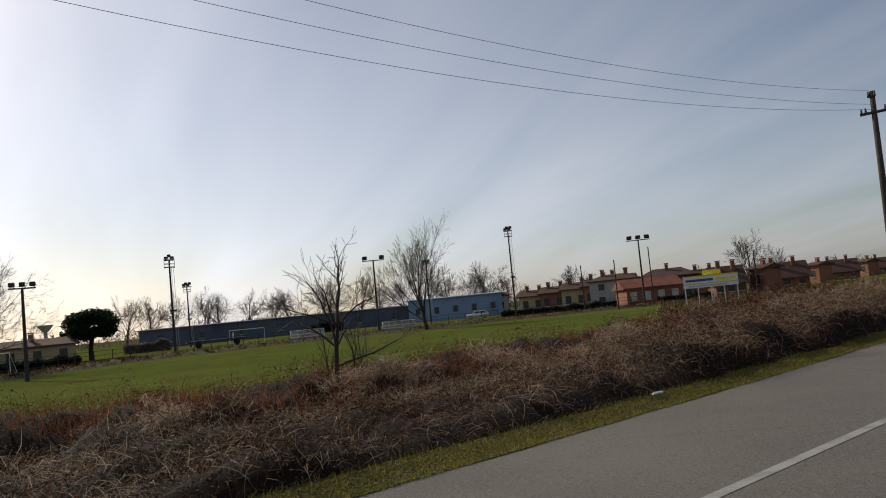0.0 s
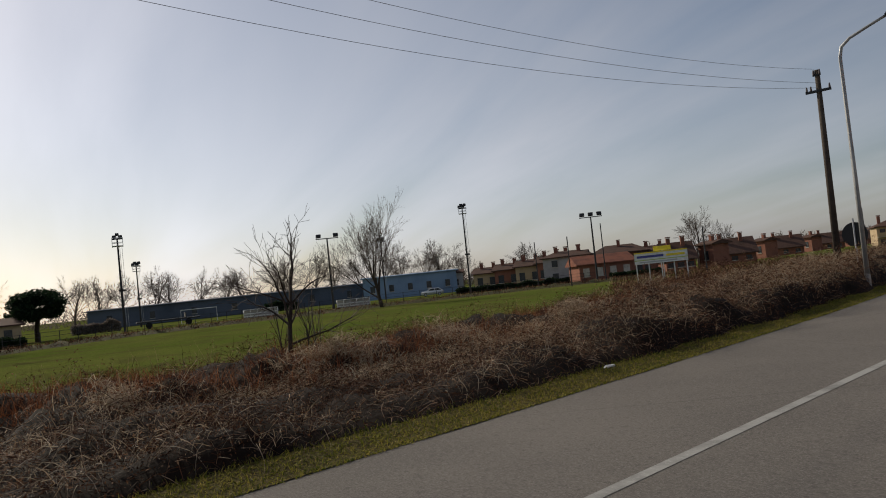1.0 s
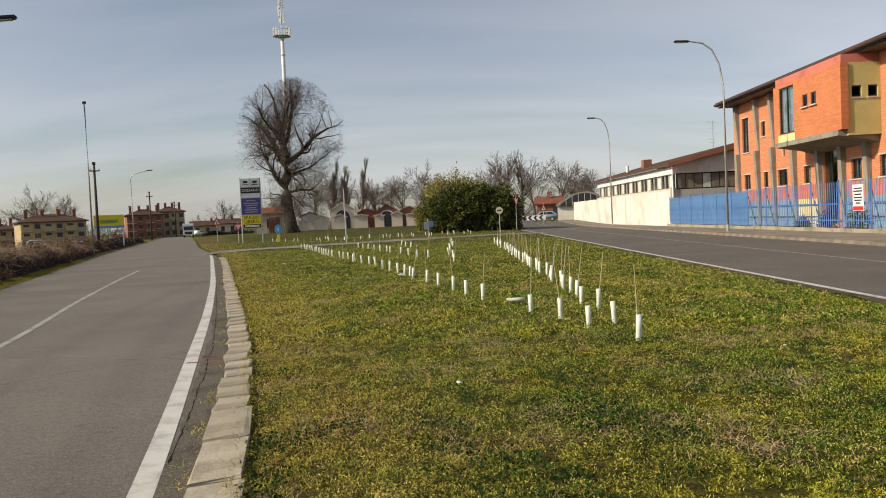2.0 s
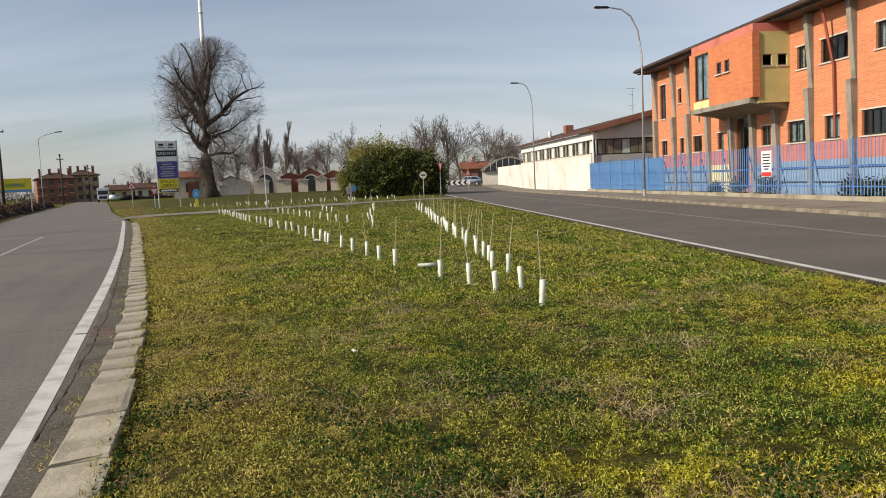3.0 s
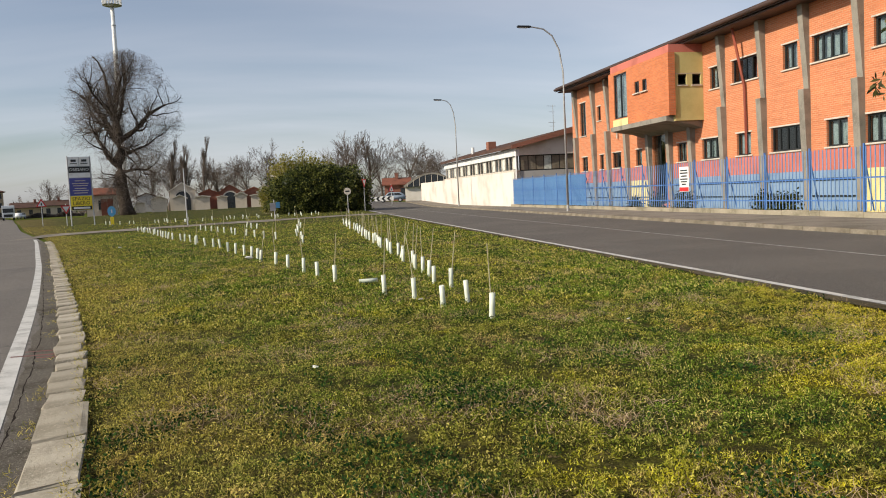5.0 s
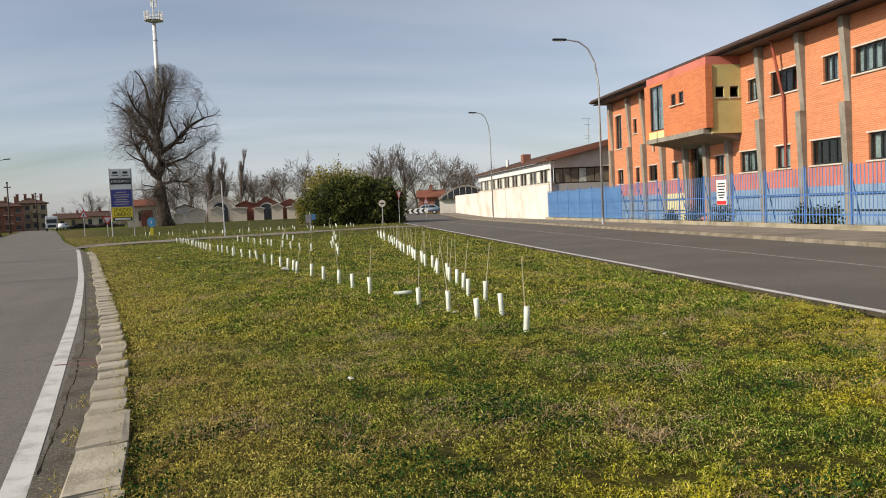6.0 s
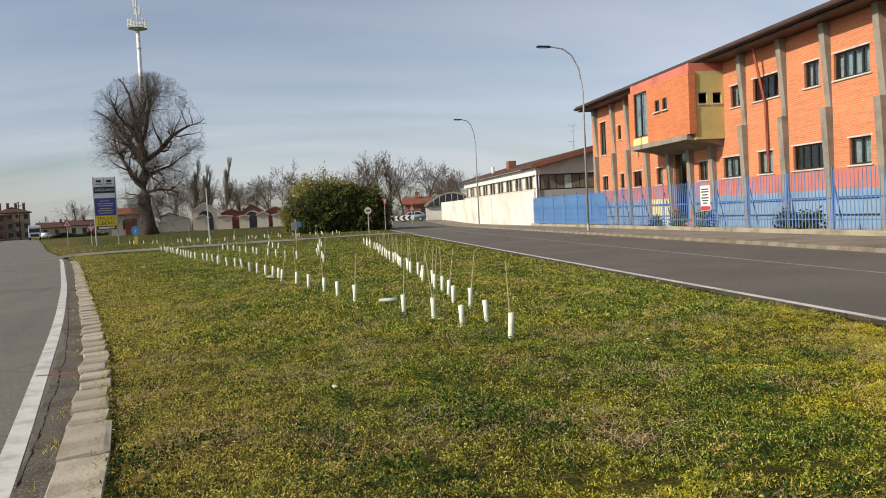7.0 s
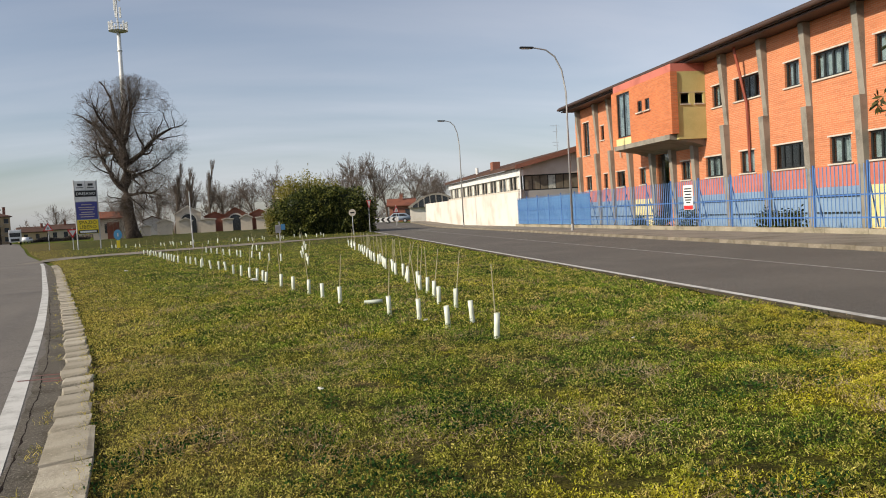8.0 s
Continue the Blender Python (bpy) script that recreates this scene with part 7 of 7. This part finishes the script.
# pale arching dead grass in clumps, and straw lying in the hollow behind
sets = []
for n, o0, o1, m_, lo, hi, wid, gate, seed in ((5200, 0.8, 5.6, 9, 0.14, 0.42, 0.0034, -0.2, 70), (3600, 7.5, 12.0, 34, 0.2, 0.55, 0.010, -0.16, 76)):
    r, x, y, o, top, g = scatter_brush(n, -10, 60, o0, o1, seed)
    st, hd, ln = [], [], []
    for k in range(len(x)):
        if noise.noise((x[k] * 0.35, y[k] * 0.35, 9)) < gate or (o0 > 6 and y[k] < 2.5):
            continue
        c = np.array([x[k], y[k], g[k] + top[k] * 0.85])
        st.append(c + r.normal(size=(m_, 3)) * np.array([0.2, 0.2, 0.05]))
        hd.append(r.normal(size=(m_, 3)) * 0.6 + np.array([0.35, -0.2, 0.7]))
        ln.append(r.uniform(lo, hi, m_))
    st, hd, ln = np.concatenate(st), np.concatenate(hd), np.concatenate(ln)
    sets.append(ribbons(st, hd, ln, 0.48, np.full(len(st), wid), 3, seed + 1))
V, T = joined(sets)
strew("dead_grass", "reed", "pale drooping clumps of dead long grass", V, T)
# russet weeds on the far side of the ditch
r, x, y, o, top, g = scatter_brush(62000, -14, 60, 10.5, 17.0, 72)
ok = np.array([noise.noise((a * 0.25, b * 0.25, 4)) > -0.05 for a, b in zip(x, y)])
st = np.stack([x, y, g + top * 0.4], 1)[ok]
hd = (r.normal(size=(len(x), 3)) * 0.35 + np.array([0, 0, 1.0]))[ok]
V, T = ribbons(st, hd, r.uniform(0.25, 0.75, len(st)), 0.08, np.full(len(st), 0.011), 3, 73)
strew("russet_weeds", "russet", "upright russet dead weeds beyond the ditch", V, T)
# tall thin dark stalks at the field's edge
r, x, y, o, top, g = scatter_brush(4200, -14, 75, 11.0, 20.0, 74)
st = np.stack([x, y, g], 1)
hd = r.normal(size=(len(x), 3)) * 0.18 + np.array([0, 0, 1.0])
V, T = ribbons(st, hd, r.uniform(0.4, 1.5, len(x)), 0.01, np.full(len(x), 0.008), 5, 75)
strew("weed_stalks", "bramble", "thin dark weed stalks at the field edge", V, T)

# brown scrub between the road and the terrace
r = np.random.RandomState(140)
n = 30000
az, d = r.uniform(22, 47, n), r.uniform(52, 128, n)
x, y = -d * np.sin(np.radians(az)), d * np.cos(np.radians(az))
tall = np.array([noise.noise((a * 0.07, b * 0.07, 2)) + 0.5 * noise.noise((a * 0.3, b * 0.3, 4)) for a, b in zip(x, y)]) + smooth(44, 36, az) * 0.45 - 0.1
ok = (tall > 0.0) & (x < left_edge(y) - 9)
x, y, tall = x[ok], y[ok], np.clip(tall[ok], 0, 0.9)
st = np.stack([x, y, ground_z(x, y) + tall * 1.2 * r.uniform(0, 1, len(x))], 1)
V, T = ribbons(st, r.normal(size=(len(x), 3)) * 0.5 + np.array([0, 0, 0.7]), r.uniform(0.3, 0.9, len(x)), 0.1, np.full(len(x), 0.035), 2, 141)
strew("field_scrub", "withered", "brown dead scrub across the far meadow", V, T)

# grassy verge of the old road
vy = np.concatenate([np.arange(-20, 60, 0.5), np.arange(60, 200, 3.0)])
sheet("verge", lambda y: (left_edge(y) - 1.15, left_edge(y) + 0.06 + 0.05 * noise.noise((y * 0.8, 1, 1))), vy, lambda x, y: 0.009 + 0.003 * noise.noise((x, y, 3)) + 0.05 * float(smooth(0, 0.5, left_edge(y) - x)), "lawn", "narrow mossy grass verge beside the asphalt", 5, "verge")
r = np.random.RandomState(80)
n = 80000
y = -10 + 60 * r.uniform(0, 1, n) ** 1.15
o = -0.09 + 1.2 * r.uniform(0, 1, n) ** 1.3
x = left_edge(y) - o
st = np.stack([x, y, 0.008 + 0.05 * smooth(0, 0.5, o)], 1)
V, T = ribbons(st, r.normal(size=(n, 3)) * 0.5 + np.array([0, 0, 0.9]), r.uniform(0.03, 0.08, n) * (0.6 + 1.0 * smooth(0.45, 1.05, o)), 0.25, np.full(n, 0.006), 2, 81)
strew("verge_grass", "verge", "short green and yellow verge grass", V, T, "grass")


# ---- turf of the lawn ----
def lawn_spots(n, y0, y1, seed, power=1.0):
    r = np.random.RandomState(seed)
    y = y0 + (y1 - y0) * r.uniform(0, 1, n) ** power
    a, b = left_kerb(y) + 0.27, right_line(y) - 0.55
    x = a + (b - a) * r.uniform(0, 1, n)
    ok = np.abs(y - path_low(x) - 2.2) > 2.9
    x, y = x[ok], y[ok]
    z = np.array([lawn_z(p, q) for p, q in zip(x, y)])
    clump = np.array([noise.noise((p * 7, q * 7, 12)) + 0.6 * noise.noise((p * 2.3, q * 2.3, 13)) for p, q in zip(x, y)])
    return r, x, y, z, clump


sets = []
for n, y0, y1, size, seed, power, tall in ((290000, 2.7, 10, 0.0072, 90, 1.3, 0.12), (170000, 10, 22, 0.0138, 92, 1.2, 0.10), (140000, 22, 50, 0.0175, 94, 1.2, 0.05), (26000, 50, 84, 0.024, 96, 1.0, 0.03)):
    r, x, y, z, clump = lawn_spots(n, y0, y1, seed, power)
    ok = clump > r.uniform(-0.6, 0.05, len(clump))
    x, y, z, clump = x[ok], y[ok], z[ok], clump[ok]
    P = np.stack([x, y, z + (0.006 + tall * np.clip(clump + 0.12, 0, 1)) * r.uniform(0.1, 1.0, len(x))], 1)
    sets.append(leaves(P, size, seed + 1, -0.45, 2.9))
V = np.concatenate([s_[0] for s_ in sets])
offs = np.cumsum([0] + [len(s_[0]) for s_ in sets[:-1]])
T = np.concatenate([s_[1] + k for s_, k in zip(sets, offs)])
strew("lawn_grass", "blades", "short mossy mixed green and straw turf", V, T, "grass")
# longer blades here and there
r, x, y, z, clump = lawn_spots(190000, 2.7, 18, 97, 1.5)
ok = clump > -0.3
st = np.stack([x, y, z], 1)[ok]
V, T = ribbons(st, r.normal(size=(len(st), 3)) * 0.75 + np.array([0, 0, 0.7]), r.uniform(0.03, 0.07, len(st)) * (0.8 + 0.9 * np.clip(clump[ok], 0, 1)), 0.3, np.full(len(st), 0.0021), 2, 98)
strew("grass_blades", "blades", "loose thin grass blades", V, T, "grass")
# darker clover and low weeds in patches
r, x, y, z, clump = lawn_spots(170000, 2.8, 30, 99, 1.6)
ok = np.array([noise.noise((p * 1.2, q * 1.3, 20)) + 0.9 * noise.noise((p * 3.4, q * 3.4, 21)) > 0.40 - 0.30 * smooth(2.0, 0.6, p) * smooth(8.0, 4.5, q) for p, q in zip(x, y)])
P = np.stack([x, y, z + r.uniform(0.03, 0.085, len(x))], 1)[ok]
V, T = leaves(P, 0.016, 100, -0.1, 1.5)
strew("clover", "clover", "low dark green clover patches", V, T, "clover")
# dry straw-coloured tufts
r = np.random.RandomState(101)
st, hd, ln = [], [], []
for k in range(3600):
    y_ = 2.8 + 24 * r.uniform() ** 2.1
    x_ = r.uniform(float(left_kerb(y_)) + 0.4, float(right_line(y_)) - 0.4)
    if noise.noise((x_ * 0.8, y_ * 0.8, 30)) < 0.10:
        continue
    c = np.array([x_, y_, lawn_z(x_, y_)])
    st.append(c + r.normal(size=(40, 3)) * np.array([0.09, 0.09, 0.0]))
    hd.append(r.normal(size=(40, 3)) * 0.8 + np.array([0, 0, 0.5]))
    ln.append(r.uniform(0.04, 0.11, 40))
V, T = ribbons(np.concatenate(st), np.concatenate(hd), np.concatenate(ln), 0.3, np.full(40 * len(st), 0.0026), 2, 102)
strew("dry_tufts", "straw", "tufts of dry straw-coloured grass", V, T, "grass")


sheet("lawn_edge", lambda y: (right_line(y) - 0.46 - 0.10 * noise.noise((y * 0.9, 4, 2)), right_line(y) - 0.12 + 0.03 * noise.noise((y * 1.7, 9, 2))), np.arange(-2, 60, 0.3), lambda x, y: 0.034 + 0.006 * noise.noise((x * 8, y * 8, 2)) - 0.028 * float(smooth(-0.3, -0.12, x - right_line(y))), "edge_soil", "dark bare earth edge between lawn and street", 3, "lawn edge")
# grass creeping over the kerb and out of its joints
r = np.random.RandomState(120)
n = 15000
y = 2.5 + 38 * r.uniform(0, 1, n) ** 1.6
inner = r.uniform(0, 1, n) < 0.72
patchy = np.array([noise.noise((v * 1.7, 5, 2)) for v in y])
x = left_kerb(y) + np.where(inner, 0.23 + r.normal(0, 0.035, n), -0.09 + r.normal(0, 0.05, n))
ok = inner | (patchy > 0.08)
st = np.stack([x, y, np.where(inner, 0.03, 0.003)], 1)[ok]
V, T = ribbons(st, r.normal(size=(len(st), 3)) * 0.7 + np.array([-0.2, 0, 0.7]), r.uniform(0.02, 0.06, len(st)), 0.4, np.full(len(st), 0.0028), 2, 121)
strew("kerb_weeds", "blades", "tufts of grass creeping over the kerb", V, T, "grass")


# ---- rough bank and dark hedge across the field ----
line = [polar(a, d) for a, d in ((99, 68), (93, 76), (87, 85), (80, 96), (73, 101), (66, 104), (58, 110), (50, 117), (44, 122))]
lx_, ly_ = np.array(line).T
t_axis = np.linspace(0, len(line) - 1, 160)
cx_, cy_ = np.interp(t_axis, range(len(line)), lx_), np.interp(t_axis, range(len(line)), ly_)
verts, faces = [], []
for i, (a, b) in enumerate(zip(cx_, cy_)):
    out_ = np.array([a, b]) / math.hypot(a, b)
    for k, (off, hz) in enumerate(((-2.2, -0.03), (-1.0, 0.22), (0.0, 0.40), (0.9, 0.2), (2.2, -0.03))):
        hz2 = hz + (0.25 * noise.noise((i * 0.5, k, 3)) if 0 < k < 4 else 0)
        verts.append((a + out_[0] * off, b + out_[1] * off, -0.86 + hz2))
for i in range(len(cx_) - 1):
    for k in range(4):
        faces.append((i * 5 + k, (i + 1) * 5 + k, (i + 1) * 5 + k + 1, i * 5 + k + 1))
tagged(mesh_part("field_bank", raw("field_bank", verts, faces), "bank", smooth=True), "low rough earth and grass bank across the field", "bank", kind="structure")
r = np.random.RandomState(210)
n = 14000
k = r.uniform(0, len(cx_) - 1.01, n)
q = r.normal(0, 0.9, n)
x, y = np.interp(k, range(len(cx_)), cx_), np.interp(k, range(len(cy_)), cy_)
far_ = np.hypot(x, y)
st = np.stack([x + x / far_ * q, y + y / far_ * q, -0.86 + 0.30 * np.exp(-q * q)], 1)
V, T = ribbons(st, r.normal(size=(n, 3)) * 0.5 + np.array([0, 0, 0.8]), r.uniform(0.15, 0.6, n), 0.2, np.full(n, 0.03), 2, 211)
strew("bank_weeds", "withered", "rough brown weeds along the low field bank", V, T)
ff = thing("field_fence", pose(0, 0, -0.86), "low wire fence with thin dark posts across the field", "fence")
fp = fast("post", *tubes([(0, 0, 0, 0, 0, 1.5, 0.045, 0.045)], 6))
fp.materials.append(M["dark"])
ends = []
for i in range(2, 158, 3):
    out_ = np.array([cx_[i], cy_[i]]) / math.hypot(cx_[i], cy_[i])
    q = np.array([cx_[i], cy_[i]]) + out_ * 9
    ob = new("post", fp)
    ob.parent = ff
    ob.matrix_basis = pose(q[0], q[1], 0)
    ends.append((q[0], q[1]))
for z in (0.5, 1.0, 1.45):
    part("strand", pipe(bmesh.new(), [(a, b, z) for a, b in ends], 0.02, 4), "dark", ff)
for a0, a1, d, h, mt, lab in ((97.5, 86.2, 100, 1.3, "pine", "dark clipped hedge before the far houses"), (83.5, 80.6, 140, 2.0, "twig", "dark leafless scrub beside the shed"), (71.2, 69.0, 160, 2.2, "pine", "dark bushes before the long shed"), (57.8, 49.2, 138, 1.1, "pine", "dark hedge before the terrace"), (47.0, 43.5, 124, 1.3, "pine", "dark hedge by the clubhouse"), (16.6, 13.2, 225, 2.2, "twig", "dark leafless scrub before the far houses")):
    r = np.random.RandomState(int(a0 * 10))
    n = int((a0 - a1) * d * 16)
    az = r.uniform(a1, a0, n)
    top = h * (0.75 + 0.4 * np.array([noise.noise((v * 1.3, 0, d)) for v in az]))
    dd = d + r.uniform(0, 1.2, n)
    P = np.stack([-dd * np.sin(np.radians(az)), dd * np.cos(np.radians(az)), -0.86 + top * r.uniform(0, 1, n) ** 0.7], 1)
    V, T = leaves(P, 0.17, int(a1 * 10), 0.0, 1.8)
    strew("far_hedge", mt, lab, V, T, "hedge")


# ---- woods along the horizon ----
r = np.random.RandomState(300)
for a0, a1, d, h in ((118, 56, 330, 9.0), (60, 14, 330, 9.0), (14, -14, 290, 12.0), (-14, -60, 330, 9.0), (178, 112, 330, 9.0)):
    n = int((a0 - a1) * 240)
    az = r.uniform(a1, a0, n)
    top = h * np.clip(0.55 + 0.8 * np.array([noise.noise((v * 1.1, 3, d)) + 0.5 * noise.noise((v * 4.5, 7, d)) for v in az]), 0.12, 1.6)
    dd = d + r.uniform(0, 14, n)
    z0 = r.uniform(0, 1, n) * top
    st = np.stack([-dd * np.sin(np.radians(az)), dd * np.cos(np.radians(az)), -0.8 + z0], 1)
    V, T = ribbons(st, r.normal(size=(n, 3)) * 0.5 + np.array([0, 0, 0.8]), r.uniform(0.6, 1.8, n), 0.05, np.full(n, 0.16), 1, int(d + a0))
    strew("far_woods", "twig_far", "grey-brown leafless woods along the horizon", V, T, "woods")


# ---- litter and marks ----
def scrap(x, y, z, size, seed, label, name="litter"):
    r_ = random.Random(seed)
    bm = bmesh.new()
    bmesh.ops.create_icosphere(bm, subdivisions=2, radius=size * 0.6)
    for v in bm.verts:
        v.co = Vector((v.co.x * 1.5, v.co.y * 0.8, v.co.z * 0.4)) * r_.uniform(0.75, 1.25)
    tagged(part(name, bm, "paper"), label, "litter", "litter").matrix_world = pose(x, y, z + size * 0.3, r_.uniform(-10, 10), r_.uniform(-10, 10), r_.uniform(0, 180))


scrap(0.14, 7.07, lawn_z(0.14, 7.07) + 0.02, 0.045, 1, "crumpled white paper scrap on the grass")
scrap(4.12, 4.04, lawn_z(4.12, 4.04) + 0.03, 0.05, 2, "crushed white paper cup on the grass")
scrap(-9.04, 7.88, 0.04, 0.11, 3, "dirty white rag on the verge")
scrap(3.6, 8.4, lawn_z(3.6, 8.4) + 0.02, 0.03, 4, "small white scrap on the lawn")
scrap(1.75, 11.3, lawn_z(1.75, 11.3) + 0.02, 0.05, 5, "white scrap beside the guard tubes")
scrap(-1.1, 21.7, lawn_z(-1.1, 21.7) + 0.02, 0.12, 6, "white plastic scrap by the guard tubes")
scrap(-6.2, 31.5, lawn_z(-6.2, 31.5) + 0.02, 0.10, 7, "white scrap on the dry grass")
stain = bmesh.new()
for x0, y0, w, h in ((-3.02, 9.35, 0.45, 0.06), (-2.95, 9.62, 0.55, 0.05), (-2.72, 9.2, 0.25, 0.05), (-2.62, 9.85, 0.3, 0.05)):
    box(stain, x0, x0 + w, y0, y0 + h, 0.0045, 0.0062)
tagged(part("paint_mark", stain, "red_stain"), "faded red paint marks on the asphalt", "road marking", kind="structure")
